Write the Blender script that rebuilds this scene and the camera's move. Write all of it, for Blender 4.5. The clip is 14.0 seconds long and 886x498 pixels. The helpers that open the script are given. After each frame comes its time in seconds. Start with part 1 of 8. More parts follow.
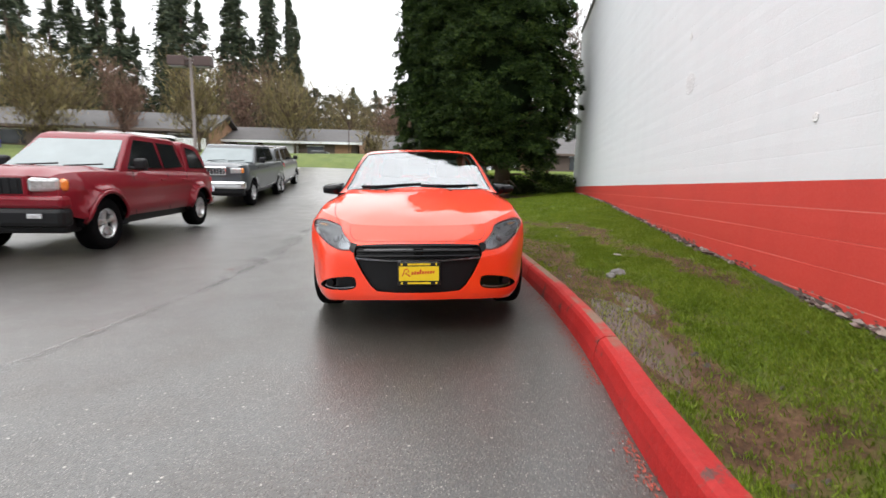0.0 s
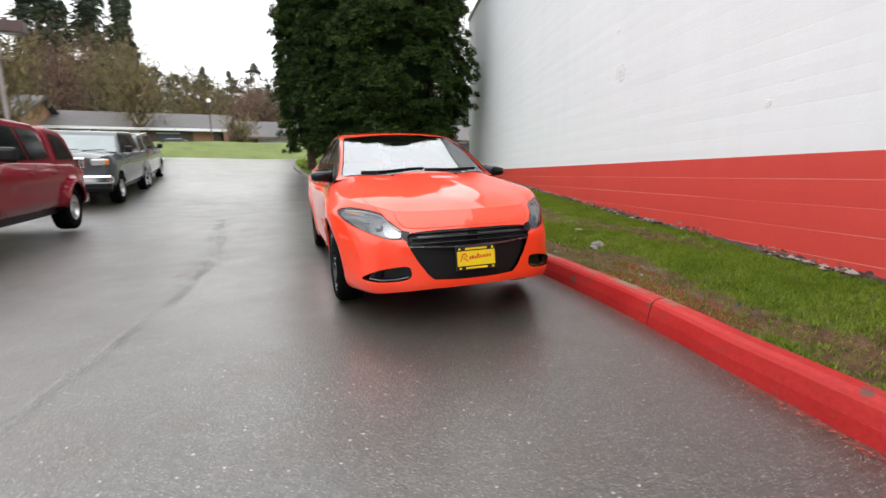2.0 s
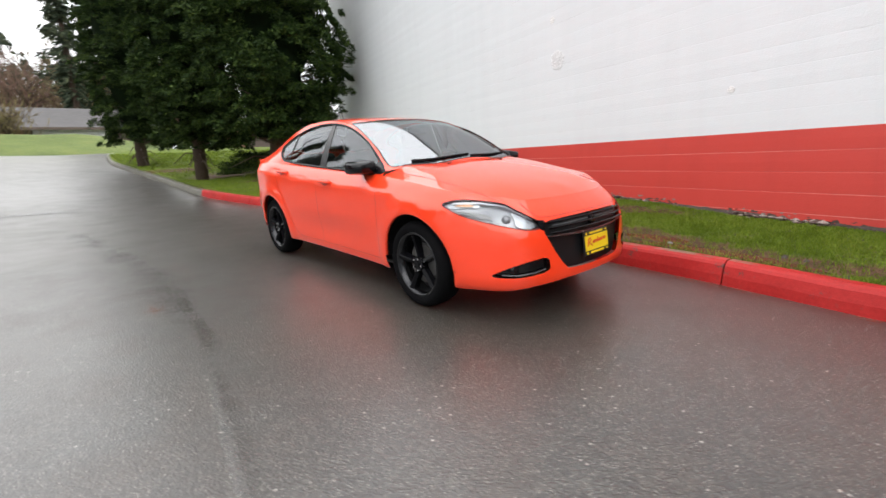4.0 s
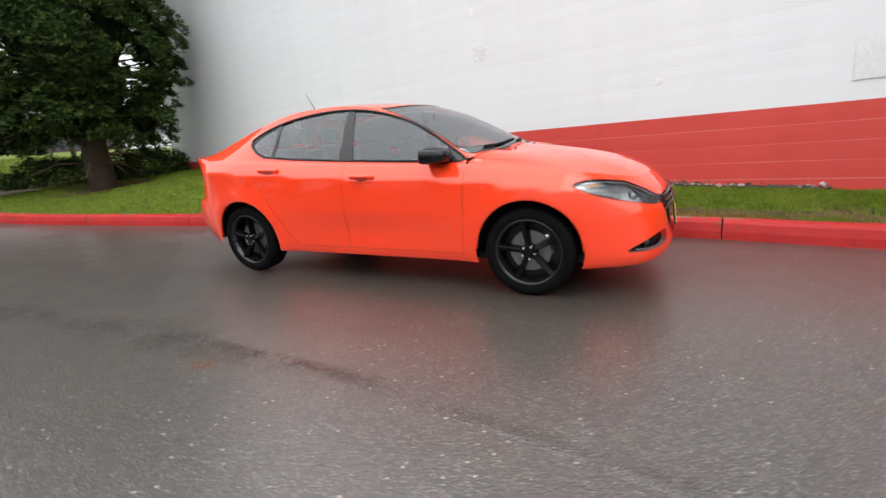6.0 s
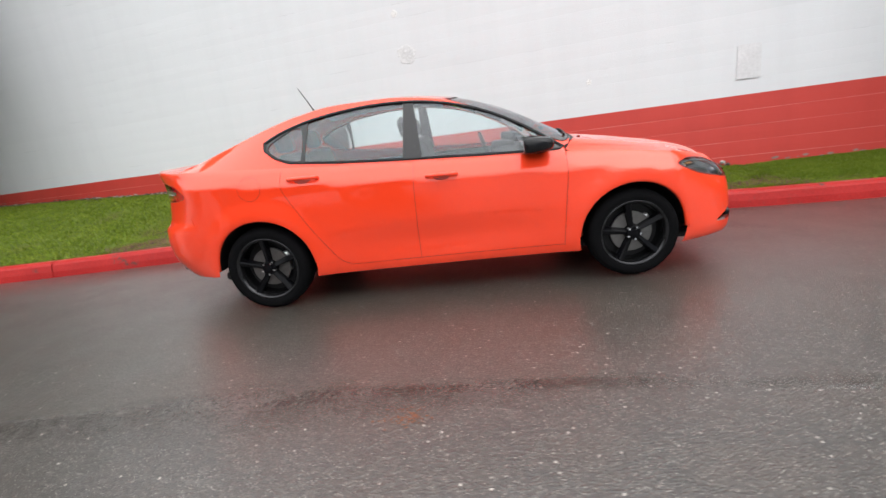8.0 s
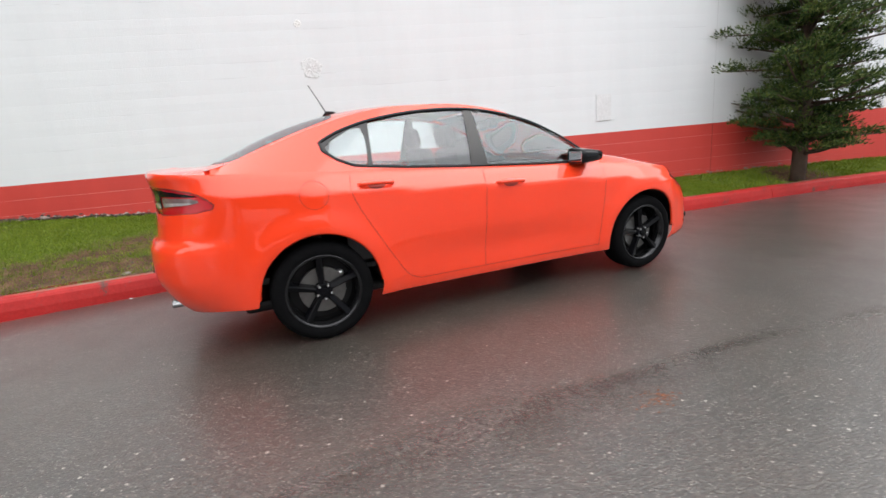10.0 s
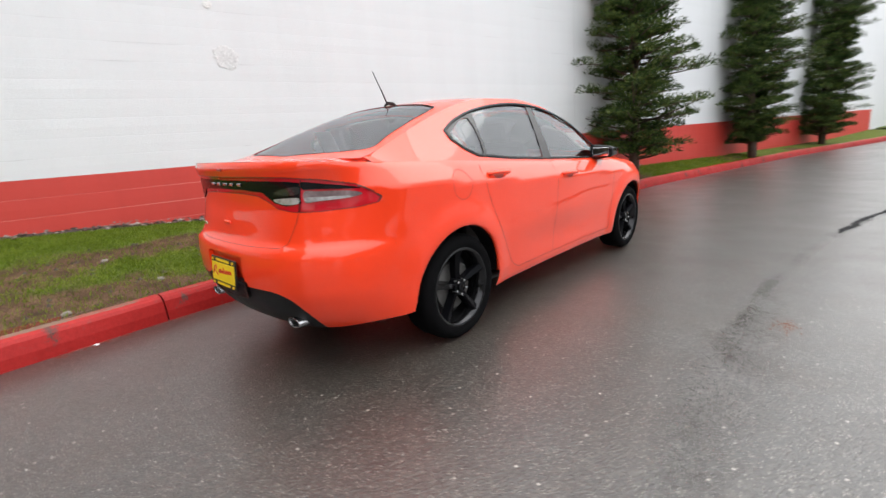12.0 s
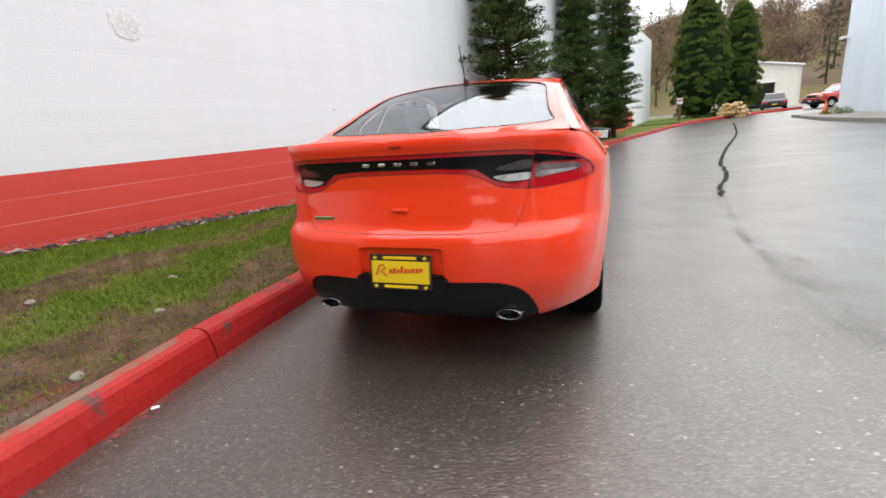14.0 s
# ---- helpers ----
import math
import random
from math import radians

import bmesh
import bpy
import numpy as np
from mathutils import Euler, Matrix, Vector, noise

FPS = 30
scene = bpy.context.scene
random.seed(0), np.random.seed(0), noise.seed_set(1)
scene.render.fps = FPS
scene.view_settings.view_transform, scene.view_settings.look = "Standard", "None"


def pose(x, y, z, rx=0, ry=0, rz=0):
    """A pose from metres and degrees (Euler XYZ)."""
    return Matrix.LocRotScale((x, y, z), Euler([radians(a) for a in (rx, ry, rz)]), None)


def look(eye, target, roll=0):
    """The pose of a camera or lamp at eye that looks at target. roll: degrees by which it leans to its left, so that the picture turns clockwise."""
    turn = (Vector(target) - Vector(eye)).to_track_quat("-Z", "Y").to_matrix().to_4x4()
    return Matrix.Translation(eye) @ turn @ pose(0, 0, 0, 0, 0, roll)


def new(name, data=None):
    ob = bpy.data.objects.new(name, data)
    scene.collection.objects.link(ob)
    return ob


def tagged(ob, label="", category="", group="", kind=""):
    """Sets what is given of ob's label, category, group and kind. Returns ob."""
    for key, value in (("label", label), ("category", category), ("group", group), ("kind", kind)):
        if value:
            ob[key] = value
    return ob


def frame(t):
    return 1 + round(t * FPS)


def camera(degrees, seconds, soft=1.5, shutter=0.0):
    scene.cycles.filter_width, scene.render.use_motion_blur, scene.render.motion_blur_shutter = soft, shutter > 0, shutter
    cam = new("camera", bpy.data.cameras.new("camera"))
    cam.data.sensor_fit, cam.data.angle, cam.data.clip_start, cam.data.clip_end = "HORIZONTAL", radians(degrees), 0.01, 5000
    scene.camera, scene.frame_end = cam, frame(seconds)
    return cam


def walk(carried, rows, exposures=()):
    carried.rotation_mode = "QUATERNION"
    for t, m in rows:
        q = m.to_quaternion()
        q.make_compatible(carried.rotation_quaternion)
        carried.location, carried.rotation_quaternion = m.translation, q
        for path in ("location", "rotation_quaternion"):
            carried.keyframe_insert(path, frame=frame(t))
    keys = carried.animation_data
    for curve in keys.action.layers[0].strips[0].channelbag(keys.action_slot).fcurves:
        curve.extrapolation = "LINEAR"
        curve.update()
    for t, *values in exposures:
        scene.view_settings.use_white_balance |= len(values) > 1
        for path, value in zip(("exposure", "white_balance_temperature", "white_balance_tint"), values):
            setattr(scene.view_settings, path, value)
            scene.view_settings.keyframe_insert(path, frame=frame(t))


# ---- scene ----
cam = camera(89.92, 14.0, shutter=0.5)
PATH = [
    (0, (0.009, -5.353, 1.050), (0.107, -3.375, 0.770), 1.2),
    (0.5, (-0.211, -5.400, 1.040), (0.033, -3.439, 0.731), 0.4),
    (1, (-0.498, -5.398, 1.027), (-0.178, -3.450, 0.708), 1.3),
    (1.5, (-0.811, -5.226, 1.011), (-0.321, -3.322, 0.643), -0.5),
    (2, (-1.215, -5.054, 1.007), (-0.567, -3.191, 0.675), -0.5),
    (2.2, (-1.377, -4.978, 1.011), (-0.631, -3.156, 0.662), -1.1),
    (4.3, (-2.949, -3.662, 1.057), (-1.589, -2.247, 0.673), -2.9),
    (4.5, (-3.082, -3.512, 1.061), (-1.646, -2.170, 0.690), -3.1),
    (5, (-3.398, -3.104, 1.071), (-1.810, -1.958, 0.663), -4.2),
    (5.5, (-3.589, -2.639, 1.081), (-1.951, -1.583, 0.633), -3.7),
    (6, (-3.798, -2.164, 1.092), (-2.059, -1.294, 0.624), -5.0),
    (6.5, (-3.907, -1.656, 1.103), (-2.127, -0.878, 0.626), -6.3),
    (7, (-4.028, -1.163, 1.119), (-2.166, -0.599, 0.654), -5.1),
    (7.2, (-4.072, -0.977, 1.132), (-2.184, -0.503, 0.672), -6.2),
    (9.3, (-3.812, 1.055, 1.143), (-1.923, 0.599, 0.670), -5.6),
    (9.5, (-3.777, 1.257, 1.153), (-1.914, 0.687, 0.701), -6.0),
    (10, (-3.620, 1.685, 1.163), (-1.826, 0.924, 0.713), -5.1),
    (10.5, (-3.384, 2.093, 1.190), (-1.663, 1.192, 0.717), -4.0),
    (11, (-3.167, 2.542, 1.208), (-1.572, 1.444, 0.708), -5.4),
    (11.5, (-2.858, 2.905, 1.190), (-1.365, 1.673, 0.688), -5.2),
    (12, (-2.508, 3.260, 1.181), (-1.192, 1.828, 0.718), -4.6),
    (12.5, (-2.127, 3.559, 1.184), (-0.968, 1.999, 0.713), -5.6),
    (13, (-1.693, 3.766, 1.192), (-0.703, 2.095, 0.713), -4.9),
    (13.5, (-1.274, 3.994, 1.213), (-0.499, 2.220, 0.711), -5.3),
    (14, (-0.852, 4.075, 1.195), (-0.203, 2.258, 0.671), -5.4),
]
walk(cam, [(t, look(eye, target, roll)) for t, eye, target, roll in PATH])

# ---- daylight: overcast sky, a broad weak sun ----
world = bpy.data.worlds.new("overcast_sky")
scene.world = world
world.use_nodes = True
wn, wl = world.node_tree.nodes, world.node_tree.links
wn.clear()
sky = wn.new("ShaderNodeTexSky")
sky.sky_type, sky.sun_disc = "NISHITA", False
sky.sun_elevation, sky.sun_rotation = radians(48), radians(215)
sky.air_density, sky.dust_density, sky.ozone_density = 1.0, 4.0, 1.0
soft_sky = wn.new("ShaderNodeHueSaturation")
soft_sky.inputs["Saturation"].default_value = 0.16
soft_sky.inputs["Value"].default_value = 1.0
# an even cloud layer, more than twice as bright overhead as at the horizon
look_up = wn.new("ShaderNodeTexCoord")
split = wn.new("ShaderNodeSeparateXYZ")
rise = wn.new("ShaderNodeMapRange")
rise.inputs["From Min"].default_value, rise.inputs["From Max"].default_value = 0.0, 1.0
rise.inputs["To Min"].default_value, rise.inputs["To Max"].default_value = 7.6, 17.0
tone = wn.new("ShaderNodeMixRGB")
tone.blend_type = "MULTIPLY"
tone.inputs[0].default_value = 1.0
tone.inputs[1].default_value = (0.985, 0.995, 1.012, 1)
wl.new(look_up.outputs["Generated"], split.inputs[0])
wl.new(split.outputs["Z"], rise.inputs["Value"])
wl.new(rise.outputs[0], tone.inputs[2])
cloud = wn.new("ShaderNodeMixRGB")
cloud.inputs[0].default_value = 0.96
wl.new(tone.outputs[0], cloud.inputs[2])
back = wn.new("ShaderNodeBackground")
back.inputs["Strength"].default_value = 0.15
wo = wn.new("ShaderNodeOutputWorld")
wl.new(sky.outputs[0], soft_sky.inputs["Color"])
wl.new(soft_sky.outputs[0], cloud.inputs[1])
wl.new(cloud.outputs[0], back.inputs["Color"])
wl.new(back.outputs[0], wo.inputs[0])
sun_data = bpy.data.lights.new("sun", "SUN")
sun_data.energy, sun_data.angle, sun_data.color = 0.5, radians(40), (1.0, 0.97, 0.93)
sun = new("sun", sun_data)
sun.matrix_basis = look((0, 0, 30), (0 + 30 * math.cos(radians(48)) / math.sin(radians(48)) * 0.57, 30 * math.cos(radians(48)) / math.sin(radians(48)) * 0.82, 0))
scene.view_settings.exposure = 0.46

# ---- materials ----
class Nodes:
    """Small helper to write node materials in few lines."""

    def __init__(self, name, rough=0.5, metal=0.0, colour=(0.5, 0.5, 0.5), coat=0.0, spec=0.5):
        self.m = bpy.data.materials.new(name)
        self.m.use_nodes = True
        self.t = self.m.node_tree
        self.b = self.t.nodes["Principled BSDF"]
        self.b.inputs["Base Color"].default_value = (*colour, 1)
        self.b.inputs["Roughness"].default_value = rough
        self.b.inputs["Metallic"].default_value = metal
        self.b.inputs["Coat Weight"].default_value = coat
        self.b.inputs["Coat Roughness"].default_value = 0.03
        self.b.inputs["Specular IOR Level"].default_value = spec
        self.geo = None

    def node(self, kind, **values):
        n = self.t.nodes.new(kind)
        for key, value in values.items():
            n.inputs[key.replace("_", " ")].default_value = value
        return n

    def link(self, a, b):
        self.t.links.new(a, b)

    def place(self, scale=(1, 1, 1)):
        """World position, stretched by scale."""
        if self.geo is None:
            self.geo = self.t.nodes.new("ShaderNodeTexCoord")
        mp = self.t.nodes.new("ShaderNodeMapping")
        mp.inputs["Scale"].default_value = scale
        self.link(self.geo.outputs["Object"], mp.inputs["Vector"])
        return mp.outputs[0]

    def noise(self, scale, detail=4, rough=0.6, stretch=(1, 1, 1)):
        n = self.node("ShaderNodeTexNoise", Scale=scale, Detail=detail, Roughness=rough)
        self.link(self.place(stretch), n.inputs["Vector"])
        return n.outputs["Fac"]

    def cells(self, scale, feature="F1", out="Distance", stretch=(1, 1, 1)):
        n = self.node("ShaderNodeTexVoronoi", Scale=scale)
        n.feature = feature
        self.link(self.place(stretch), n.inputs["Vector"])
        return n.outputs[out]

    def ramp(self, fac, stops):
        n = self.t.nodes.new("ShaderNodeValToRGB")
        while len(n.color_ramp.elements) < len(stops):
            n.color_ramp.elements.new(0.5)
        for e, (p, c) in zip(n.color_ramp.elements, stops):
            e.position = p
            e.color = (*c, 1) if isinstance(c, tuple) else (c, c, c, 1)
        self.link(fac, n.inputs[0])
        return n.outputs["Color"]

    def mix(self, fac, a, b, mode="MIX"):
        n = self.t.nodes.new("ShaderNodeMixRGB")
        n.blend_type = mode
        for k, v in ((0, fac), (1, a), (2, b)):
            if isinstance(v, (int, float)):
                n.inputs[k].default_value = v if k == 0 else (v, v, v, 1)
            elif isinstance(v, tuple):
                n.inputs[k].default_value = (*v, 1)
            else:
                self.link(v, n.inputs[k])
        return n.outputs[0]

    def math(self, op, a, b=0.0):
        n = self.t.nodes.new("ShaderNodeMath")
        n.operation = op
        for k, v in ((0, a), (1, b)):
            if isinstance(v, (int, float)):
                n.inputs[k].default_value = v
            else:
                self.link(v, n.inputs[k])
        return n.outputs[0]

    def attr(self, name):
        n = self.t.nodes.new("ShaderNodeAttribute")
        n.attribute_name = name
        return n

    def rand(self):
        return self.t.nodes.new("ShaderNodeObjectInfo").outputs["Random"]

    def island(self):
        return self.t.nodes.new("ShaderNodeNewGeometry").outputs["Random Per Island"]

    def set(self, socket, value):
        if isinstance(value, (int, float)):
            self.b.inputs[socket].default_value = value
        elif isinstance(value, tuple):
            self.b.inputs[socket].default_value = (*value, 1)
        else:
            self.link(value, self.b.inputs[socket])
        return self

    def bump(self, height, strength=0.3, distance=0.01):
        n = self.node("ShaderNodeBump", Strength=strength, Distance=distance)
        self.link(height, n.inputs["Height"])
        self.link(n.outputs[0], self.b.inputs["Normal"])
        return self


def plain(name, colour, rough=0.5, metal=0.0, vary=0.12, scale=30.0, coat=0.0, bump=0.0, spec=0.5):
    """A material of one base colour with fine and coarse variation."""
    n = Nodes(name, rough, metal, colour, coat, spec)
    f = n.mix(0.5, n.noise(scale, 3), n.noise(scale * 0.11, 3))
    lo = tuple(max(0.0, c * (1 - vary)) for c in colour)
    hi = tuple(min(1.0, c * (1 + vary)) for c in colour)
    n.set("Base Color", n.ramp(f, [(0.3, lo), (0.7, hi)]))
    n.set("Roughness", n.ramp(f, [(0.3, max(0, rough - 0.06)), (0.7, min(1, rough + 0.06))]))
    if bump:
        n.bump(n.noise(scale * 4, 2), bump, 0.004)
    return n.m


def asphalt_material():
    n = Nodes("wet_asphalt", 0.3, spec=0.5)
    stones = n.cells(75.0)
    stone_tint = n.cells(75.0, out="Color")
    coarse = n.noise(0.35, 4)
    mid = n.noise(2.2, 5)
    fine = n.noise(160.0, 3)
    grey = n.mix(0.5, n.ramp(stone_tint, [(0.15, (0.005, 0.0048, 0.004)), (0.6, (0.038, 0.036, 0.030)), (0.85, (0.105, 0.098, 0.084))]), n.ramp(fine, [(0.3, (0.010, 0.009, 0.008)), (0.75, (0.038, 0.034, 0.029))]))
    # pale chips of two sizes among the dark aggregate
    pick = n.ramp(n.cells(38.0, out="Color"), [(0.84, 0.0), (0.87, 1.0)])
    spot = n.ramp(n.cells(38.0), [(0.20, 1.0), (0.30, 0.0)])
    base = n.mix(n.math("MULTIPLY", pick, spot), grey, (0.40, 0.37, 0.33))
    pick2 = n.ramp(n.cells(110.0, out="Color"), [(0.69, 0.0), (0.73, 1.0)])
    spot2 = n.ramp(n.cells(110.0), [(0.25, 0.8), (0.4, 0.0)])
    base = n.mix(n.math("MULTIPLY", pick2, spot2), base, (0.34, 0.315, 0.28))
    brown = n.ramp(mid, [(0.40, 0.1), (0.68, 0.5)])
    base = n.mix(brown, base, n.mix(0.5, base, (0.085, 0.055, 0.040)))
    base = n.mix(n.ramp(n.noise(0.9, 5), [(0.36, 0.07), (0.5, 0.0)]), base, n.mix(0.6, base, (0.02, 0.02, 0.022)))
    n.set("Base Color", base)
    wet = n.mix(0.5, coarse, mid)
    n.set("Roughness", n.ramp(wet, [(0.36, 0.32), (0.5, 0.38), (0.66, 0.46)]))
    # a thin film of water over the stones
    n.set("Coat Weight", n.ramp(wet, [(0.36, 1.0), (0.66, 0.75)]))
    n.b.inputs["Coat Roughness"].default_value = 0.34
    n.b.inputs["Coat IOR"].default_value = 1.6
    h = n.mix(0.35, n.ramp(stones, [(0.0, 1.0), (0.55, 0.0)]), fine)
    strength = n.ramp(wet, [(0.36, 0.65), (0.66, 1.0)])
    bp = n.node("ShaderNodeBump", Distance=0.007)
    n.link(strength, bp.inputs["Strength"])
    n.link(h, bp.inputs["Height"])
    n.link(bp.outputs[0], n.b.inputs["Normal"])
    return n.m


def wall_material(name, light, dark, dirt):
    n = Nodes(name, 0.55)
    big = n.noise(0.5, 5)
    streak = n.noise(1.2, 5, stretch=(2.5, 2.5, 0.15))
    fine = n.noise(55.0, 4)
    c = n.ramp(n.mix(0.5, big, streak), [(0.3, dark), (0.55, light)])
    worn = n.ramp(n.noise(7.0, 6, 0.75), [(0.68, 0.0), (0.78, 0.55)])
    c = n.mix(worn, c, dirt)
    c = n.mix(0.18, c, n.mix(1.0, c, n.ramp(n.rand(), [(0.0, 0.9), (1.0, 1.0)]), "MULTIPLY"))
    n.set("Base Color", c)
    n.set("Roughness", n.ramp(fine, [(0.3, 0.45), (0.7, 0.65)]))
    n.bump(n.mix(0.4, fine, n.noise(11.0, 4)), 0.35, 0.006)
    return n.m


def lawn_material():
    n = Nodes("lawn_soil", 0.9, spec=0.22)
    mud = n.attr("mud").outputs["Fac"]
    wet = n.attr("wet").outputs["Fac"]
    g = n.ramp(n.mix(0.5, n.noise(45.0, 4), n.noise(2.5, 4)), [(0.3, (0.050, 0.072, 0.010)), (0.5, (0.092, 0.130, 0.016)), (0.75, (0.13, 0.142, 0.028))])
    s = n.ramp(n.mix(0.5, n.noise(48.0, 6, 0.75), n.noise(6.0, 5)), [(0.34, (0.022, 0.012, 0.007)), (0.5, (0.082, 0.043, 0.022)), (0.66, (0.165, 0.098, 0.055))])
    edge = n.ramp(n.mix(0.45, mud, n.noise(20.0, 6, 0.75)), [(0.36, 0.0), (0.58, 1.0)])
    c = n.mix(edge, g, s)
    pool = n.ramp(n.mix(0.25, wet, n.noise(14.0, 4)), [(0.45, 0.0), (0.55, 1.0)])
    c = n.mix(pool, c, (0.085, 0.042, 0.026))
    n.set("Base Color", c)
    n.set("Roughness", n.mix(pool, n.ramp(edge, [(0, 0.95), (1, 0.82)]), 0.06))
    bp = n.node("ShaderNodeBump", Distance=0.02)
    n.link(n.mix(pool, 0.7, 0.0), bp.inputs["Strength"])
    n.link(n.noise(70.0, 5), bp.inputs["Height"])
    n.link(bp.outputs[0], n.b.inputs["Normal"])
    return n.m


def leaf_material(name, dark, mid, light, rough=0.6):
    n = Nodes(name, rough, spec=0.12)
    f = n.mix(0.62, n.island(), n.noise(2.4, 4))
    n.set("Base Color", n.ramp(f, [(0.30, dark), (0.5, mid), (0.70, light)]))
    n.b.inputs["Subsurface Weight"].default_value = 0.0
    return n.m


def kerb_material():
    n = Nodes("red_kerb_paint", 0.5, spec=0.22)
    f = n.noise(3.2, 7, 0.75)
    c = n.ramp(n.mix(0.5, n.noise(2.0, 3), n.noise(40.0, 4)), [(0.3, (0.27, 0.010, 0.010)), (0.7, (0.43, 0.024, 0.021))])
    c = n.mix(n.ramp(f, [(0.58, 0.0), (0.63, 0.9)]), c, (0.085, 0.055, 0.048))
    up = n.node("ShaderNodeSeparateXYZ")
    n.link(n.node("ShaderNodeNewGeometry").outputs["Normal"], up.inputs[0])
    top = n.ramp(up.outputs[2], [(0.93, 0.0), (0.97, 1.0)])
    c = n.mix(n.mix(top, 0.0, n.ramp(n.noise(1.1, 6, 0.7), [(0.52, 0.0), (0.60, 0.85)])), c, (0.17, 0.145, 0.10))
    c = n.mix(n.ramp(n.noise(22.0, 5), [(0.62, 0.0), (0.72, 0.5)]), c, (0.22, 0.05, 0.045))
    n.set("Base Color", c)
    n.set("Roughness", n.ramp(f, [(0.3, 0.35), (0.7, 0.65)]))
    n.bump(n.mix(0.5, n.noise(90.0, 4), f), 0.4, 0.008)
    return n.m


ASPHALT = asphalt_material()
WHITE_WALL = wall_material("white_wall_paint", (0.71, 0.726, 0.742), (0.675, 0.69, 0.706), (0.61, 0.615, 0.62))
RED_WALL = wall_material("red_wall_paint", (0.56, 0.050, 0.037), (0.48, 0.040, 0.031), (0.46, 0.13, 0.10))
JOINT_WHITE = plain("white_joint", (0.72, 0.735, 0.75), 0.7)
JOINT_RED = plain("pale_red_joint", (0.52, 0.16, 0.13), 0.7)
LAWN = lawn_material()
KERB = kerb_material()
CONCRETE = plain("grey_concrete", (0.23, 0.215, 0.195), 0.8, 0, 0.3, 12, bump=0.4)
CHIP = plain("bare_dark_chip", (0.085, 0.050, 0.042), 0.8, 0, 0.5, 20, bump=0.5)
CHIP_PALE = plain("bare_pale_chip", (0.25, 0.20, 0.175), 0.8, 0, 0.35, 20, bump=0.5)
GRASS = leaf_material("grass_blades", (0.084, 0.122, 0.010), (0.140, 0.205, 0.016), (0.205, 0.250, 0.034), 0.6)
CEDAR = leaf_material("cedar_foliage", (0.010, 0.022, 0.006), (0.020, 0.040, 0.009), (0.066, 0.100, 0.020))
PINE = leaf_material("pine_foliage", (0.014, 0.030, 0.010), (0.040, 0.076, 0.018), (0.14, 0.175, 0.045))
# grey-green made paler to paint in the haze of distance
FIR = leaf_material("hazed_fir_foliage", (0.024, 0.036, 0.024), (0.046, 0.062, 0.038), (0.090, 0.105, 0.056))
TWIG = leaf_material("bare_budding_twigs", (0.11, 0.085, 0.055), (0.19, 0.15, 0.075), (0.26, 0.22, 0.09))
RUST_TWIG = leaf_material("rusty_bud_twigs", (0.14, 0.08, 0.06), (0.20, 0.12, 0.09), (0.25, 0.17, 0.12))
# near-black colour that paints the shade deep inside tree crowns
CROWN_SHADE = plain("painted_crown_shade", (0.010, 0.018, 0.007), 0.9, 0, 0.5, 6, bump=0.9, spec=0.05)
HEDGE = leaf_material("arborvitae_foliage", (0.042, 0.075, 0.012), (0.085, 0.135, 0.020), (0.140, 0.185, 0.038))
BARK = plain("brown_bark", (0.075, 0.05, 0.036), 0.9, 0, 0.4, 9, bump=0.6)

# ---- building helpers ----
def mesh_object(name, verts, faces, material, parent=None, smooth=False, label=""):
    me = bpy.data.meshes.new(name)
    me.from_pydata(verts, [], faces)
    me.materials.append(material)
    if smooth:
        me.polygons.foreach_set("use_smooth", [True] * len(me.polygons))
    me.update()
    ob = new(name, me)
    if parent is not None:
        ob.parent = parent
    if label:
        tagged(ob, label)
    return ob


def part(name, bm, material, parent=None, label="", smooth=False):
    me = bpy.data.meshes.new(name)
    bm.to_mesh(me)
    bm.free()
    me.materials.append(material)
    if smooth:
        me.polygons.foreach_set("use_smooth", [True] * len(me.polygons))
    ob = new(name, me)
    if parent is not None:
        ob.parent = parent
    if label:
        tagged(ob, label)
    return ob


def box_bm(size, at=(0, 0, 0), bevel=0.0, turn=(0, 0, 0), segments=2, bm=None):
    b = bmesh.new()
    bmesh.ops.create_cube(b, size=1)
    bmesh.ops.scale(b, vec=size, verts=b.verts)
    if bevel:
        bmesh.ops.bevel(b, geom=b.edges, offset=bevel, segments=segments, affect="EDGES", profile=0.5)
    bmesh.ops.transform(b, matrix=pose(*at, *turn), verts=b.verts)
    if bm is None:
        return b
    join_bm(bm, b)
    return bm


def join_bm(bm, other):
    me = bpy.data.meshes.new("tmp")
    other.to_mesh(me)
    other.free()
    bm.from_mesh(me)
    bpy.data.meshes.remove(me)


def cyl_bm(r1, r2, depth, at=(0, 0, 0), turn=(0, 0, 0), n=16, bevel=0.0, bm=None):
    b = bmesh.new()
    bmesh.ops.create_cone(b, cap_ends=True, segments=n, radius1=r1, radius2=r2, depth=depth)
    if bevel:
        rim = [e for e in b.edges if len(e.link_faces) == 2 and e.calc_face_angle() > 1.0]
        bmesh.ops.bevel(b, geom=rim, offset=bevel, segments=2, affect="EDGES", profile=0.5)
    bmesh.ops.transform(b, matrix=pose(*at, *turn), verts=b.verts)
    if bm is None:
        return b
    join_bm(bm, b)
    return bm


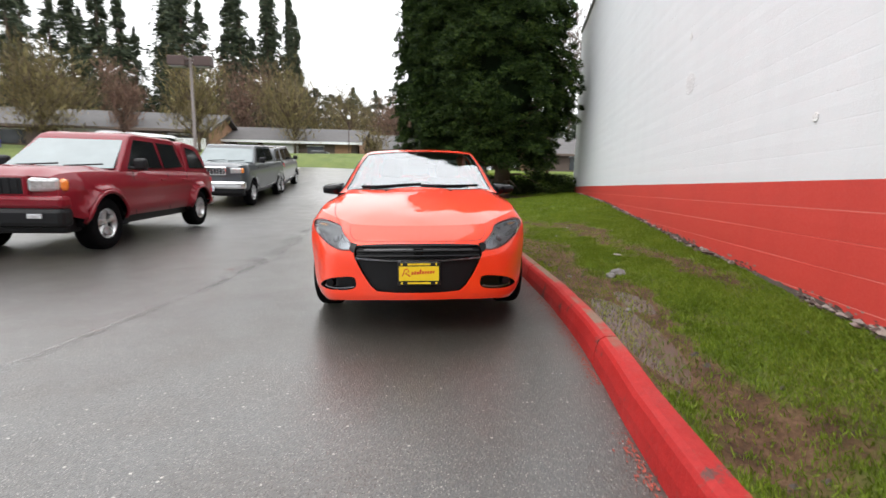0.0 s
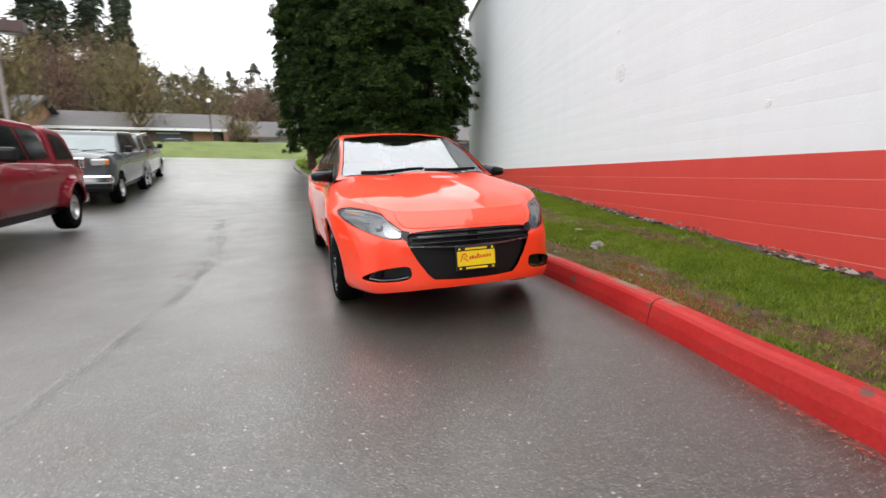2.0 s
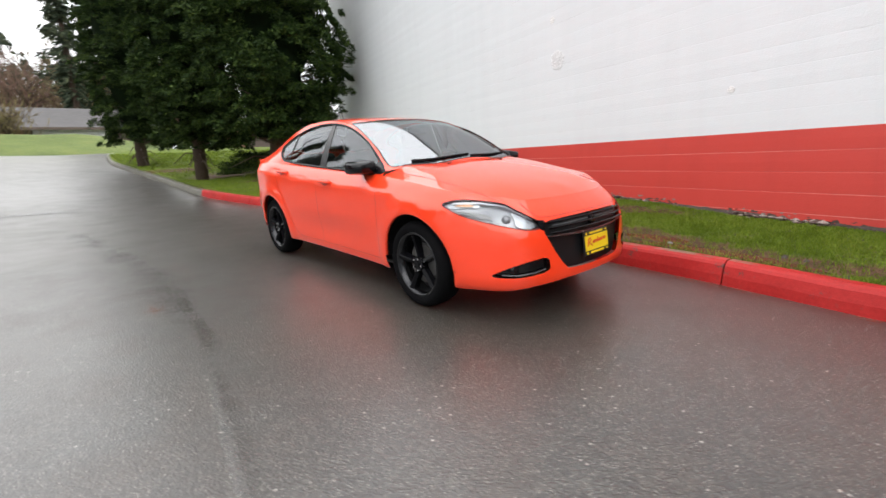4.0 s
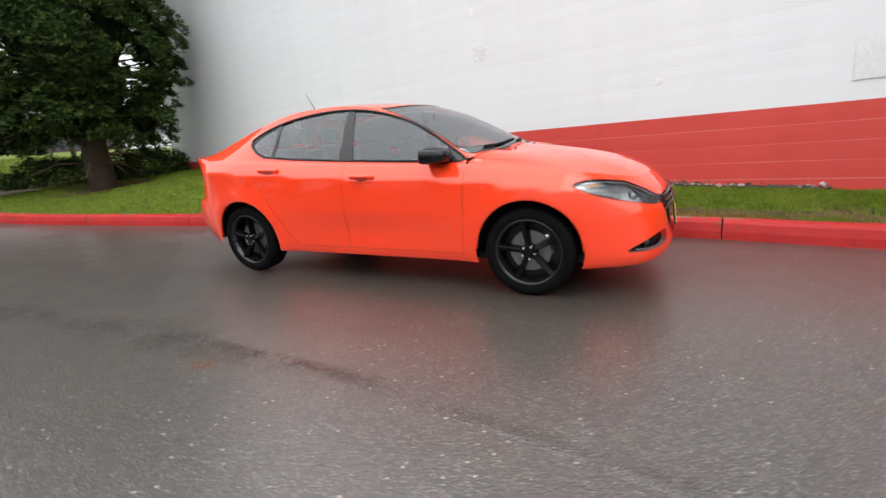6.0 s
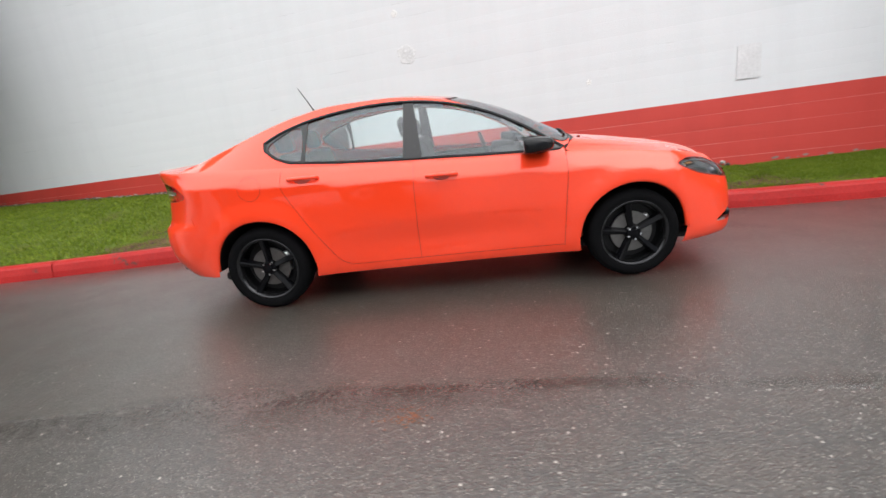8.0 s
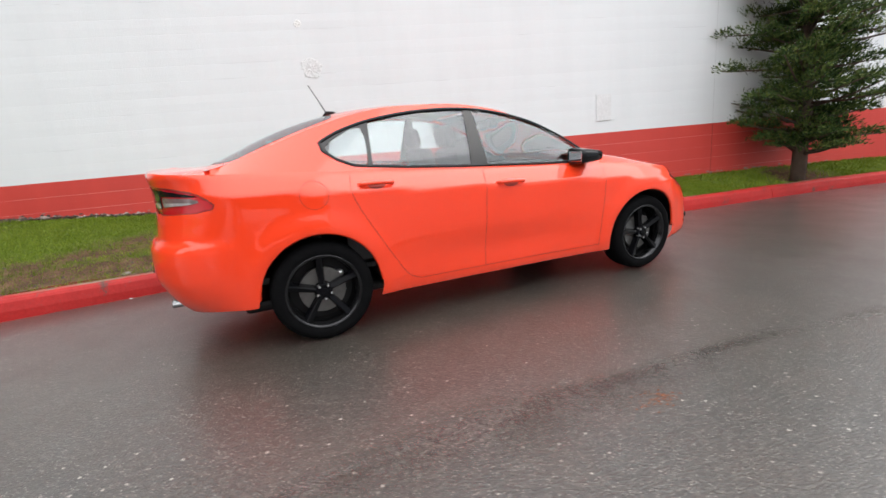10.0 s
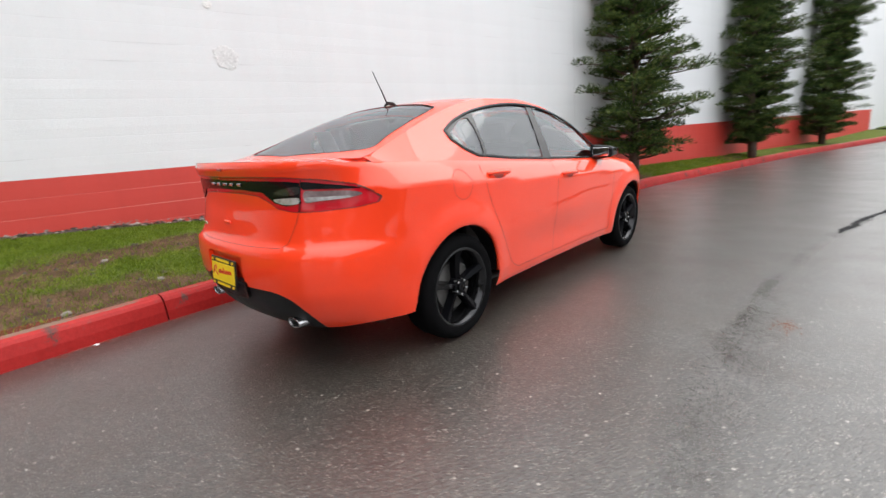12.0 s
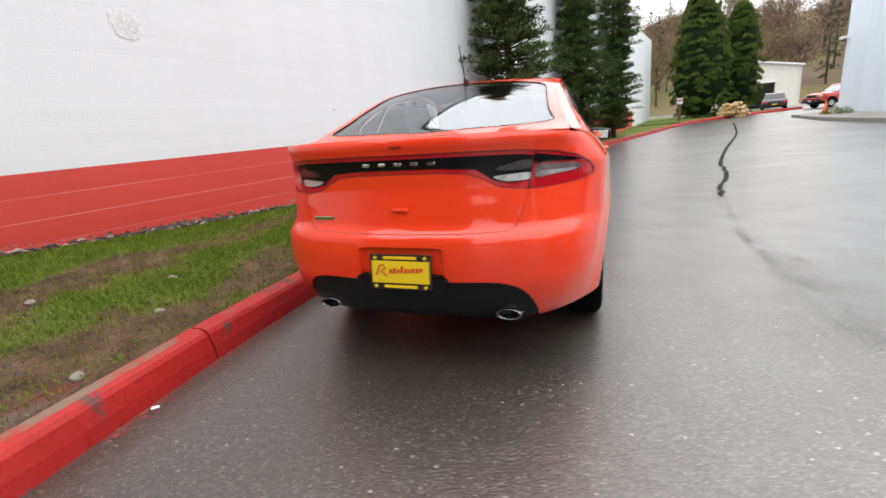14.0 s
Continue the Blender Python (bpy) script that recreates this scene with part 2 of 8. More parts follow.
def tube_data(points, radius, n=8):
    """Verts and faces of a tube along points; radius is a number or one per point."""
    pts = [Vector(p) for p in points]
    rs = [radius] * len(pts) if isinstance(radius, (int, float)) else radius
    verts, faces = [], []
    side = None
    for i, p in enumerate(pts):
        way = (pts[min(i + 1, len(pts) - 1)] - pts[max(i - 1, 0)]).normalized()
        if side is None:
            side = way.orthogonal().normalized()
        side = (side - way * side.dot(way)).normalized()
        up = way.cross(side)
        for k in range(n):
            a = 2 * math.pi * k / n
            verts.append(p + (side * math.cos(a) + up * math.sin(a)) * rs[i])
        if i:
            for k in range(n):
                a0, a1 = (i - 1) * n + k, (i - 1) * n + (k + 1) % n
                faces.append((a0, a1, a1 + n, a0 + n))
    faces.append(tuple(range(n - 1, -1, -1)))
    faces.append(tuple(range((len(pts) - 1) * n, len(pts) * n)))
    return verts, faces


def empty(name, at=(0, 0, 0), label="", category="", group="", kind="", m=None):
    ob = new(name)
    ob.empty_display_size = 0.1
    ob.matrix_basis = m if m is not None else pose(*at)
    return tagged(ob, label, category, group, kind)


def curve_through(keys):
    """Smooth monotone interpolation through (t, value) pairs."""
    ts = [k[0] for k in keys]
    vs = [k[1] for k in keys]
    n = len(ts)
    d = [(vs[i + 1] - vs[i]) / (ts[i + 1] - ts[i]) for i in range(n - 1)]
    m = [d[0]] + [0.0 if d[i - 1] * d[i] <= 0 else 2 * d[i - 1] * d[i] / (d[i - 1] + d[i]) for i in range(1, n - 1)] + [d[-1]]

    def f(t):
        if t <= ts[0]:
            return vs[0] + m[0] * (t - ts[0])
        if t >= ts[-1]:
            return vs[-1] + m[-1] * (t - ts[-1])
        i = 0
        while t > ts[i + 1]:
            i += 1
        h = ts[i + 1] - ts[i]
        s = (t - ts[i]) / h
        return ((2 * s ** 3 - 3 * s * s + 1) * vs[i] + (s ** 3 - 2 * s * s + s) * h * m[i]
                + (-2 * s ** 3 + 3 * s * s) * vs[i + 1] + (s ** 3 - s * s) * h * m[i + 1])
    return f


# ---- ground ----
drive_z = curve_through([(-90, -0.30), (-70, -0.25), (-44, -0.05), (-31, -0.15), (-20, -0.20), (-12, -0.19), (-6, -0.128), (-3, -0.062), (0, 0.0), (2.5, 0.040), (5, 0.065), (8, 0.14), (11, 0.32), (14, 0.60), (18, 1.03), (22, 1.42), (26, 1.83), (30, 2.24), (60, 2.8), (90, 3.4)])


def ground_z(y, x=-0.885):
    """The drive climbs to the north; across, it dips in the middle and rises a little towards the parked cars."""
    return drive_z(max(-90, min(90, y))) + float(np.interp(x, (-7.5, -5.0, -3.5, -2.5, -1.0, 1.0, 3.0), (0.085, 0.03, -0.012, -0.030, -0.002, 0.006, 0.006)))


def steps_out(near, far, fine):
    out, v, s = [], 0.0, fine
    while v < far:
        out.append(v)
        if v > near:
            s *= 1.22
        v += s
    return out + [far]


gx = steps_out(12, 900, 0.5)
gxs = [-v for v in reversed(gx[1:])] + gx
gy = steps_out(36, 900, 0.75)
gys = [-v for v in reversed(gy[1:])] + gy
verts = [(x, y, ground_z(y, x)) for y in gys for x in gxs]
w = len(gxs)
faces = [(j * w + i, j * w + i + 1, (j + 1) * w + i + 1, (j + 1) * w + i) for j in range(len(gys) - 1) for i in range(w - 1)]
ground = mesh_object("ground", verts, faces, ASPHALT, smooth=True)
tagged(ground, "dark wet asphalt drive with fine pale aggregate", "asphalt", kind="structure")

# ---- kerb and wall lines ----
kerb_x = curve_through([(-43.5, -18.9), (-37.6, -12.2), (-31.8, -7.3), (-24.4, -3.95), (-18, -1.65), (-14, -0.62), (-10, 0.28), (-7.4, 0.73), (-6, 0.86), (-4.1, 0.945), (-3.6, 1.0),
                        (-2.7, 1.13), (-1.9, 1.21), (-1, 1.245), (0.5, 1.25), (1.6, 1.235), (2.5, 1.205), (3.3, 1.14), (4.1, 1.09), (6.5, 0.91), (7.7, 0.76), (10.4, 0.33), (14, 0.05), (18, -0.45), (22, -0.75), (26, -0.6), (28, 0.5), (29.2, 3.5)])
KERB_TOP = 0.187


def wall_x(y):
    return 3.362 + 0.2207 * y


WALL_END, WALL_START, WALL_TOP = 12.7, -30.0, 7.1
RED_TOP = 1.147
base_z = curve_through([(-40, -0.05), (-31, -0.10), (-20, 0.03), (-12, 0.14), (-6.2, 0.245), (-4.6, 0.215), (-3.1, 0.235), (-1.2, 0.335), (0.4, 0.40), (1.8, 0.49), (2.9, 0.55), (3.7, 0.60), (5.4, 0.70), (8, 0.80), (10.3, 0.86), (12, 0.92), (18, 1.25), (30, 2.3)])


def kerb_points(y0, y1, step):
    n = max(1, round((y1 - y0) / step))
    return [(kerb_x(y0 + (y1 - y0) * i / n), y0 + (y1 - y0) * i / n) for i in range(n + 1)]


def kerb_piece(y0, y1, material, parent, width=0.118, top=KERB_TOP):
    """A length of kerb with a sloped face and rounded top edge."""
    prof = [(-0.035, -0.06), (-0.022, top * 0.4), (-0.002, top * 0.8), (0.014, top - 0.016), (0.042, top), (width - 0.01, top + 0.004), (width, top - 0.01), (width, -0.06)]
    pts = kerb_points(y0, y1, 0.35)
    vs, fs = [], []
    k = len(prof)
    for i, (x, y) in enumerate(pts):
        ax, ay = pts[max(0, i - 1)]
        bx, by = pts[min(len(pts) - 1, i + 1)]
        d = Vector((bx - ax, by - ay)).normalized()
        nx, ny = d.y, -d.x
        wob = 0.006 * noise.noise((x * 3, y * 3, 0))
        for off, h in prof:
            vs.append((x + nx * (off + wob), y + ny * (off + wob), ground_z(y, x) + h + (wob if h > 0 else 0)))
        if i:
            for q in range(k - 1):
                fs.append(((i - 1) * k + q, (i - 1) * k + q + 1, i * k + q + 1, i * k + q))
    fs.append(tuple(range(k)))
    fs.append(tuple(reversed(range(len(vs) - k, len(vs)))))
    return mesh_object("kerb_stone", vs, fs, material, parent, smooth=False)


kerb = empty("kerb", label="red-painted concrete kerb, chipped, edging the lawn", category="kerb", kind="structure")
cut = [-42.0, -36, -30, -25.5, -21, -17, -13.2, -9.6, -6.1, -2.72, -0.4, 2.35, 5.0, 7.6, 9.0, 10.4]
for a, b in zip(cut[:-1], cut[1:]):
    kerb_piece(a + 0.006, b - 0.006, KERB, kerb)
MOSSY = plain("mossy_dark_kerb", (0.12, 0.115, 0.095), 0.8, 0, 0.4, 8, bump=0.4)
grey_cut = [10.4, 12.0, 14.5, 17, 21, 25, 27]
for a, b in zip(grey_cut[:-1], grey_cut[1:]):
    kerb_piece(a + 0.006, b - 0.006, MOSSY, kerb, top=KERB_TOP - 0.03)

# ---- lawn strip between kerb and wall ----
def blob(x, y, cx, cy, rx, ry):
    return max(0.0, 1 - ((x - cx) / rx) ** 2 - ((y - cy) / ry) ** 2)


def mud_at(x, y):
    """How bare the lawn is: 0 grass, 1 soil."""
    k = kerb_x(y) + 0.12
    e = x - k + 0.26 * noise.noise((x * 1.4, y * 1.4, 9.0)) + 0.14 * noise.noise((x * 4.5, y * 4.5, 4.0))
    v = 0.12 + 0.40 * noise.noise((x * 1.1, y * 0.7, 3.1)) + 0.34 * noise.noise((x * 3.1, y * 2.3, 1.0)) + 0.14 * noise.noise((x * 8.0, y * 7.0, 6.0))
    v += 0.95 * blob(e, y, 0.22, -2.0, 0.42, 2.4) + 0.6 * blob(e, y, 0.3, 0.5, 0.45, 1.4) + 0.4 * blob(e, y, 0.15, -4.2, 0.22, 0.7)
    v += 0.75 * blob(e, y, 1.33, -0.6, 0.30, 1.7) + 0.55 * blob(e, y, 1.5, 1.9, 0.35, 1.6) + 0.3 * blob(e, y, 0.75, -2.6, 0.25, 0.6)
    v += 0.95 * blob(e, y, 0.25, 3.0, 0.55, 2.2) + 0.6 * blob(e, y, 1.3, 2.0, 0.35, 1.6)
    v += 0.6 * blob(e, y, 0.9, 3.6, 0.4, 1.2) + 0.3 * blob(e, y, 0.5, -3.9, 0.25, 0.5)
    v += 0.8 * blob(x, y, 1.1, -7.4, 0.7, 0.8) + 0.7 * blob(x, y, 0.0, -13.0, 0.7, 0.8) + 0.7 * blob(x, y, -1.2, -17.5, 0.6, 0.8)
    for tx, ty in ((3.1, 11.0), (1.8, 13.6), (0.9, 16.4)):
        v += 0.9 * blob(x, y, tx, ty, 1.6, 1.0)
    return min(1.0, max(0.0, v))


def wet_at(x, y):
    e = x - kerb_x(y) - 0.12
    return min(1.0, 1.5 * blob(e, y, 0.16, -2.55, 0.20, 1.0) + 1.0 * blob(e, y, 0.42, -1.9, 0.14, 0.5) + 0.9 * blob(e, y, 0.12, 3.3, 0.12, 0.8))


def lawn_z(x, y):
    k = kerb_x(y) + 0.112
    wx = wall_x(y) if y < WALL_END else max(wall_x(y), k + 3.0)
    s = min(1.0, max(0.0, (x - k) / max(0.05, wx - k)))
    lo = ground_z(y, k) + KERB_TOP - 0.01
    hi = max(base_z(y), lo + 0.03)
    z = lo + (hi - lo) * (0.35 * s + 0.65 * s * s * (3 - 2 * s))
    return z + 0.025 * noise.noise((x * 1.3, y * 1.3, 0.4)) * min(1, 6 * s * (1 - s) + 0.2) - 0.03 * mud_at(x, y) * min(1, 8 * s)


def grid_sheet(rows):
    vs = [p for r in rows for p in r]
    c = len(rows[0])
    fs = [(j * c + i, j * c + i + 1, (j + 1) * c + i + 1, (j + 1) * c + i) for j in range(len(rows) - 1) for i in range(c - 1)]
    return vs, fs


def lawn_sheet(name, ys, right, cols, label):
    rows = []
    for y in ys:
        k = kerb_x(y) + 0.108
        r = right(y)
        rows.append([(k + (r - k) * (i / cols), y, lawn_z(k + (r - k) * (i / cols), y)) for i in range(cols + 1)])
    vs, fs = grid_sheet(rows)
    ob = mesh_object(name, vs, fs, LAWN, smooth=True)
    for key, fn in (("mud", mud_at), ("wet", wet_at)):
        a = ob.data.attributes.new(key, "FLOAT", "POINT")
        a.data.foreach_set("value", [fn(v[0], v[1]) for v in vs])
    return tagged(ob, label, "lawn", kind="structure")


fine_ys = [-30.0 + i * 0.6 for i in range(40)] + [-6.0 + i * 0.07 for i in range(1, 172)] + [6.0 + i * 0.3 for i in range(1, 25)]
lawn_sheet("lawn", [y for y in fine_ys if y <= WALL_END], lambda y: wall_x(y) + 0.02, 44, "patchy wet lawn with bare mud and a puddle along the kerb")
lawn_sheet("lawn_beside_trees", [WALL_END + i * 0.5 for i in range(33)], lambda y: 60.0 if y > 14.6 else wall_x(WALL_END) + 0.02 + (y - WALL_END) * 33, 40, "sloping green lawn under tall cedars")
lawn_sheet("lawn_past_wall", [-43 + i * 0.8 for i in range(16)], lambda y: wall_x(y) + 6.0, 14, "narrow green verge along the curving kerb")

# ---- painted block wall ----
wall_dir = Vector((0.2207, 1, 0)).normalized()
wall_out = Vector((-wall_dir.y, wall_dir.x, 0))


def wall_point(y, z, out=0.0):
    return Vector((wall_x(y), y, z)) + wall_out * out


def wall_course(z0, z1, y0, y1, material, parent):
    """One course of blocks: a long slab with eased edges and slightly uneven face."""
    e = 0.006
    joint = 0.0006 if material is WHITE_WALL else 0.002
    prof = [(z0, -joint), (z0 + e, 0.0), ((z0 + z1) / 2, 0.001), (z1 - e, 0.0), (z1, -joint)]
    n = max(2, round((y1 - y0) / 0.4))
    vs, fs = [], []
    k = len(prof)
    for i in range(n + 1):
        y = y0 + (y1 - y0) * i / n
        for z, o in prof:
            wob = 0.0022 * noise.noise((y * 1.1, z * 5.0, 7.7))
            vs.append(wall_point(y, z + wob, o + wob))
        if i:
            for q in range(k - 1):
                fs.append(((i - 1) * k + q, i * k + q, i * k + q + 1, (i - 1) * k + q + 1))
    return mesh_object("block_course", vs, fs, material, parent)


def wall_slab(name, y0, y1, z0, z1, depth, material, parent=None, inset=0.006):
    a = [wall_point(y0, z0, -inset), wall_point(y1, z0, -inset), wall_point(y1, z0, -inset - depth), wall_point(y0, z0, -inset - depth)]
    vs = a + [v + Vector((0, 0, z1 - z0)) for v in a]
    fs = [(0, 1, 2, 3), (7, 6, 5, 4), (0, 4, 5, 1), (1, 5, 6, 2), (2, 6, 7, 3), (3, 7, 4, 0)]
    return mesh_object(name, vs, fs, material, parent)


wall_east = empty("wall_east", label="long block wall, white paint over a red base band", category="wall", kind="structure")
wall_slab("wall_core", WALL_START, WALL_END, RED_TOP, WALL_TOP, 0.3, JOINT_WHITE, wall_east)
wall_slab("wall_core", WALL_START, WALL_END, -0.3, RED_TOP, 0.3, JOINT_RED, wall_east)
wall_slab("coping", WALL_START - 0.05, WALL_END + 0.05, WALL_TOP, WALL_TOP + 0.08, 0.42, plain("grey_coping", (0.4, 0.4, 0.4), 0.5, 0.3), wall_east, inset=-0.06)
z = RED_TOP
while z > -0.25:
    wall_course(z - 0.203, z, WALL_START, WALL_END, RED_WALL, wall_east)
    z -= 0.203
z = RED_TOP
while z < WALL_TOP - 0.1:
    wall_course(z, z + 0.203, WALL_START, WALL_END, WHITE_WALL, wall_east)
    z += 0.203
# white stretch past the end of the red band, and the end walls
wall_slab("wall_return", WALL_START - 9.0, WALL_START, -0.2, WALL_TOP - 0.6, 0.3, WHITE_WALL, wall_east)
end = [wall_point(WALL_END, -0.3, 0.001), wall_point(WALL_END, -0.3, 0.001) + Vector((30, -7.8, 0))]
vs = [end[0], end[1], end[1] + Vector((0, -0.3, 0)), end[0] + Vector((0, -0.3, 0))]
vs = [v + wall_dir * 0.012 for v in vs] + [v + Vector((0, 0, WALL_TOP + 0.3)) for v in vs]
mesh_object("wall_end", vs, [(0, 1, 2, 3), (7, 6, 5, 4), (0, 4, 5, 1), (1, 5, 6, 2), (2, 6, 7, 3), (3, 7, 4, 0)], WHITE_WALL, wall_east)

# ---- kit for curved vehicle panels ----
from mathutils.geometry import delaunay_2d_cdt


def inside(p, poly):
    x, y = p
    hit = False
    j = len(poly) - 1
    for i in range(len(poly)):
        xi, yi = poly[i]
        xj, yj = poly[j]
        if (yi > y) != (yj > y) and x < (xj - xi) * (y - yi) / (yj - yi) + xi:
            hit = not hit
        j = i
    return hit


def resample(poly, step, closed=True):
    out = []
    n = len(poly)
    for i in range(n if closed else n - 1):
        a, b = poly[i], poly[(i + 1) % n]
        k = max(1, math.ceil(math.hypot(b[0] - a[0], b[1] - a[1]) / step))
        out += [(a[0] + (b[0] - a[0]) * t / k, a[1] + (b[1] - a[1]) * t / k) for t in range(k)]
    if not closed:
        out.append(poly[-1])
    return out


def smooth_line(pts, per=6, closed=False):
    """Catmull-Rom through 2D or 3D points."""
    n = len(pts)
    out = []
    for i in range(n if closed else n - 1):
        p = [Vector(pts[(i + k) % n] if closed else pts[min(max(i + k, 0), n - 1)]) for k in (-1, 0, 1, 2)]
        for s in range(per):
            t = s / per
            out.append(0.5 * (2 * p[1] + (p[2] - p[0]) * t + (2 * p[0] - 5 * p[1] + 4 * p[2] - p[3]) * t * t + (3 * p[1] - 3 * p[2] + p[3] - p[0]) * t ** 3))
    if not closed:
        out.append(Vector(pts[-1]))
    return [tuple(v) for v in out]


def sheet_normal(f, u, v, e=0.004):
    a = f(u + e, v) - f(u - e, v)
    b = f(u, v + e) - f(u, v - e)
    n = a.cross(b)
    return n.normalized() if n.length > 1e-12 else Vector((0, 0, 1))


def panel(name, f, outline, material, parent, holes=(), step=0.035, off=0.0, flip=False, label="", lip=0.0):
    """A curved panel: the flat outline filled with a fine net and laid on the surface f(u, v). lip: depth of a flange round its edge."""
    ring = resample(outline, step)
    rings = [ring] + [resample(h, step) for h in holes]
    pts, edges = [], []
    for r in rings:
        o = len(pts)
        pts += r
        edges += [(o + i, o + (i + 1) % len(r)) for i in range(len(r))]
    us, vs = [p[0] for p in ring], [p[1] for p in ring]
    u = min(us) + step / 2
    while u < max(us):
        v = min(vs) + step / 2
        while v < max(vs):
            if inside((u, v), ring) and not any(inside((u, v), h) for h in rings[1:]):
                if min((u - p[0]) ** 2 + (v - p[1]) ** 2 for r in rings for p in r) > (step * 0.45) ** 2:
                    pts.append((u, v))
            v += step
        u += step
    co, _, tris, *_ = delaunay_2d_cdt([Vector(p) for p in pts], edges, [], 0, 1e-6)
    keep = []
    for t in tris:
        c = ((co[t[0]][0] + co[t[1]][0] + co[t[2]][0]) / 3, (co[t[0]][1] + co[t[1]][1] + co[t[2]][1]) / 3)
        if inside(c, ring) and not any(inside(c, h) for h in rings[1:]):
            keep.append(tuple(t))
    sign = -1 if flip else 1
    normals = [sheet_normal(f, p[0], p[1]) * sign for p in co]
    verts = [f(p[0], p[1]) + n * off for p, n in zip(co, normals)]
    for k, t in enumerate(keep):
        a, b, c = (verts[i] for i in t)
        if (b - a).cross(c - a).dot(normals[t[0]] + normals[t[1]] + normals[t[2]]) < 0:
            keep[k] = (t[0], t[2], t[1])
    if lip:
        o = len(verts)
        base = 0
        for r in rings:
            k = len(r)
            ids = [min(range(len(co)), key=lambda i: (co[i][0] - p[0]) ** 2 + (co[i][1] - p[1]) ** 2) for p in r]
            for i in ids:
                verts.append(verts[i] - normals[i] * lip)
                normals.append(normals[i])
            keep += [(ids[i], ids[(i + 1) % k], o + base + (i + 1) % k, o + base + i) for i in range(k)]
            base += k
    ob = mesh_object(name, verts, keep, material, parent, smooth=True, label=label)
    if not lip:
        ob.data.normals_split_custom_set_from_vertices(normals)
    return ob


def ribbon(name, f, line, width, material, parent, off=0.0015, flip=False, closed=False, label="", thick=0.0):
    """A narrow strip along a line on the surface f."""
    pts = [Vector(p) for p in resample(line, 0.03, closed)]
    n = len(pts)
    verts, faces = [], []
    sign = -1 if flip else 1
    for i, p in enumerate(pts):
        a = pts[(i - 1) % n] if closed else pts[max(i - 1, 0)]
        b = pts[(i + 1) % n] if closed else pts[min(i + 1, n - 1)]
        nn = sheet_normal(f, p.x, p.y) * sign
        c = f(p.x, p.y)
        way = f(b.x, b.y) - f(a.x, a.y)
        side = way.cross(nn)
        side = side.normalized() * width / 2 if side.length > 1e-9 else Vector((0, 0, width / 2))
        if thick:
            verts += [c + side, c + side * 0.7 + nn * thick, c - side * 0.7 + nn * thick, c - side]
        else:
            verts += [c + side + nn * off, c - side + nn * off]
    k = 4 if thick else 2
    for i in range(n if closed else n - 1):
        j = (i + 1) % n
        for q in range(k - 1):
            faces.append((i * k + q, i * k + q + 1, j * k + q + 1, j * k + q))
    return mesh_object(name, verts, faces, material, parent, smooth=bool(thick), label=label)


def plate_spline(points):
    """A thin-plate surface z(x, y) through the given (x, y, z)."""
    p = np.array(points, float)
    n = len(p)
    d = np.hypot(p[:, None, 0] - p[None, :, 0], p[:, None, 1] - p[None, :, 1])
    k = np.where(d > 1e-9, d * d * np.log(d + 1e-12), 0) + np.eye(n) * 2e-4
    q = np.hstack([np.ones((n, 1)), p[:, :2]])
    m = np.block([[k, q], [q.T, np.zeros((3, 3))]])
    c = np.linalg.solve(m, np.concatenate([p[:, 2], np.zeros(3)]))

    def z(x, y):
        r = np.hypot(p[:, 0] - x, p[:, 1] - y)
        return float((np.where(r > 1e-9, r * r * np.log(r + 1e-12), 0) * c[:n]).sum() + c[n] + c[n + 1] * x + c[n + 2] * y)
    return z


def lathe_data(profile, n=48):
    """Turn (radius, x) points round the x axis."""
    verts, faces = [], []
    k = len(profile)
    for i in range(n):
        a = 2 * math.pi * i / n
        for r, x in profile:
            verts.append((x, r * math.cos(a), r * math.sin(a)))
        j = (i + 1) % n
        for q in range(k - 1):
            faces.append((i * k + q, i * k + q + 1, j * k + q + 1, j * k + q))
    return verts, faces


def glass_material(name, tint, ior=1.5):
    m = bpy.data.materials.new(name)
    m.use_nodes = True
    t = m.node_tree
    t.nodes.clear()
    out = t.nodes.new("ShaderNodeOutputMaterial")
    mix = t.nodes.new("ShaderNodeMixShader")
    clear = t.nodes.new("ShaderNodeBsdfTransparent")
    clear.inputs[0].default_value = (*tint, 1)
    shine = t.nodes.new("ShaderNodeBsdfGlossy")
    shine.inputs["Roughness"].default_value = 0.01
    shine.inputs["Color"].default_value = (0.95, 0.97, 1.0, 1)
    fr = t.nodes.new("ShaderNodeFresnel")
    fr.inputs["IOR"].default_value = ior
    t.links.new(fr.outputs[0], mix.inputs[0])
    t.links.new(clear.outputs[0], mix.inputs[1])
    t.links.new(shine.outputs[0], mix.inputs[2])
    t.links.new(mix.outputs[0], out.inputs[0])
    return m


def car_paint(name, colour, flake=0.06, coat=1.0):
    n = Nodes(name, 0.5, 0.0, colour, coat, 0.15)
    n.b.inputs["Coat Roughness"].default_value = 0.025
    n.b.inputs["Coat IOR"].default_value = 1.55
    d = n.ramp(n.mix(0.4, n.noise(1.3, 4), n.noise(900.0, 1)), [(0.3, tuple(c * (1 - flake) for c in colour)), (0.7, tuple(min(1, c * (1 + flake)) for c in colour))])
    n.set("Base Color", d)
    return n.m


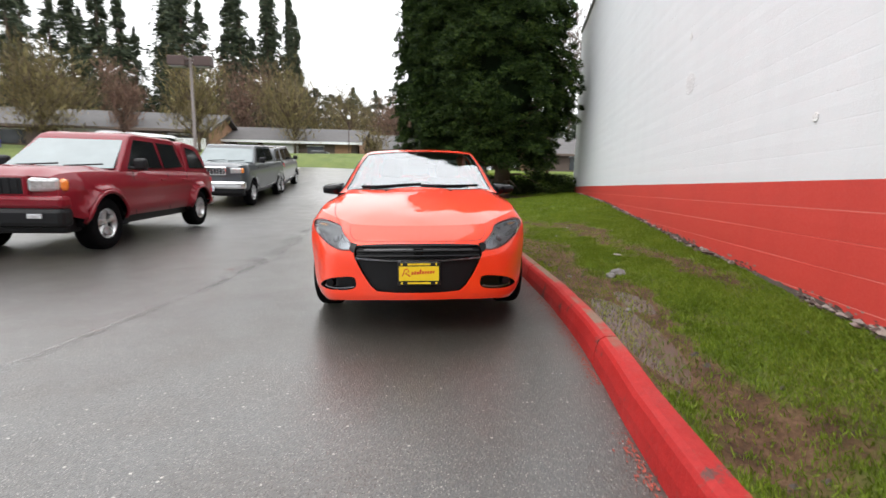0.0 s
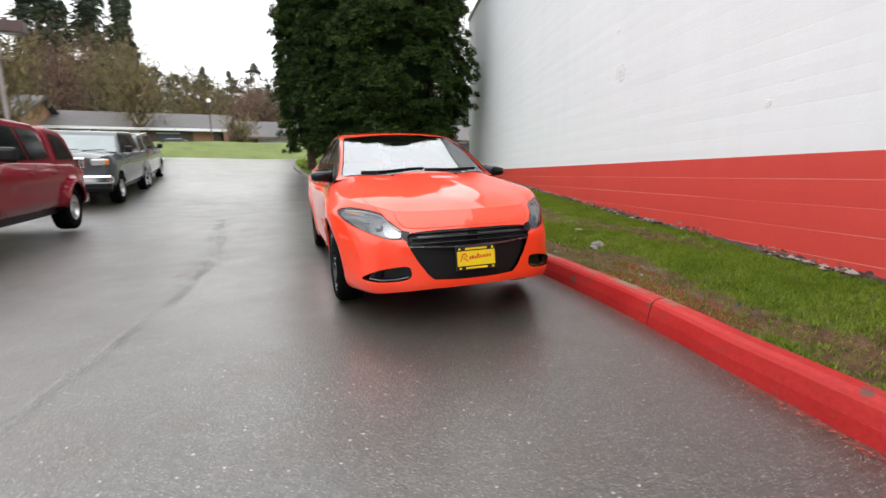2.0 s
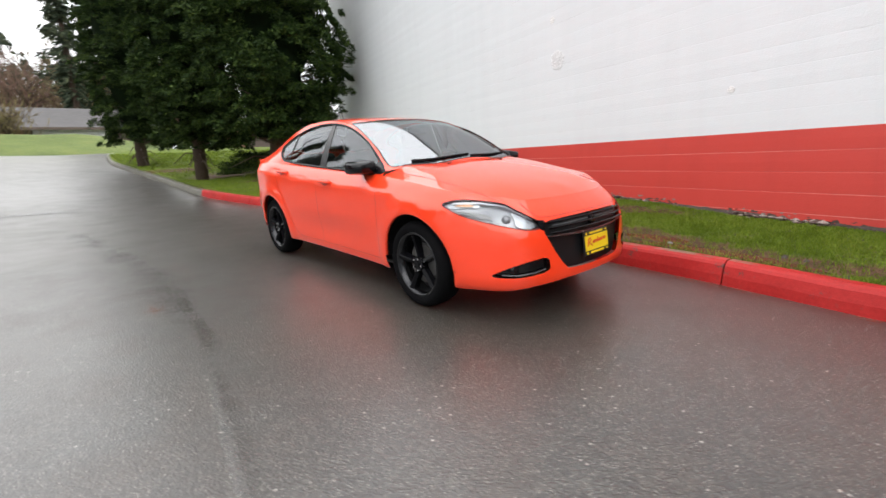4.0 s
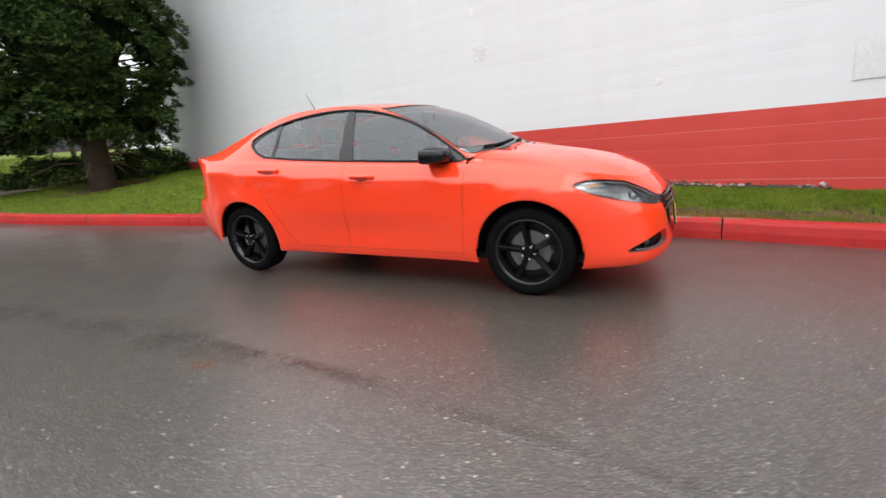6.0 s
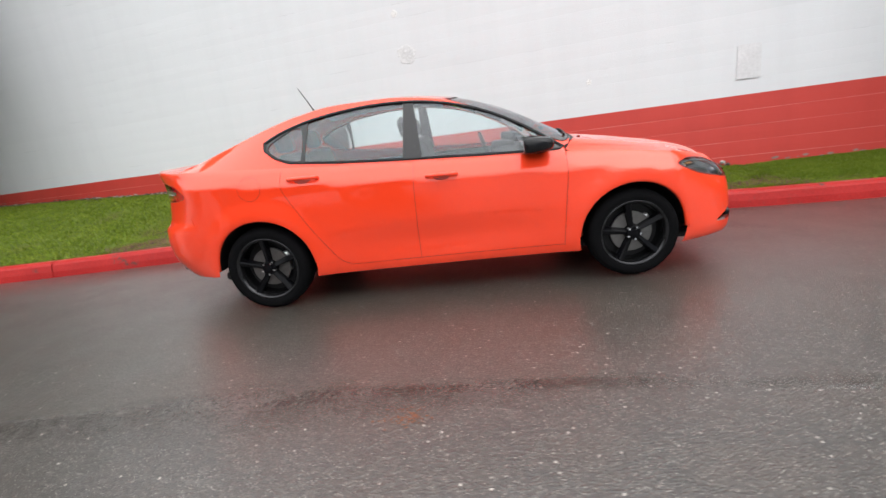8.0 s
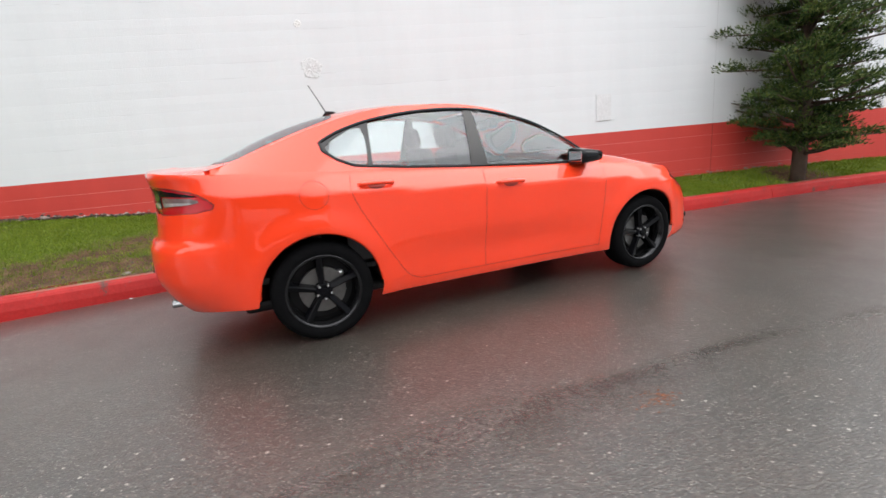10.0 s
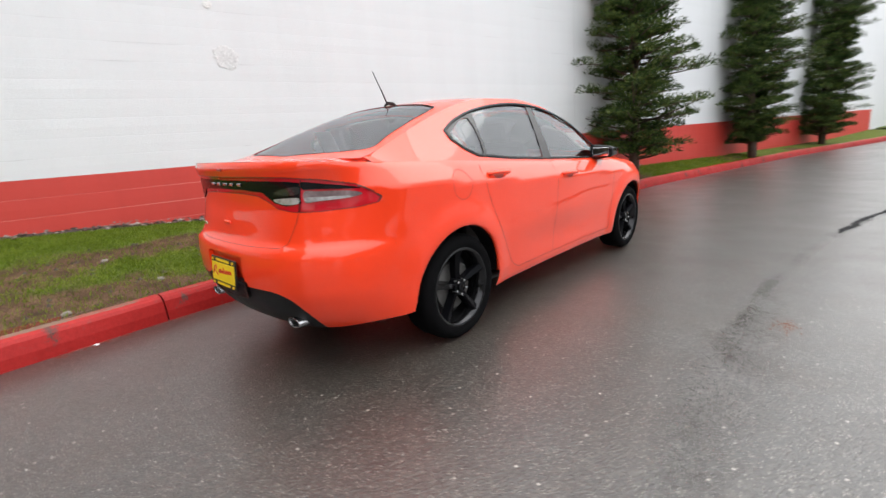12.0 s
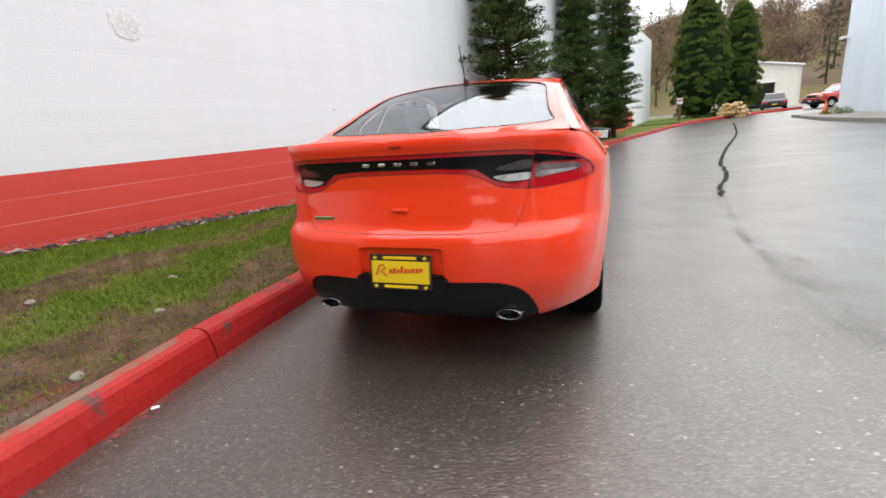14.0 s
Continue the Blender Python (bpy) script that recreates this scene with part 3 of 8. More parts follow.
ORANGE = car_paint("orange_red_car_paint", (0.87, 0.048, 0.010))
BLACK_GLOSS = plain("gloss_black", (0.005, 0.005, 0.006), 0.14, 0, 0.2, 30, spec=0.26)
BLACK_SATIN = plain("satin_black_plastic", (0.009, 0.009, 0.010), 0.42, 0, 0.2, 60, spec=0.22)
SEAM = plain("dark_panel_gap", (0.26, 0.016, 0.006), 0.7)
RUBBER = plain("tyre_rubber", (0.005, 0.005, 0.0055), 0.85, 0, 0.25, 40, bump=0.15, spec=0.03)
WHEEL_BLACK = plain("gloss_black_wheel", (0.004, 0.004, 0.005), 0.14, 0, 0.2, 30, spec=0.09)
CHROME = plain("chrome", (0.75, 0.76, 0.78), 0.12, 1.0, 0.05)
SILVER = plain("cast_alloy", (0.52, 0.52, 0.53), 0.32, 0.9, 0.08)
STEEL_DARK = plain("worn_brake_steel", (0.15, 0.145, 0.14), 0.42, 0.8, 0.2)
RED_LENS = plain("red_lens", (0.55, 0.008, 0.018), 0.10, 0, 0.1, coat=1.0)
CLEAR_LENS = plain("clear_lamp_lens", (0.66, 0.67, 0.68), 0.12, 0.55, 0.3, 25, coat=1.0)
AMBER_LENS = plain("amber_lens", (0.75, 0.22, 0.04), 0.15, 0, 0.1, coat=1.0)
YELLOW = plain("yellow_plate", (0.80, 0.56, 0.015), 0.4, 0, 0.05)
PLATE_RED = plain("red_print", (0.55, 0.02, 0.02), 0.4)
PLATE_DARK = plain("plate_frame_black", (0.012, 0.012, 0.012), 0.35)
PLATE_WHITE = plain("pale_plate", (0.65, 0.68, 0.72), 0.4)
CABIN = plain("dark_cabin_cloth", (0.07, 0.07, 0.072), 0.85, 0, 0.25, 60)
CABIN_GREY = plain("grey_cabin_plastic", (0.10, 0.10, 0.102), 0.6, 0, 0.2, 40)
WINDSCREEN = glass_material("windscreen_glass", (0.86, 0.91, 0.88), 3.1)
SIDE_GLASS = glass_material("side_glass", (0.84, 0.91, 0.91), 1.85)
DARK_GLASS = glass_material("dark_tinted_glass", (0.10, 0.11, 0.12), 1.5)
LAMP_GLASS = glass_material("lamp_cover", (0.88, 0.90, 0.92), 1.45)


def wheel_profile_tyre(r, rim, half):
    return [(rim - 0.012, -half * 0.86), (rim + 0.012, -half * 0.97), ((r + rim) / 2, -half * 1.03), (r - 0.02, -half * 0.92), (r - 0.006, -half * 0.76),
            (r, -half * 0.5), (r, half * 0.5), (r - 0.006, half * 0.76), (r - 0.02, half * 0.92), ((r + rim) / 2, half * 1.03), (rim + 0.012, half * 0.97), (rim - 0.012, half * 0.86)]


def spoke_data(r0, r1, w0, w1, x_hub, x_rim, depth, n=6):
    """One spoke along +z, bowed outwards; x grows to the outside."""
    verts, faces = [], []
    for i in range(n + 1):
        t = i / n
        r = r0 + (r1 - r0) * t
        wd = w0 + (w1 - w0) * t
        x = x_hub + (x_rim - x_hub) * t * t
        verts += [(x - depth, -wd, r), (x - 0.012, -wd * 0.8, r), (x, wd * 0.25, r), (x - 0.004, wd * 0.55, r), (x - depth, wd, r)]
        if i:
            for q in range(4):
                a = (i - 1) * 5 + q
                faces.append((a, a + 1, a + 6, a + 5))
    return verts, faces


def make_wheel(name, parent, at, out, r=0.317, rim=0.232, half=0.112, spokes=5, metal=None, hub_metal=None, dark=None, turn=0.0, width=(0.03, 0.045), lugs=5, edge=None, disc=True):
    """A wheel at the hub place; out is -1 or 1, the side that its face looks to. turn: the spokes' angle."""
    metal = metal or WHEEL_BLACK
    wheel = new(name)
    wheel.parent = parent
    wheel.empty_display_size = 0.1
    wheel.matrix_basis = pose(*at, 0, 0, 180 if out < 0 else 0) @ pose(0, 0, 0, turn, 0, 0)
    v, f = lathe_data(wheel_profile_tyre(r, rim, half), 56)
    mesh_object("tyre", v, f, RUBBER, wheel, smooth=True)
    rimp = [(rim - 0.002, half * 0.84), (rim + 0.006, half * 0.93), (rim - 0.004, half * 0.95), (rim - 0.016, half * 0.88), (rim - 0.03, half * 0.4), (rim - 0.045, -half * 0.7), (rim - 0.02, -half * 0.9)]
    v, f = lathe_data(rimp, 56)
    mesh_object("rim", v, f, edge or metal, wheel, smooth=True)
    v, f = spoke_data(0.045, rim - 0.008, width[0], width[1], half * 0.72, half * 0.90, 0.05)
    first = mesh_object("spoke", v, f, metal, wheel)
    for i in range(1, spokes):
        o = first.copy()
        scene.collection.objects.link(o)
        o.matrix_basis = pose(0, 0, 0, 360 * i / spokes, 0, 0)
    bm = cyl_bm(0.062, 0.05, 0.05, (half * 0.55, 0, 0), (0, 90, 0), 24, 0.006)
    part("hub", bm, metal, wheel, smooth=False)
    part("centre_cap", cyl_bm(0.028, 0.024, 0.012, (half * 0.55 + 0.028, 0, 0), (0, 90, 0), 20, 0.003), hub_metal or metal, wheel)
    if lugs:
        nut_bm = cyl_bm(0.011, 0.008, 0.03, (half * 0.55 + 0.02, 0, 0.045), (0, 90, 0), 6)
        nut = part("lug_nut", nut_bm, CHROME, wheel)
        for i in range(lugs):
            o = nut if i == 0 else nut.copy()
            if i:
                scene.collection.objects.link(o)
            o.matrix_basis = pose(0, 0, 0, 36 + 360 * i / lugs, 0, 0)
    if disc:
        part("brake_disc", cyl_bm(rim * 0.62, rim * 0.62, 0.022, (half * 0.15, 0, 0), (0, 90, 0), 40), STEEL_DARK, wheel)
    part("inner_drum", cyl_bm(rim - 0.03, rim - 0.03, 0.012, (-half * 0.25, 0, 0), (0, 90, 0), 32), dark or BLACK_SATIN, wheel)
    return wheel

# ---- the orange sedan: front towards -y, on the drive by the kerb ----
RIM_DARK = plain("dark_polished_rim", (0.028, 0.028, 0.030), 0.16, 0.8, 0.2, 20)
LAMP_BOWL = plain("smoked_lamp_bowl", (0.27, 0.27, 0.275), 0.3, 0.6, 0.5, 14)
TRIM_GREY = plain("black_window_trim", (0.010, 0.009, 0.010), 0.22, 0, 0.2, 40, spec=0.5)
sedan = empty("sedan", m=pose(0, 0, 0.0195, 0.99, -1.26, 0), label="orange-red compact sedan with black wheels, parked by the kerb", category="car")

# plan outline, from the front centre round one side to the rear centre
plan_keys = [(0.0, -2.272), (0.08, -2.2705), (0.30, -2.250), (0.52, -2.192), (0.67, -2.10), (0.772, -1.95), (0.842, -1.78), (0.893, -1.55), (0.905, -1.30), (0.893, -0.95),
             (0.880, -0.4), (0.880, 0.3), (0.893, 0.95), (0.908, 1.30), (0.900, 1.55), (0.868, 1.82), (0.800, 2.03), (0.70, 2.17), (0.55, 2.265), (0.32, 2.32), (0.08, 2.339), (0.0, 2.34)]
plan_line = smooth_line([Vector((a, b, 0)) for a, b in plan_keys], 8)
run = [0.0]
for a, b in zip(plan_line[:-1], plan_line[1:]):
    run.append(run[-1] + (Vector(b) - Vector(a)).length)
ROUND = run[-1]
run_a = np.array(run)
plan_x = np.array([p[0] for p in plan_line])
plan_y = np.array([p[1] for p in plan_line])


def q_side(y):
    """Run along the outline where it passes y."""
    return float(np.interp(y, plan_y, run_a))


def q_front(x):
    return math.copysign(float(np.interp(abs(x), plan_x[:60], run_a[:60])), x)


def q_rear(x):
    return ROUND + math.copysign(ROUND - float(np.interp(abs(x), plan_x[::-1][:55], run_a[::-1][:55])), -x)


shoulder = curve_through([(-2.31, 0.775), (-2.2, 0.78), (-2.0, 0.805), (-1.8, 0.838), (-1.5, 0.882), (-1.2, 0.917), (-0.9, 0.942), (-0.3, 0.965), (0.3, 0.992), (1.0, 1.035), (1.5, 1.068), (1.9, 1.085), (2.2, 1.105), (2.35, 1.115)])
low_in = curve_through([(0.12, 0.16), (0.18, 0.085), (0.24, 0.045), (0.32, 0.028), (0.45, 0.016), (0.6, 0.004), (0.75, 0.0), (1.2, 0.0)])
top_in = curve_through([(0.0, 0.085), (0.02, 0.064), (0.05, 0.043), (0.085, 0.0205), (0.11, 0.0055), (0.125, 0.0), (0.18, 0.0), (0.3, 0.0), (2.0, 0.0)])
front_in = curve_through([(0.12, 0.16), (0.19, 0.06), (0.24, 0.012), (0.30, 0.0), (0.42, 0.008), (0.55, 0.022), (0.64, 0.055), (0.70, 0.10), (0.78, 0.185), (0.86, 0.26)])
rear_in = curve_through([(0.22, 0.16), (0.30, 0.085), (0.40, 0.03), (0.48, 0.006), (0.58, 0.0), (0.64, 0.004), (0.675, 0.013), (0.695, 0.040), (0.715, 0.052), (0.80, 0.068), (0.90, 0.082), (0.98, 0.08), (1.04, 0.070), (1.08, 0.060), (1.10, 0.062), (1.12, 0.075)])


def smooth01(t):
    t = min(1.0, max(0.0, t))
    return t * t * (3 - 2 * t)


def skin(q, z):
    """The body below the windows: q runs round the car from the front centre, positive on its left side."""
    sgn = 1.0 if q >= 0 else -1.0
    a = abs(q)
    if a > ROUND:
        a, sgn = 2 * ROUND - a, -sgn
    x, y = float(np.interp(a, run_a, plan_x)), float(np.interp(a, run_a, plan_y))
    x0, y0 = float(np.interp(a - 0.02, run_a, plan_x)), float(np.interp(a - 0.02, run_a, plan_y))
    x1, y1 = float(np.interp(a + 0.02, run_a, plan_x)), float(np.interp(a + 0.02, run_a, plan_y))
    if a < 0.02:
        x0, y0 = -x1, y1
    if a > ROUND - 0.02:
        x1, y1 = -x0, y0
    d = Vector((x1 - x0, y1 - y0)).normalized()
    nx, ny = d.y, -d.x
    f = smooth01((-1.62 - y) / 0.5)
    r = smooth01((y - 1.72) / 0.45)
    zs = shoulder(y)
    side = low_in(z) + top_in(zs - z)
    # wheel arches stand a little proud, and the doors draw in below the middle
    for cy in (-1.35, 1.35):
        g = math.hypot(y - cy, z - 0.32)
        side -= 0.014 * smooth01(1 - abs(g - 0.40) / 0.14)
    side += 0.016 * smooth01(1 - abs(z - 0.42) / 0.2) * smooth01(1 - abs(y) / 1.05)
    ins = side * (1 - f - r) + front_in(z) * f + rear_in(z) * r
    return Vector((sgn * (x - nx * ins), y - ny * ins, z))


def sp(kind, a, z):
    return ({"f": q_front, "s": q_side, "r": q_rear}[kind](a), z)


def line(*pts):
    return [sp(*p) for p in pts]


def mirror_front(pts):
    return [(-q, z) for q, z in pts]


def mirror_rear(pts):
    return [(2 * ROUND - q, z) for q, z in pts]


ARCH_R = 0.382


def arch(cy, a0, a1, r=ARCH_R, n=16):
    return [(q_side(cy - r * math.cos(radians(a0 + (a1 - a0) * i / n))), 0.32 + r * math.sin(radians(a0 + (a1 - a0) * i / n))) for i in range(n + 1)]


def whole_front(half):
    """Close a half outline that starts and ends on the front centre line."""
    return half + [p for p in reversed(mirror_front(half)) if abs(p[0]) > 1e-6]


def whole_rear(half):
    return half + [p for p in reversed(mirror_rear(half)) if abs(p[0] - ROUND) > 1e-6]


def shoulder_line(y0, y1, n=24):
    return [(q_side(y0 + (y1 - y0) * i / n), shoulder(y0 + (y1 - y0) * i / n)) for i in range(n + 1)]


def soft(pts, per=5, closed=True):
    return [tuple(p) for p in smooth_line(pts, per, closed)]


# lamps and openings of the nose
lamp_out = soft(line(("s", -1.655, 0.778), ("s", -1.75, 0.802), ("s", -1.88, 0.792), ("f", 0.715, 0.764), ("f", 0.62, 0.722), ("f", 0.545, 0.684), ("f", 0.487, 0.645), ("f", 0.492, 0.612),
                     ("f", 0.57, 0.606), ("f", 0.66, 0.622), ("s", -1.98, 0.652), ("s", -1.83, 0.692), ("s", -1.72, 0.738)), 5)
mouth_half = [(0.0, 0.660)] + line(("f", 0.25, 0.657), ("f", 0.40, 0.650), ("f", 0.458, 0.640), ("f", 0.478, 0.615), ("f", 0.470, 0.575), ("f", 0.448, 0.535), ("f", 0.400, 0.45), ("f", 0.340, 0.365), ("f", 0.295, 0.327), ("f", 0.15, 0.318)) + [(0.0, 0.318)]
fog_out = soft(line(("f", 0.448, 0.385), ("f", 0.452, 0.350), ("f", 0.50, 0.328), ("f", 0.60, 0.316), ("f", 0.69, 0.312), ("f", 0.752, 0.322), ("f", 0.715, 0.362), ("f", 0.63, 0.402), ("f", 0.52, 0.422), ("f", 0.462, 0.418)), 3)

lower_edge = 0.205
bumper_half = [(0.0, 0.266)] + line(("f", 0.3, 0.262), ("f", 0.55, 0.245), ("f", 0.7, 0.22), ("s", -1.80, lower_edge), ("s", -1.72, lower_edge))
bumper_half += arch(-1.35, -17, 56)
bumper_half += line(("s", -1.62, 0.665), ("s", -1.655, 0.778))
# follow the lower edge of the lamp from its tail to its inner tip
k_tail = min(range(len(lamp_out)), key=lambda i: -lamp_out[i][0])
k_tip = min(range(len(lamp_out)), key=lambda i: lamp_out[i][0])
under = [lamp_out[(k_tail - i) % len(lamp_out)] for i in range((k_tail - k_tip) % len(lamp_out) + 1)]
over = [lamp_out[i % len(lamp_out)] for i in range(k_tail, k_tail + (k_tip - k_tail) % len(lamp_out) + 1)]
front_top = [(q_front(0.52) * (1 - i / 14), shoulder(float(np.interp(q_front(0.52) * (1 - i / 14), run_a, plan_y)))) for i in range(15)]
bumper_half += under + line(("f", 0.487, 0.655)) + front_top[:-1]
bumper = bumper_half + front_top[-1:]
front_outline = whole_front(bumper)
panel("front_bumper", skin, front_outline, ORANGE, sedan, holes=[fog_out, mirror_front(fog_out), whole_front(mouth_half)], step=0.03)
panel("grille_panel", skin, whole_front(mouth_half), BLACK_SATIN, sedan, step=0.03, off=-0.03, label="matt black grille opening")
for s in (1, -1):
    mir = (lambda p: p) if s > 0 else mirror_front
    panel("headlight", skin, mir(lamp_out), LAMP_BOWL, sedan, step=0.03, off=-0.035)
    panel("headlight_cover", skin, mir(lamp_out), LAMP_GLASS, sedan, step=0.03, off=0.0, label="clear headlight cover")
    inner = soft(mir(line(("f", 0.503, 0.632), ("f", 0.55, 0.672), ("f", 0.62, 0.708), ("f", 0.67, 0.722), ("f", 0.655, 0.690), ("f", 0.64, 0.640), ("f", 0.57, 0.618))), 4)
    panel("lamp_reflector", skin, inner, plain("silvered_reflector", (0.40, 0.41, 0.42), 0.22, 0.8, 0.5, 45, bump=0.25), sedan, step=0.03, off=-0.022, label="bright lamp reflector")
    tail = soft(mir(line(("s", -1.68, 0.770), ("s", -1.73, 0.786), ("s", -1.80, 0.790), ("s", -1.88, 0.779), ("s", -1.89, 0.758), ("s", -1.80, 0.760), ("s", -1.73, 0.755))), 4)
    panel("marker_reflector", skin, tail, plain("grey_lamp_reflector", (0.40, 0.41, 0.42), 0.25, 0.7, 0.5, 35, bump=0.2), sedan, step=0.025, off=-0.024)
    amber = soft(mir(line(("s", -1.735, 0.772), ("s", -1.79, 0.780), ("s", -1.845, 0.775), ("s", -1.85, 0.764), ("s", -1.79, 0.765))), 4)
    panel("turn_signal", skin, amber, plain("pale_amber_lens", (0.66, 0.33, 0.15), 0.2, 0.2, 0.3, 40), sedan, step=0.02, off=-0.018, label="small pale amber turn signal")
    brow = mir(line(("s", -1.72, 0.785), ("s", -1.88, 0.782), ("f", 0.70, 0.752), ("f", 0.60, 0.706), ("f", 0.53, 0.668)))
    ribbon("lamp_brow", skin, brow, 0.009, SILVER, sedan, off=-0.012)
    low = soft(mir(line(("s", -1.76, 0.732), ("s", -1.86, 0.732), ("s", -1.97, 0.705), ("s", -1.97, 0.682), ("s", -1.84, 0.705))), 4)
    panel("lamp_bezel", skin, low, STEEL_DARK, sedan, step=0.03, off=-0.018)
    o = skin(s * q_front(0.70), 0.690)
    nn = sheet_normal(skin, s * q_front(0.70), 0.690)
    nn = nn if nn.y < 0 else -nn
    bm = bmesh.new()
    bmesh.ops.create_uvsphere(bm, u_segments=20, v_segments=12, radius=0.030)
    bmesh.ops.transform(bm, matrix=Matrix.Translation(o - nn * 0.036), verts=bm.verts)
    part("projector_lens", bm, LAMP_BOWL, sedan, smooth=True)
    bridge = mir(line(("f", 0.452, 0.652), ("f", 0.505, 0.660), ("f", 0.515, 0.625), ("f", 0.492, 0.600), ("f", 0.465, 0.590), ("f", 0.47, 0.62)))
    panel("lamp_bridge", skin, bridge, BLACK_GLOSS, sedan, step=0.02, off=0.003)
    panel("fog_lamp_recess", skin, mir(fog_out), BLACK_GLOSS, sedan, step=0.03, off=-0.035)
    # bright strip added for the reflection low in the recess
    bar = mir(line(("f", 0.47, 0.350), ("f", 0.54, 0.335), ("f", 0.64, 0.325), ("f", 0.72, 0.328)))
    ribbon("recess_glint", skin, bar, 0.008, plain("glint_chrome", (0.30, 0.30, 0.31), 0.2, 0.8), sedan, off=-0.014)
    o = skin(s * q_front(0.655), 0.362)
    part("fog_lamp", cyl_bm(0.03, 0.03, 0.03, tuple(o + Vector((0, 0.02, 0))), (90, 0, 0), 20, 0.004), BLACK_GLOSS, sedan)
    for edge, wd in ((mir(lamp_out), 0.007),):
        ribbon("headlight_gap", skin, edge, wd, SEAM, sedan, closed=True)
# upper grille bars and lower trim
for z in (0.640, 0.606, 0.574):
    ribbon("grille_bar", skin, [(q_front(-0.44), z - 0.004), (q_front(-0.2), z), (0.0, z + 0.001), (q_front(0.2), z), (q_front(0.44), z - 0.004)], 0.014, BLACK_GLOSS, sedan, thick=0.018, flip=False)
ribbon("grille_bar", skin, [(q_front(-0.458), 0.556), (q_front(-0.2), 0.545), (0.0, 0.543), (q_front(0.2), 0.545), (q_front(0.458), 0.556)], 0.012, plain("dark_chrome", (0.16, 0.16, 0.17), 0.25, 0.8), sedan, off=0.002)
for s in (1, -1):
    ribbon("grille_blade", skin, [(s * q_front(0.04), 0.624), (s * q_front(0.2), 0.622), (s * q_front(0.40), 0.618)], 0.009, plain("grey_grille_blade", (0.10, 0.10, 0.105), 0.3, 0.6), sedan, off=-0.004)
part("front_badge", box_bm((0.06, 0.02, 0.062), (0, -2.229, 0.607), 0.008), BLACK_GLOSS, sedan, "small black front badge")


def number_plate(name, at, turn, parent):
    """A yellow dealer plate in a black frame, its writing as plain bars."""
    plate = new(name)
    plate.parent = parent
    plate.empty_display_size = 0.1
    plate.matrix_basis = pose(*at, *turn) @ Matrix.Scale(0.95, 4)
    part("frame", box_bm((0.318, 0.012, 0.172), (0, 0, 0), 0.005), PLATE_DARK, plate)
    part("face", box_bm((0.296, 0.006, 0.108), (0, -0.006, 0.0), 0.002), YELLOW, plate)
    for x in (-0.128, 0.128):
        for z in (-0.07, 0.07):
            part("bolt", cyl_bm(0.008, 0.008, 0.008, (x, -0.008, z), (90, 0, 0), 12), YELLOW, plate)
    for z in (-0.07, 0.07):
        part("frame_bar", box_bm((0.17, 0.004, 0.014), (0, -0.0065, z)), YELLOW, plate)
    v, f = tube_data([(-0.125, -0.0095, -0.018), (-0.105, -0.0095, 0.03), (-0.085, -0.0095, 0.036), (-0.075, -0.0095, 0.018), (-0.10, -0.0095, 0.004), (-0.065, -0.0095, -0.02)], 0.0042, 6)
    mesh_object("print_stroke", v, f, PLATE_RED, plate)
    for i in range(9):
        x = -0.048 + i * 0.0195
        h = (0.022, 0.026, 0.02, 0.036, 0.022, 0.02, 0.022, 0.022, 0.02)[i]
        part("print_bar", box_bm((0.0125, 0.003, h), (x, -0.0095, -0.008 + h / 2 + 0.0012 * i), 0, (0, 12, 0)), PLATE_RED, plate)
    return plate


number_plate("front_plate", (0.005, -2.262, 0.455), (-7, 0, 0), sedan)

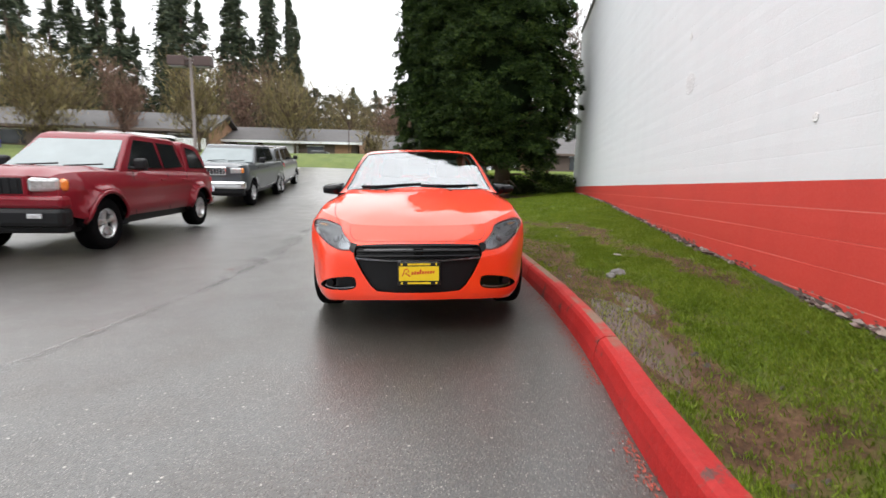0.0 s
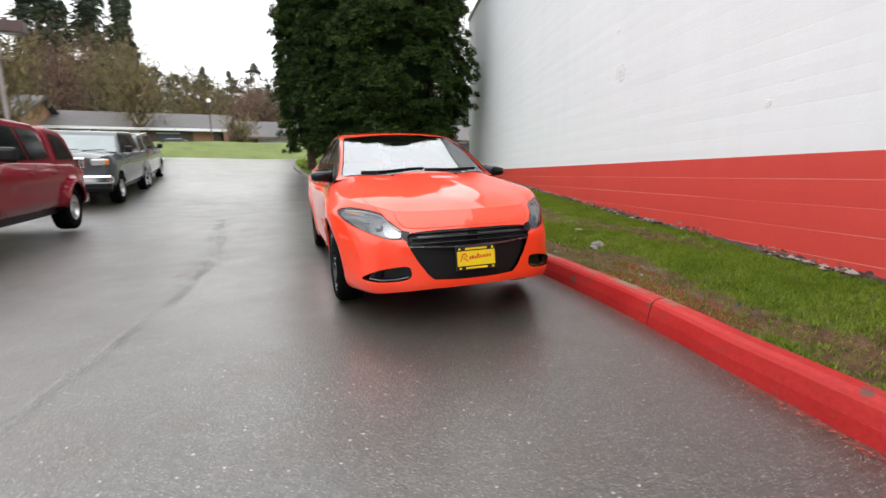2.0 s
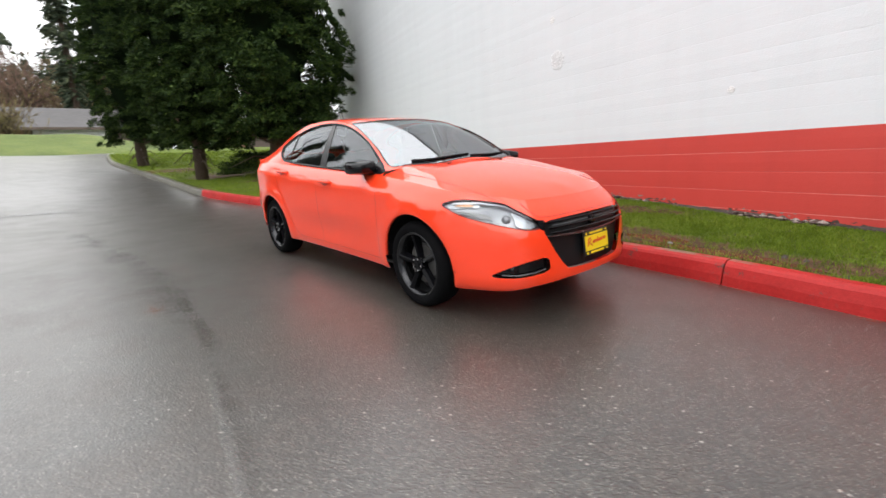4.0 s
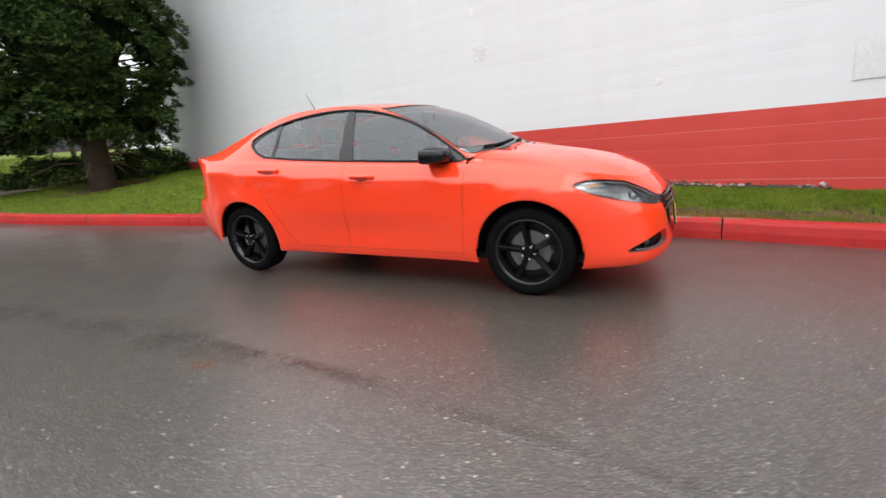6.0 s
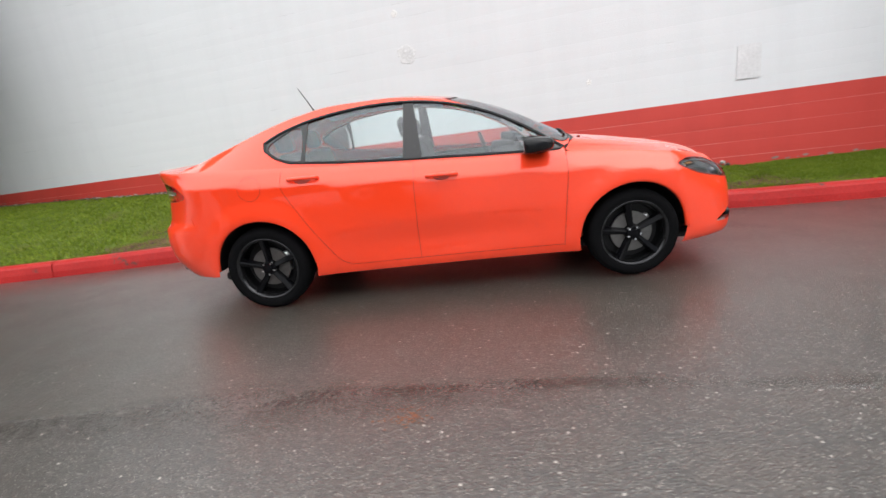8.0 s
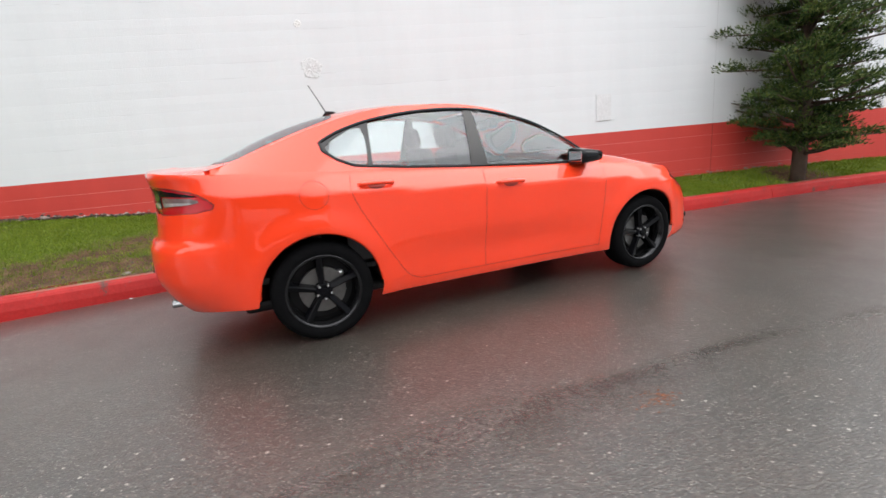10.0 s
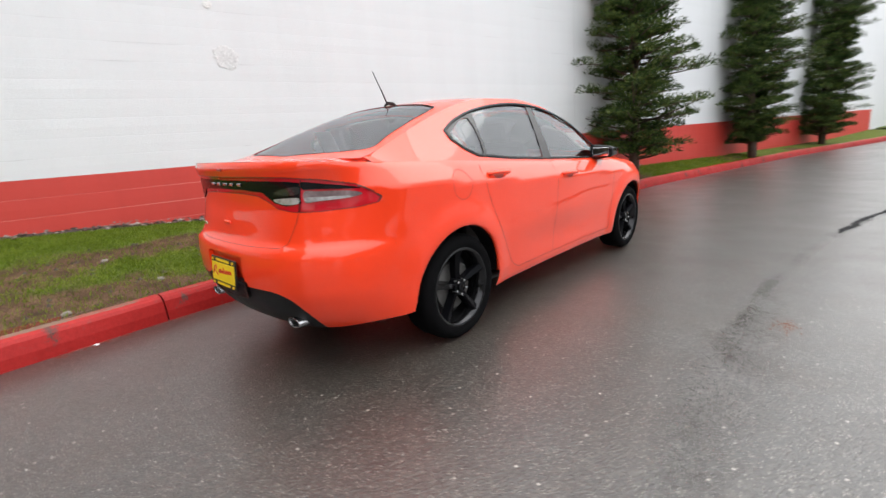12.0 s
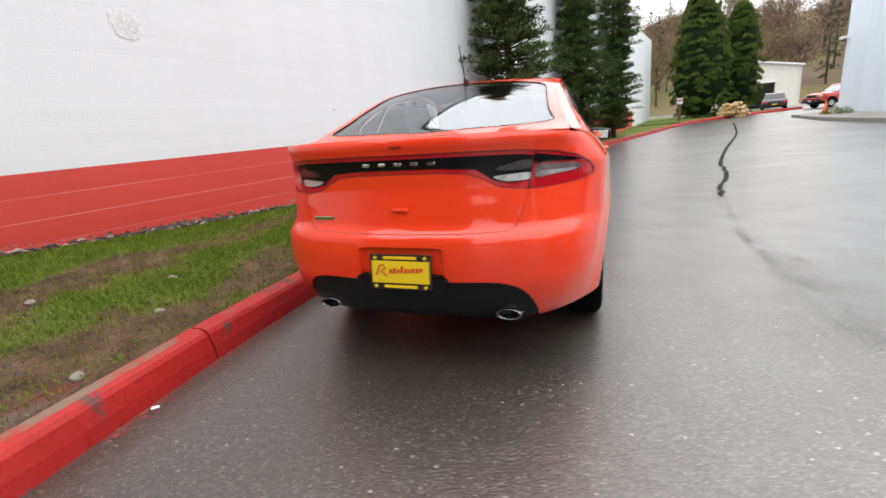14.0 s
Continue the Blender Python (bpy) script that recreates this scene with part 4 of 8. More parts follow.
# fenders, doors, sills and rear quarters, side by side
def side_parts(s):
    mir = (lambda p: p) if s > 0 else mirror_front
    fl = s < 0
    tail_y = 1.865
    nose_top = shoulder_line(-0.90, -2.02, 26) + line(("f", 0.66, shoulder(-2.10)), ("f", 0.60, shoulder(-2.165))) + [front_top[0]] + line(("f", 0.487, 0.655))
    fender = arch(-1.35, 56, 194) + line(("s", -0.965, 0.222), ("s", -0.865, 0.222), ("s", -0.862, 0.30), ("s", -0.88, 0.55), ("s", -0.90, 0.80))
    fender += nose_top + [p for p in reversed(over)] + line(("s", -1.62, 0.665))
    panel("front_fender", skin, mir(fender), ORANGE, sedan)
    door_f = line(("s", -0.862, 0.285), ("s", -0.88, 0.55), ("s", -0.90, 0.80)) + shoulder_line(-0.90, 0.165, 16) + line(("s", 0.175, 0.8), ("s", 0.185, 0.5), ("s", 0.185, 0.285))
    panel("front_door", skin, mir(door_f), ORANGE, sedan)
    rear_edge = soft(line(("s", 1.10, shoulder(1.10)), ("s", 1.12, 0.93), ("s", 1.08, 0.82), ("s", 0.97, 0.62), ("s", 0.86, 0.44), ("s", 0.78, 0.33), ("s", 0.69, 0.287)), 4, False)
    door_r = line(("s", 0.185, 0.285), ("s", 0.185, 0.5), ("s", 0.175, 0.8)) + shoulder_line(0.165, 1.10, 16)[:-1] + rear_edge
    panel("rear_door", skin, mir(door_r), ORANGE, sedan)
    sill = line(("s", -0.865, 0.222), ("s", -0.862, 0.285), ("s", 0.185, 0.285), ("s", 0.69, 0.287), ("s", 0.80, 0.33)) + line(("s", 0.952, 0.305), ("s", 0.969, 0.292), ("s", 0.985, 0.222))
    panel("side_sill", skin, mir(sill), ORANGE, sedan)
    quarter = rear_edge[::-1][2:-1] + shoulder_line(1.10, tail_y, 18)
    quarter += line(("s", tail_y, 1.0), ("s", 1.862, 0.93), ("s", tail_y, 0.80), ("s", 1.82, 0.62), ("s", 1.76, 0.50))
    quarter += [(q_side(1.35 - ARCH_R * math.cos(radians(a))), 0.32 + ARCH_R * math.sin(radians(a))) for a in range(156, -5, -8)]
    quarter += line(("s", 0.952, 0.305), ("s", 0.80, 0.33))
    panel("rear_quarter", skin, mir(quarter), ORANGE, sedan)
    # panel gaps
    for ln in (line(("s", -0.862, 0.285), ("s", -0.88, 0.55), ("s", -0.90, 0.80), ("s", -0.90, 0.935)),
               line(("s", 0.185, 0.287), ("s", 0.185, 0.5), ("s", 0.175, 0.8), ("s", 0.165, 0.98)),
               rear_edge[1:],
               line(("s", -0.862, 0.287), ("s", 0.185, 0.287), ("s", 0.69, 0.289))):
        ribbon("panel_gap", skin, mir(ln), 0.0034, SEAM, sedan, off=0.001)
    # a fuel flap on the right side only
    if s < 0:
        flap = [(q_side(1.345) + 0.083 * math.cos(radians(a)), 0.925 + 0.083 * math.sin(radians(a))) for a in range(0, 360, 12)]
        ribbon("fuel_flap_gap", skin, mir(flap), 0.0024, SEAM, sedan, closed=True)
    # handles
    for y, z in ((-0.03, 0.875), (0.955, 0.955)):
        c = skin(s * q_side(y), z)
        n = Vector((s, 0, 0.1)).normalized()
        handle = new("door_handle")
        handle.parent = sedan
        handle.empty_display_size = 0.05
        pts = [c + Vector((0, -0.105, 0.0)) - n * 0.004, c + Vector((0, -0.09, 0.002)) + n * 0.026, c + Vector((0, 0, 0.006)) + n * 0.034, c + Vector((0, 0.09, 0.006)) + n * 0.026, c + Vector((0, 0.105, 0.005)) - n * 0.004]
        v, f = tube_data(smooth_line(pts, 4), 0.0135, 8)
        mesh_object("grip", v, f, ORANGE, handle, smooth=True)
        # flat dark oval paints the shadow in the handle's hollow
        cup_shade = [(s * q_side(y) + 0.062 * math.cos(radians(a)), z - 0.004 + 0.026 * math.sin(radians(a))) for a in range(0, 360, 15)]
        panel("cup_shade", skin, cup_shade, plain("painted_handle_shadow", (0.30, 0.02, 0.006), 0.5), handle, step=0.02, off=0.0012)
    # black wheel wells behind the openings
    for cy in (-1.35, 1.35):
        prof = [(0.392, 0.0), (0.392, -0.26), (0.02, -0.26)]
        v, f = lathe_data([(r, 0.845 + x) for r, x in prof], 40)
        v = [(s * p[0], p[1] + cy, p[2] + 0.32) for p in v]
        f = [q for q in f if sum(v[i][2] for i in q) / len(q) > 0.34]
        mesh_object("wheel_well", v, f, BLACK_SATIN, sedan, smooth=True)
        lipline = [(s * (q_side(cy) + (-ARCH_R) * math.cos(radians(a))), 0.32 + ARCH_R * math.sin(radians(a))) for a in range(2, 180, 8)]
        lp, lf = tube_data([skin(*p) + Vector((-s * 0.012, 0, 0)) for p in lipline], 0.012, 6)
        mesh_object("arch_lip", lp, lf, ORANGE, sedan, smooth=True)


for side in (1, -1):
    side_parts(side)

# tail: lamp band, trunk lid, bumper and lower valance
band_half = [(ROUND, 1.040)] + line(("r", 0.3, 1.040), ("r", 0.55, 1.036), ("r", 0.72, 1.020), ("s", 2.0, 0.992), ("s", 1.92, 0.950), ("s", 1.885, 0.922), ("s", 1.90, 0.896), ("s", 2.0, 0.878),
                                    ("r", 0.70, 0.868), ("r", 0.56, 0.868), ("r", 0.46, 0.882), ("r", 0.39, 0.918), ("r", 0.32, 0.942), ("r", 0.2, 0.95)) + [(ROUND, 0.952)]
band = whole_rear(band_half)
panel("tail_lamp_band", skin, band, RED_LENS, sedan, step=0.03, off=-0.004, label="full-width red tail lamp band")
dark_half = [(ROUND, 1.020)] + line(("r", 0.4, 1.019), ("r", 0.55, 1.016), ("r", 0.62, 1.008), ("r", 0.615, 0.91), ("r", 0.52, 0.897), ("r", 0.44, 0.912), ("r", 0.36, 0.962), ("r", 0.2, 0.972)) + [(ROUND, 0.973)]
panel("dark_applique", skin, whole_rear(dark_half), BLACK_GLOSS, sedan, step=0.03, off=0.0, label="glossy black strip between the tail lamps")
for mir in (lambda p: p, mirror_rear):
    lens = soft(mir(line(("r", 0.640, 0.966), ("r", 0.70, 0.966), ("s", 2.04, 0.962), ("s", 1.97, 0.945), ("s", 2.03, 0.928), ("r", 0.70, 0.918), ("r", 0.640, 0.914))), 4)
    panel("tail_lamp_lens", skin, lens, plain("smoked_pink_lens", (0.24, 0.17, 0.175), 0.14, 0.35, 0.6, 40, coat=1, bump=0.2), sedan, step=0.025, off=0.001)
    strip = soft(mir(line(("r", 0.645, 0.938), ("r", 0.72, 0.938), ("s", 2.04, 0.938), ("s", 2.02, 0.932), ("s", 2.06, 0.926), ("r", 0.72, 0.921), ("r", 0.645, 0.918))), 3)
    panel("bright_lamp_strip", skin, strip, plain("silver_lamp_strip", (0.66, 0.60, 0.61), 0.2, 0.5, 0.6, 45, coat=1, bump=0.3), sedan, step=0.02, off=0.0022)
    wedge = soft(mir(line(("r", 0.632, 1.012), ("r", 0.70, 1.004), ("s", 2.05, 0.986), ("s", 1.98, 0.970), ("r", 0.70, 0.976), ("r", 0.632, 0.978))), 3)
    panel("lamp_wedge", skin, wedge, BLACK_GLOSS, sedan, step=0.03, off=0.0015)
    rev = soft(mir(line(("r", 0.440, 0.928), ("r", 0.50, 0.934), ("r", 0.605, 0.937), ("r", 0.605, 0.911), ("r", 0.52, 0.904), ("r", 0.46, 0.914))), 4)
    panel("reversing_lamp", skin, rev, plain("ribbed_clear_lens", (0.62, 0.63, 0.64), 0.18, 0.6, 0.7, 60, coat=1, bump=0.4), sedan, step=0.02, off=0.002, label="clear reversing lamp")
    smoked = soft(mir(line(("r", 0.45, 0.958), ("r", 0.50, 0.978), ("r", 0.605, 0.992), ("r", 0.607, 0.956), ("r", 0.52, 0.950))), 4)
    panel("smoked_lamp_chamber", skin, smoked, plain("smoked_lens", (0.035, 0.033, 0.033), 0.15, 0.3, 0.6, 30, coat=1), sedan, step=0.02, off=0.0018)
    ribbon("lamp_gap", skin, mir(line(("r", 0.632, 1.022), ("r", 0.615, 0.95), ("r", 0.60, 0.868))), 0.006, BLACK_SATIN, sedan, off=0.0025)
ribbon("lamp_band_gap", skin, band, 0.006, PLATE_DARK, sedan, closed=True, off=0.0)
for i in range(5):
    c = skin(q_rear(0.164 - 0.082 * i), 0.998)
    part("badge_bar", box_bm((0.034, 0.008, 0.016), (c.x, c.y + 0.003, c.z), 0.0036), CHROME, sedan)
lid_low = line(("r", 0.60, 0.868), ("r", 0.565, 0.78), ("r", 0.53, 0.715), ("r", 0.48, 0.695), ("r", 0.25, 0.69)) + [(ROUND, 0.69)]
lid_half = [(ROUND, 0.952)] + band_half[::-1][1:6] + lid_low
panel("trunk_lid", skin, whole_rear(lid_half), ORANGE, sedan, step=0.03)
val_top = soft(line(("r", 0.665, 0.262), ("r", 0.635, 0.315), ("r", 0.59, 0.385), ("r", 0.53, 0.445), ("r", 0.44, 0.474), ("r", 0.3, 0.478)) + [(ROUND, 0.478)], 3, False)
rb = [(ROUND, 0.69)] + lid_low[::-1][1:]
rb += line(("r", 0.70, 0.868), ("s", 2.0, 0.878), ("s", 1.90, 0.896), ("s", 1.885, 0.922), ("s", 1.862, 0.93)) + line(("s", 1.865, 0.80), ("s", 1.82, 0.62), ("s", 1.76, 0.50))
rb += [(q_side(1.35 - ARCH_R * math.cos(radians(a))), 0.32 + ARCH_R * math.sin(radians(a))) for a in (156, 164, 172, 178)] + line(("s", 1.742, 0.290), ("s", 1.80, 0.284), ("s", 1.95, 0.278), ("r", 0.73, 0.262)) + val_top
recess = soft(line(("r", 0.19, 0.632), ("r", 0.205, 0.60), ("r", 0.205, 0.52), ("r", 0.19, 0.492), ("r", 0.0, 0.488), ("r", -0.19, 0.492), ("r", -0.205, 0.52), ("r", -0.205, 0.60), ("r", -0.19, 0.632), ("r", 0.0, 0.636)), 3)
panel("rear_bumper", skin, whole_rear(rb), ORANGE, sedan, holes=[recess], step=0.03)
panel("plate_recess", skin, recess, ORANGE, sedan, step=0.03, off=-0.026)
pocket = resample(recess, 0.03)
inward = [sheet_normal(skin, *p) for p in pocket]
k = len(pocket)
mesh_object("recess_wall", [skin(*p) for p in pocket] + [skin(*p) - n * 0.027 for p, n in zip(pocket, inward)], [(i, (i + 1) % k, k + (i + 1) % k, k + i) for i in range(k)], ORANGE, sedan, smooth=True)
lip_strip = [(ROUND, 1.040)] + band_half[1:7] + line(("s", 1.862, 0.93), ("s", 1.865, 1.0)) + [(q_side(y), shoulder(y)) for y in (1.865, 1.95, 2.03, 2.1, 2.17)] + [sp("r", x, shoulder(2.30)) for x in (0.55, 0.4, 0.2)] + [(ROUND, shoulder(2.34))]
panel("spoiler_face", skin, whole_rear(lip_strip), ORANGE, sedan, step=0.025)
val = [(ROUND, 0.478)] + val_top[::-1][1:] + line(("r", 0.6, 0.255), ("r", 0.3, 0.26)) + [(ROUND, 0.26)]
panel("lower_valance", skin, whole_rear(val), BLACK_SATIN, sedan, step=0.03, off=-0.006, label="black lower rear valance")
ribbon("trunk_gap", skin, lid_low + mirror_rear(lid_low)[::-1][1:], 0.0032, SEAM, sedan, off=0.001)
surround = soft(line(("r", 0.20, 0.505), ("r", 0.222, 0.47), ("r", 0.20, 0.415), ("r", 0.14, 0.40), ("r", 0.0, 0.397), ("r", -0.14, 0.40), ("r", -0.20, 0.415), ("r", -0.222, 0.47), ("r", -0.20, 0.505), ("r", 0.0, 0.508)), 3)
panel("plate_surround", skin, surround, BLACK_SATIN, sedan, step=0.025, off=0.010, lip=0.03, label="moulded black surround under the plate")
number_plate("rear_plate", (-0.005, 2.345, 0.525), (-5, 0, 180), sedan)
c = skin(q_rear(0.0), 0.80)
part("rear_badge", box_bm((0.075, 0.012, 0.018), (c.x, c.y + 0.008, 0.795), 0.006), ORANGE, sedan)
part("lip_badge", box_bm((0.06, 0.006, 0.012), (0, skin(ROUND, 1.075).y + 0.003, 1.075), 0.002), plain("badge_red", (0.35, 0.02, 0.01), 0.3), sedan)
c = skin(q_rear(0.44), 0.755)
part("script_badge", box_bm((0.13, 0.006, 0.016), (c.x, c.y + 0.003, c.z), 0.002, (0, 0, -9)), CHROME, sedan)
TIP_STEEL = plain("dulled_exhaust_steel", (0.34, 0.34, 0.35), 0.25, 1.0, 0.3, 40)
for x in (0.47, -0.47):
    tip = new("exhaust_tip")
    tip.parent = sedan
    tip.matrix_basis = pose(x, 2.225, 0.300, 0, 0, 0)
    v, f = lathe_data([(0.036, -0.12), (0.038, 0.0), (0.034, 0.004), (0.031, -0.005), (0.030, -0.10), (0.001, -0.10)], 28)
    v = [(p[1] * 1.55, p[0], p[2] * 0.72) for p in v]
    mesh_object("chrome_tube", v, f, TIP_STEEL, tip, smooth=True)

# hood
hood_rear = [(-0.77, -0.90), (-0.6, -0.985), (-0.4, -1.04), (-0.2, -1.065), (0.0, -1.075), (0.2, -1.065), (0.4, -1.04), (0.6, -0.985), (0.77, -0.90)]
hood_mid = curve_through([(-2.14, 0.772), (-2.08, 0.80), (-1.85, 0.876), (-1.54, 0.95), (-1.2, 1.005), (-1.0, 1.03), (-0.8, 1.05)])
edge_pts = []
for i in range(33):
    q = q_side(-0.80) * i / 32
    zz = shoulder(float(np.interp(q, run_a, plan_y)))
    edge_pts.append(skin(q, zz))
hood_ctrl = [tuple(p) for p in edge_pts] + [(-p.x, p.y, p.z) for p in edge_pts[1:]] + [(0, y, hood_mid(y)) for y in (-2.0, -1.85, -1.6, -1.35, -1.1, -0.95)]
hood_ctrl += [(x, y, hood_mid(y) - 0.016) for x in (-0.4, 0.4) for y in (-1.9, -1.5, -1.1)]
hood_ctrl += [(s * 0.66, y, z) for s in (1, -1) for y, z in ((-0.97, 1.000), (-1.25, 0.960), (-1.55, 0.900))]
hood_z = plate_spline(hood_ctrl)
hood_f = lambda x, y: Vector((x, y, hood_z(x, y)))
edge_xy = [(p.x, p.y) for p in edge_pts if p.y < -0.9]
panel("hood", hood_f, [(-x, y) for x, y in edge_xy[::-1]] + edge_xy[1:] + hood_rear[::-1], ORANGE, sedan, step=0.035)
for s in (1, -1):
    ribbon("hood_gap", hood_f, [(s * 0.735, -0.94), (s * 0.73, -1.2), (s * 0.705, -1.5), (s * 0.665, -1.75), (s * 0.60, -1.95)], 0.0045, SEAM, sedan)
    ribbon("hood_gap", skin, [(s * q, z) for q, z in line(("f", 0.585, 0.765), ("f", 0.54, 0.715), ("f", 0.48, 0.676), ("f", 0.40, 0.671), ("f", 0.2, 0.674)) + [(0.0, 0.675)]], 0.0045, SEAM, sedan)
    ribbon("hood_edge", skin, [(s * q, z) for q, z in front_top], 0.02, ORANGE, sedan, off=-0.006)
    part("washer_jet", box_bm((0.03, 0.02, 0.01), (s * 0.3, -1.12, hood_z(s * 0.3, -1.12) + 0.002), 0.003), BLACK_SATIN, sedan)

# cabin: rails, roof, glass
rail_x = curve_through([(-0.95, 0.79), (-0.86, 0.765), (-0.6, 0.70), (-0.35, 0.655), (0.0, 0.605), (0.4, 0.59), (0.8, 0.595), (1.15, 0.615), (1.5, 0.65), (1.8, 0.70), (2.0, 0.735)])
rail_z = curve_through([(-0.95, 0.955), (-0.86, 0.995), (-0.6, 1.158), (-0.35, 1.285), (0.0, 1.405), (0.35, 1.443), (0.7, 1.437), (1.0, 1.392), (1.3, 1.306), (1.6, 1.20), (1.85, 1.115), (2.0, 1.09)])
mid_z = curve_through([(-1.08, 1.03), (-0.8, 1.175), (-0.5, 1.318), (-0.25, 1.402), (0.0, 1.447), (0.4, 1.472), (0.8, 1.460), (1.1, 1.422), (1.4, 1.342), (1.7, 1.222), (1.9, 1.125), (2.0, 1.105)])
top_ctrl = [(s * rail_x(y), y, rail_z(y)) for s in (1, -1) for y in [-0.9 + 0.14 * i for i in range(21)]] + [(0, y, mid_z(y)) for y in [-1.05 + 0.14 * i for i in range(22)]]
top_ctrl += [(s * 0.62 * rail_x(y), y, rail_z(y) + (mid_z(y) - rail_z(y)) * 0.70) for s in (1, -1) for y in [-0.8 + 0.2 * i for i in range(14)]]
top_ctrl += [(x, y, hood_z(x, y) + 0.004) for x, y in ((0.4, -1.02), (-0.4, -1.02), (0.62, -0.97), (-0.62, -0.97))]
cab_z = plate_spline(top_ctrl)
cab_f = lambda x, y: Vector((x, y, cab_z(x, y)))
screen_half = [(0.0, -1.068), (0.3, -1.052), (0.52, -1.0), (0.705, -0.90), (0.672, -0.68), (0.635, -0.45), (0.595, -0.20), (0.57, -0.10), (0.45, -0.145), (0.25, -0.175), (0.0, -0.185)]
screen = soft(screen_half, 4, False)
screen = screen + [(-x, y) for x, y in screen[::-1] if x > 1e-6]
back_half = [(0.0, 1.085), (0.25, 1.09), (0.45, 1.11), (0.53, 1.15), (0.56, 1.35), (0.595, 1.60), (0.625, 1.76), (0.45, 1.85), (0.22, 1.885), (0.0, 1.895)]
backl = soft(back_half, 4, False)
backl = backl + [(-x, y) for x, y in backl[::-1] if x > 1e-6]
roof_ring = [(rail_x(y), y) for y in [-0.90 + 0.1 * i for i in range(29)]]
roof_ring = [(-x, y) for x, y in [(0.0, -1.095), (0.4, -1.07), (0.68, -0.965)][1:][::-1]] + [(0.0, -1.095), (0.4, -1.07), (0.68, -0.965)] + roof_ring + [(0.5, 1.93), (0.25, 1.945), (0.0, 1.95), (-0.25, 1.945), (-0.5, 1.93)] + [(-x, y) for x, y in roof_ring[::-1]]
panel("roof", cab_f, roof_ring, ORANGE, sedan, holes=[screen, backl], step=0.035)
panel("windscreen", cab_f, screen, WINDSCREEN, sedan, step=0.05, off=-0.004)
panel("rear_window", cab_f, backl, WINDSCREEN, sedan, step=0.05, off=-0.004)
ribbon("windscreen_seal", cab_f, screen, 0.010, BLACK_SATIN, sedan, closed=True)
ribbon("rear_window_seal", cab_f, backl, 0.008, BLACK_SATIN, sedan, closed=True)


def cab_side(s):
    def f(y, z):
        b = skin(s * q_side(y), shoulder(y))
        zr, zb = rail_z(y), shoulder(y)
        t = (z - zb) / max(0.015, zr - zb)
        x = abs(b.x) + (rail_x(y) - abs(b.x)) * t + 0.10 * max(0.0, zr - zb) * t * (1 - t)
        return Vector((s * x, y, z))
    return f


glass_top = soft([(-0.895, 0.975), (-0.76, 1.066), (-0.55, 1.195), (-0.3, 1.306), (0.0, 1.382), (0.3, 1.407), (0.6, 1.395), (0.9, 1.351), (1.12, 1.288), (1.25, 1.225)], 5, False)
glass_low = [(1.24, 1.175), (1.16, 1.115), (1.06, 1.073), (0.7, 1.038), (0.3, 1.012), (-0.3, 0.982), (-0.7, 0.966), (-0.86, 0.962)]
daylight = glass_top + glass_low


def top_at(y):
    return float(np.interp(y, [p[0] for p in glass_top], [p[1] for p in glass_top]))


def low_at(y):
    g = sorted(glass_low)
    return float(np.interp(y, [p[0] for p in g], [p[1] for p in g]))


def pane(y0, y1, lean0=0.0, lean1=0.0, n=14, m=0.008):
    ys = [y0 + (y1 - y0) * i / n for i in range(n + 1)]
    up = [(y + (lean0 * (1 - i / n) + lean1 * i / n) * 1.0, top_at(y + lean0 * (1 - i / n) + lean1 * i / n) - m) for i, y in enumerate(ys)]
    lo = [(y, low_at(y) + m) for y in ys]
    return up + lo[::-1]


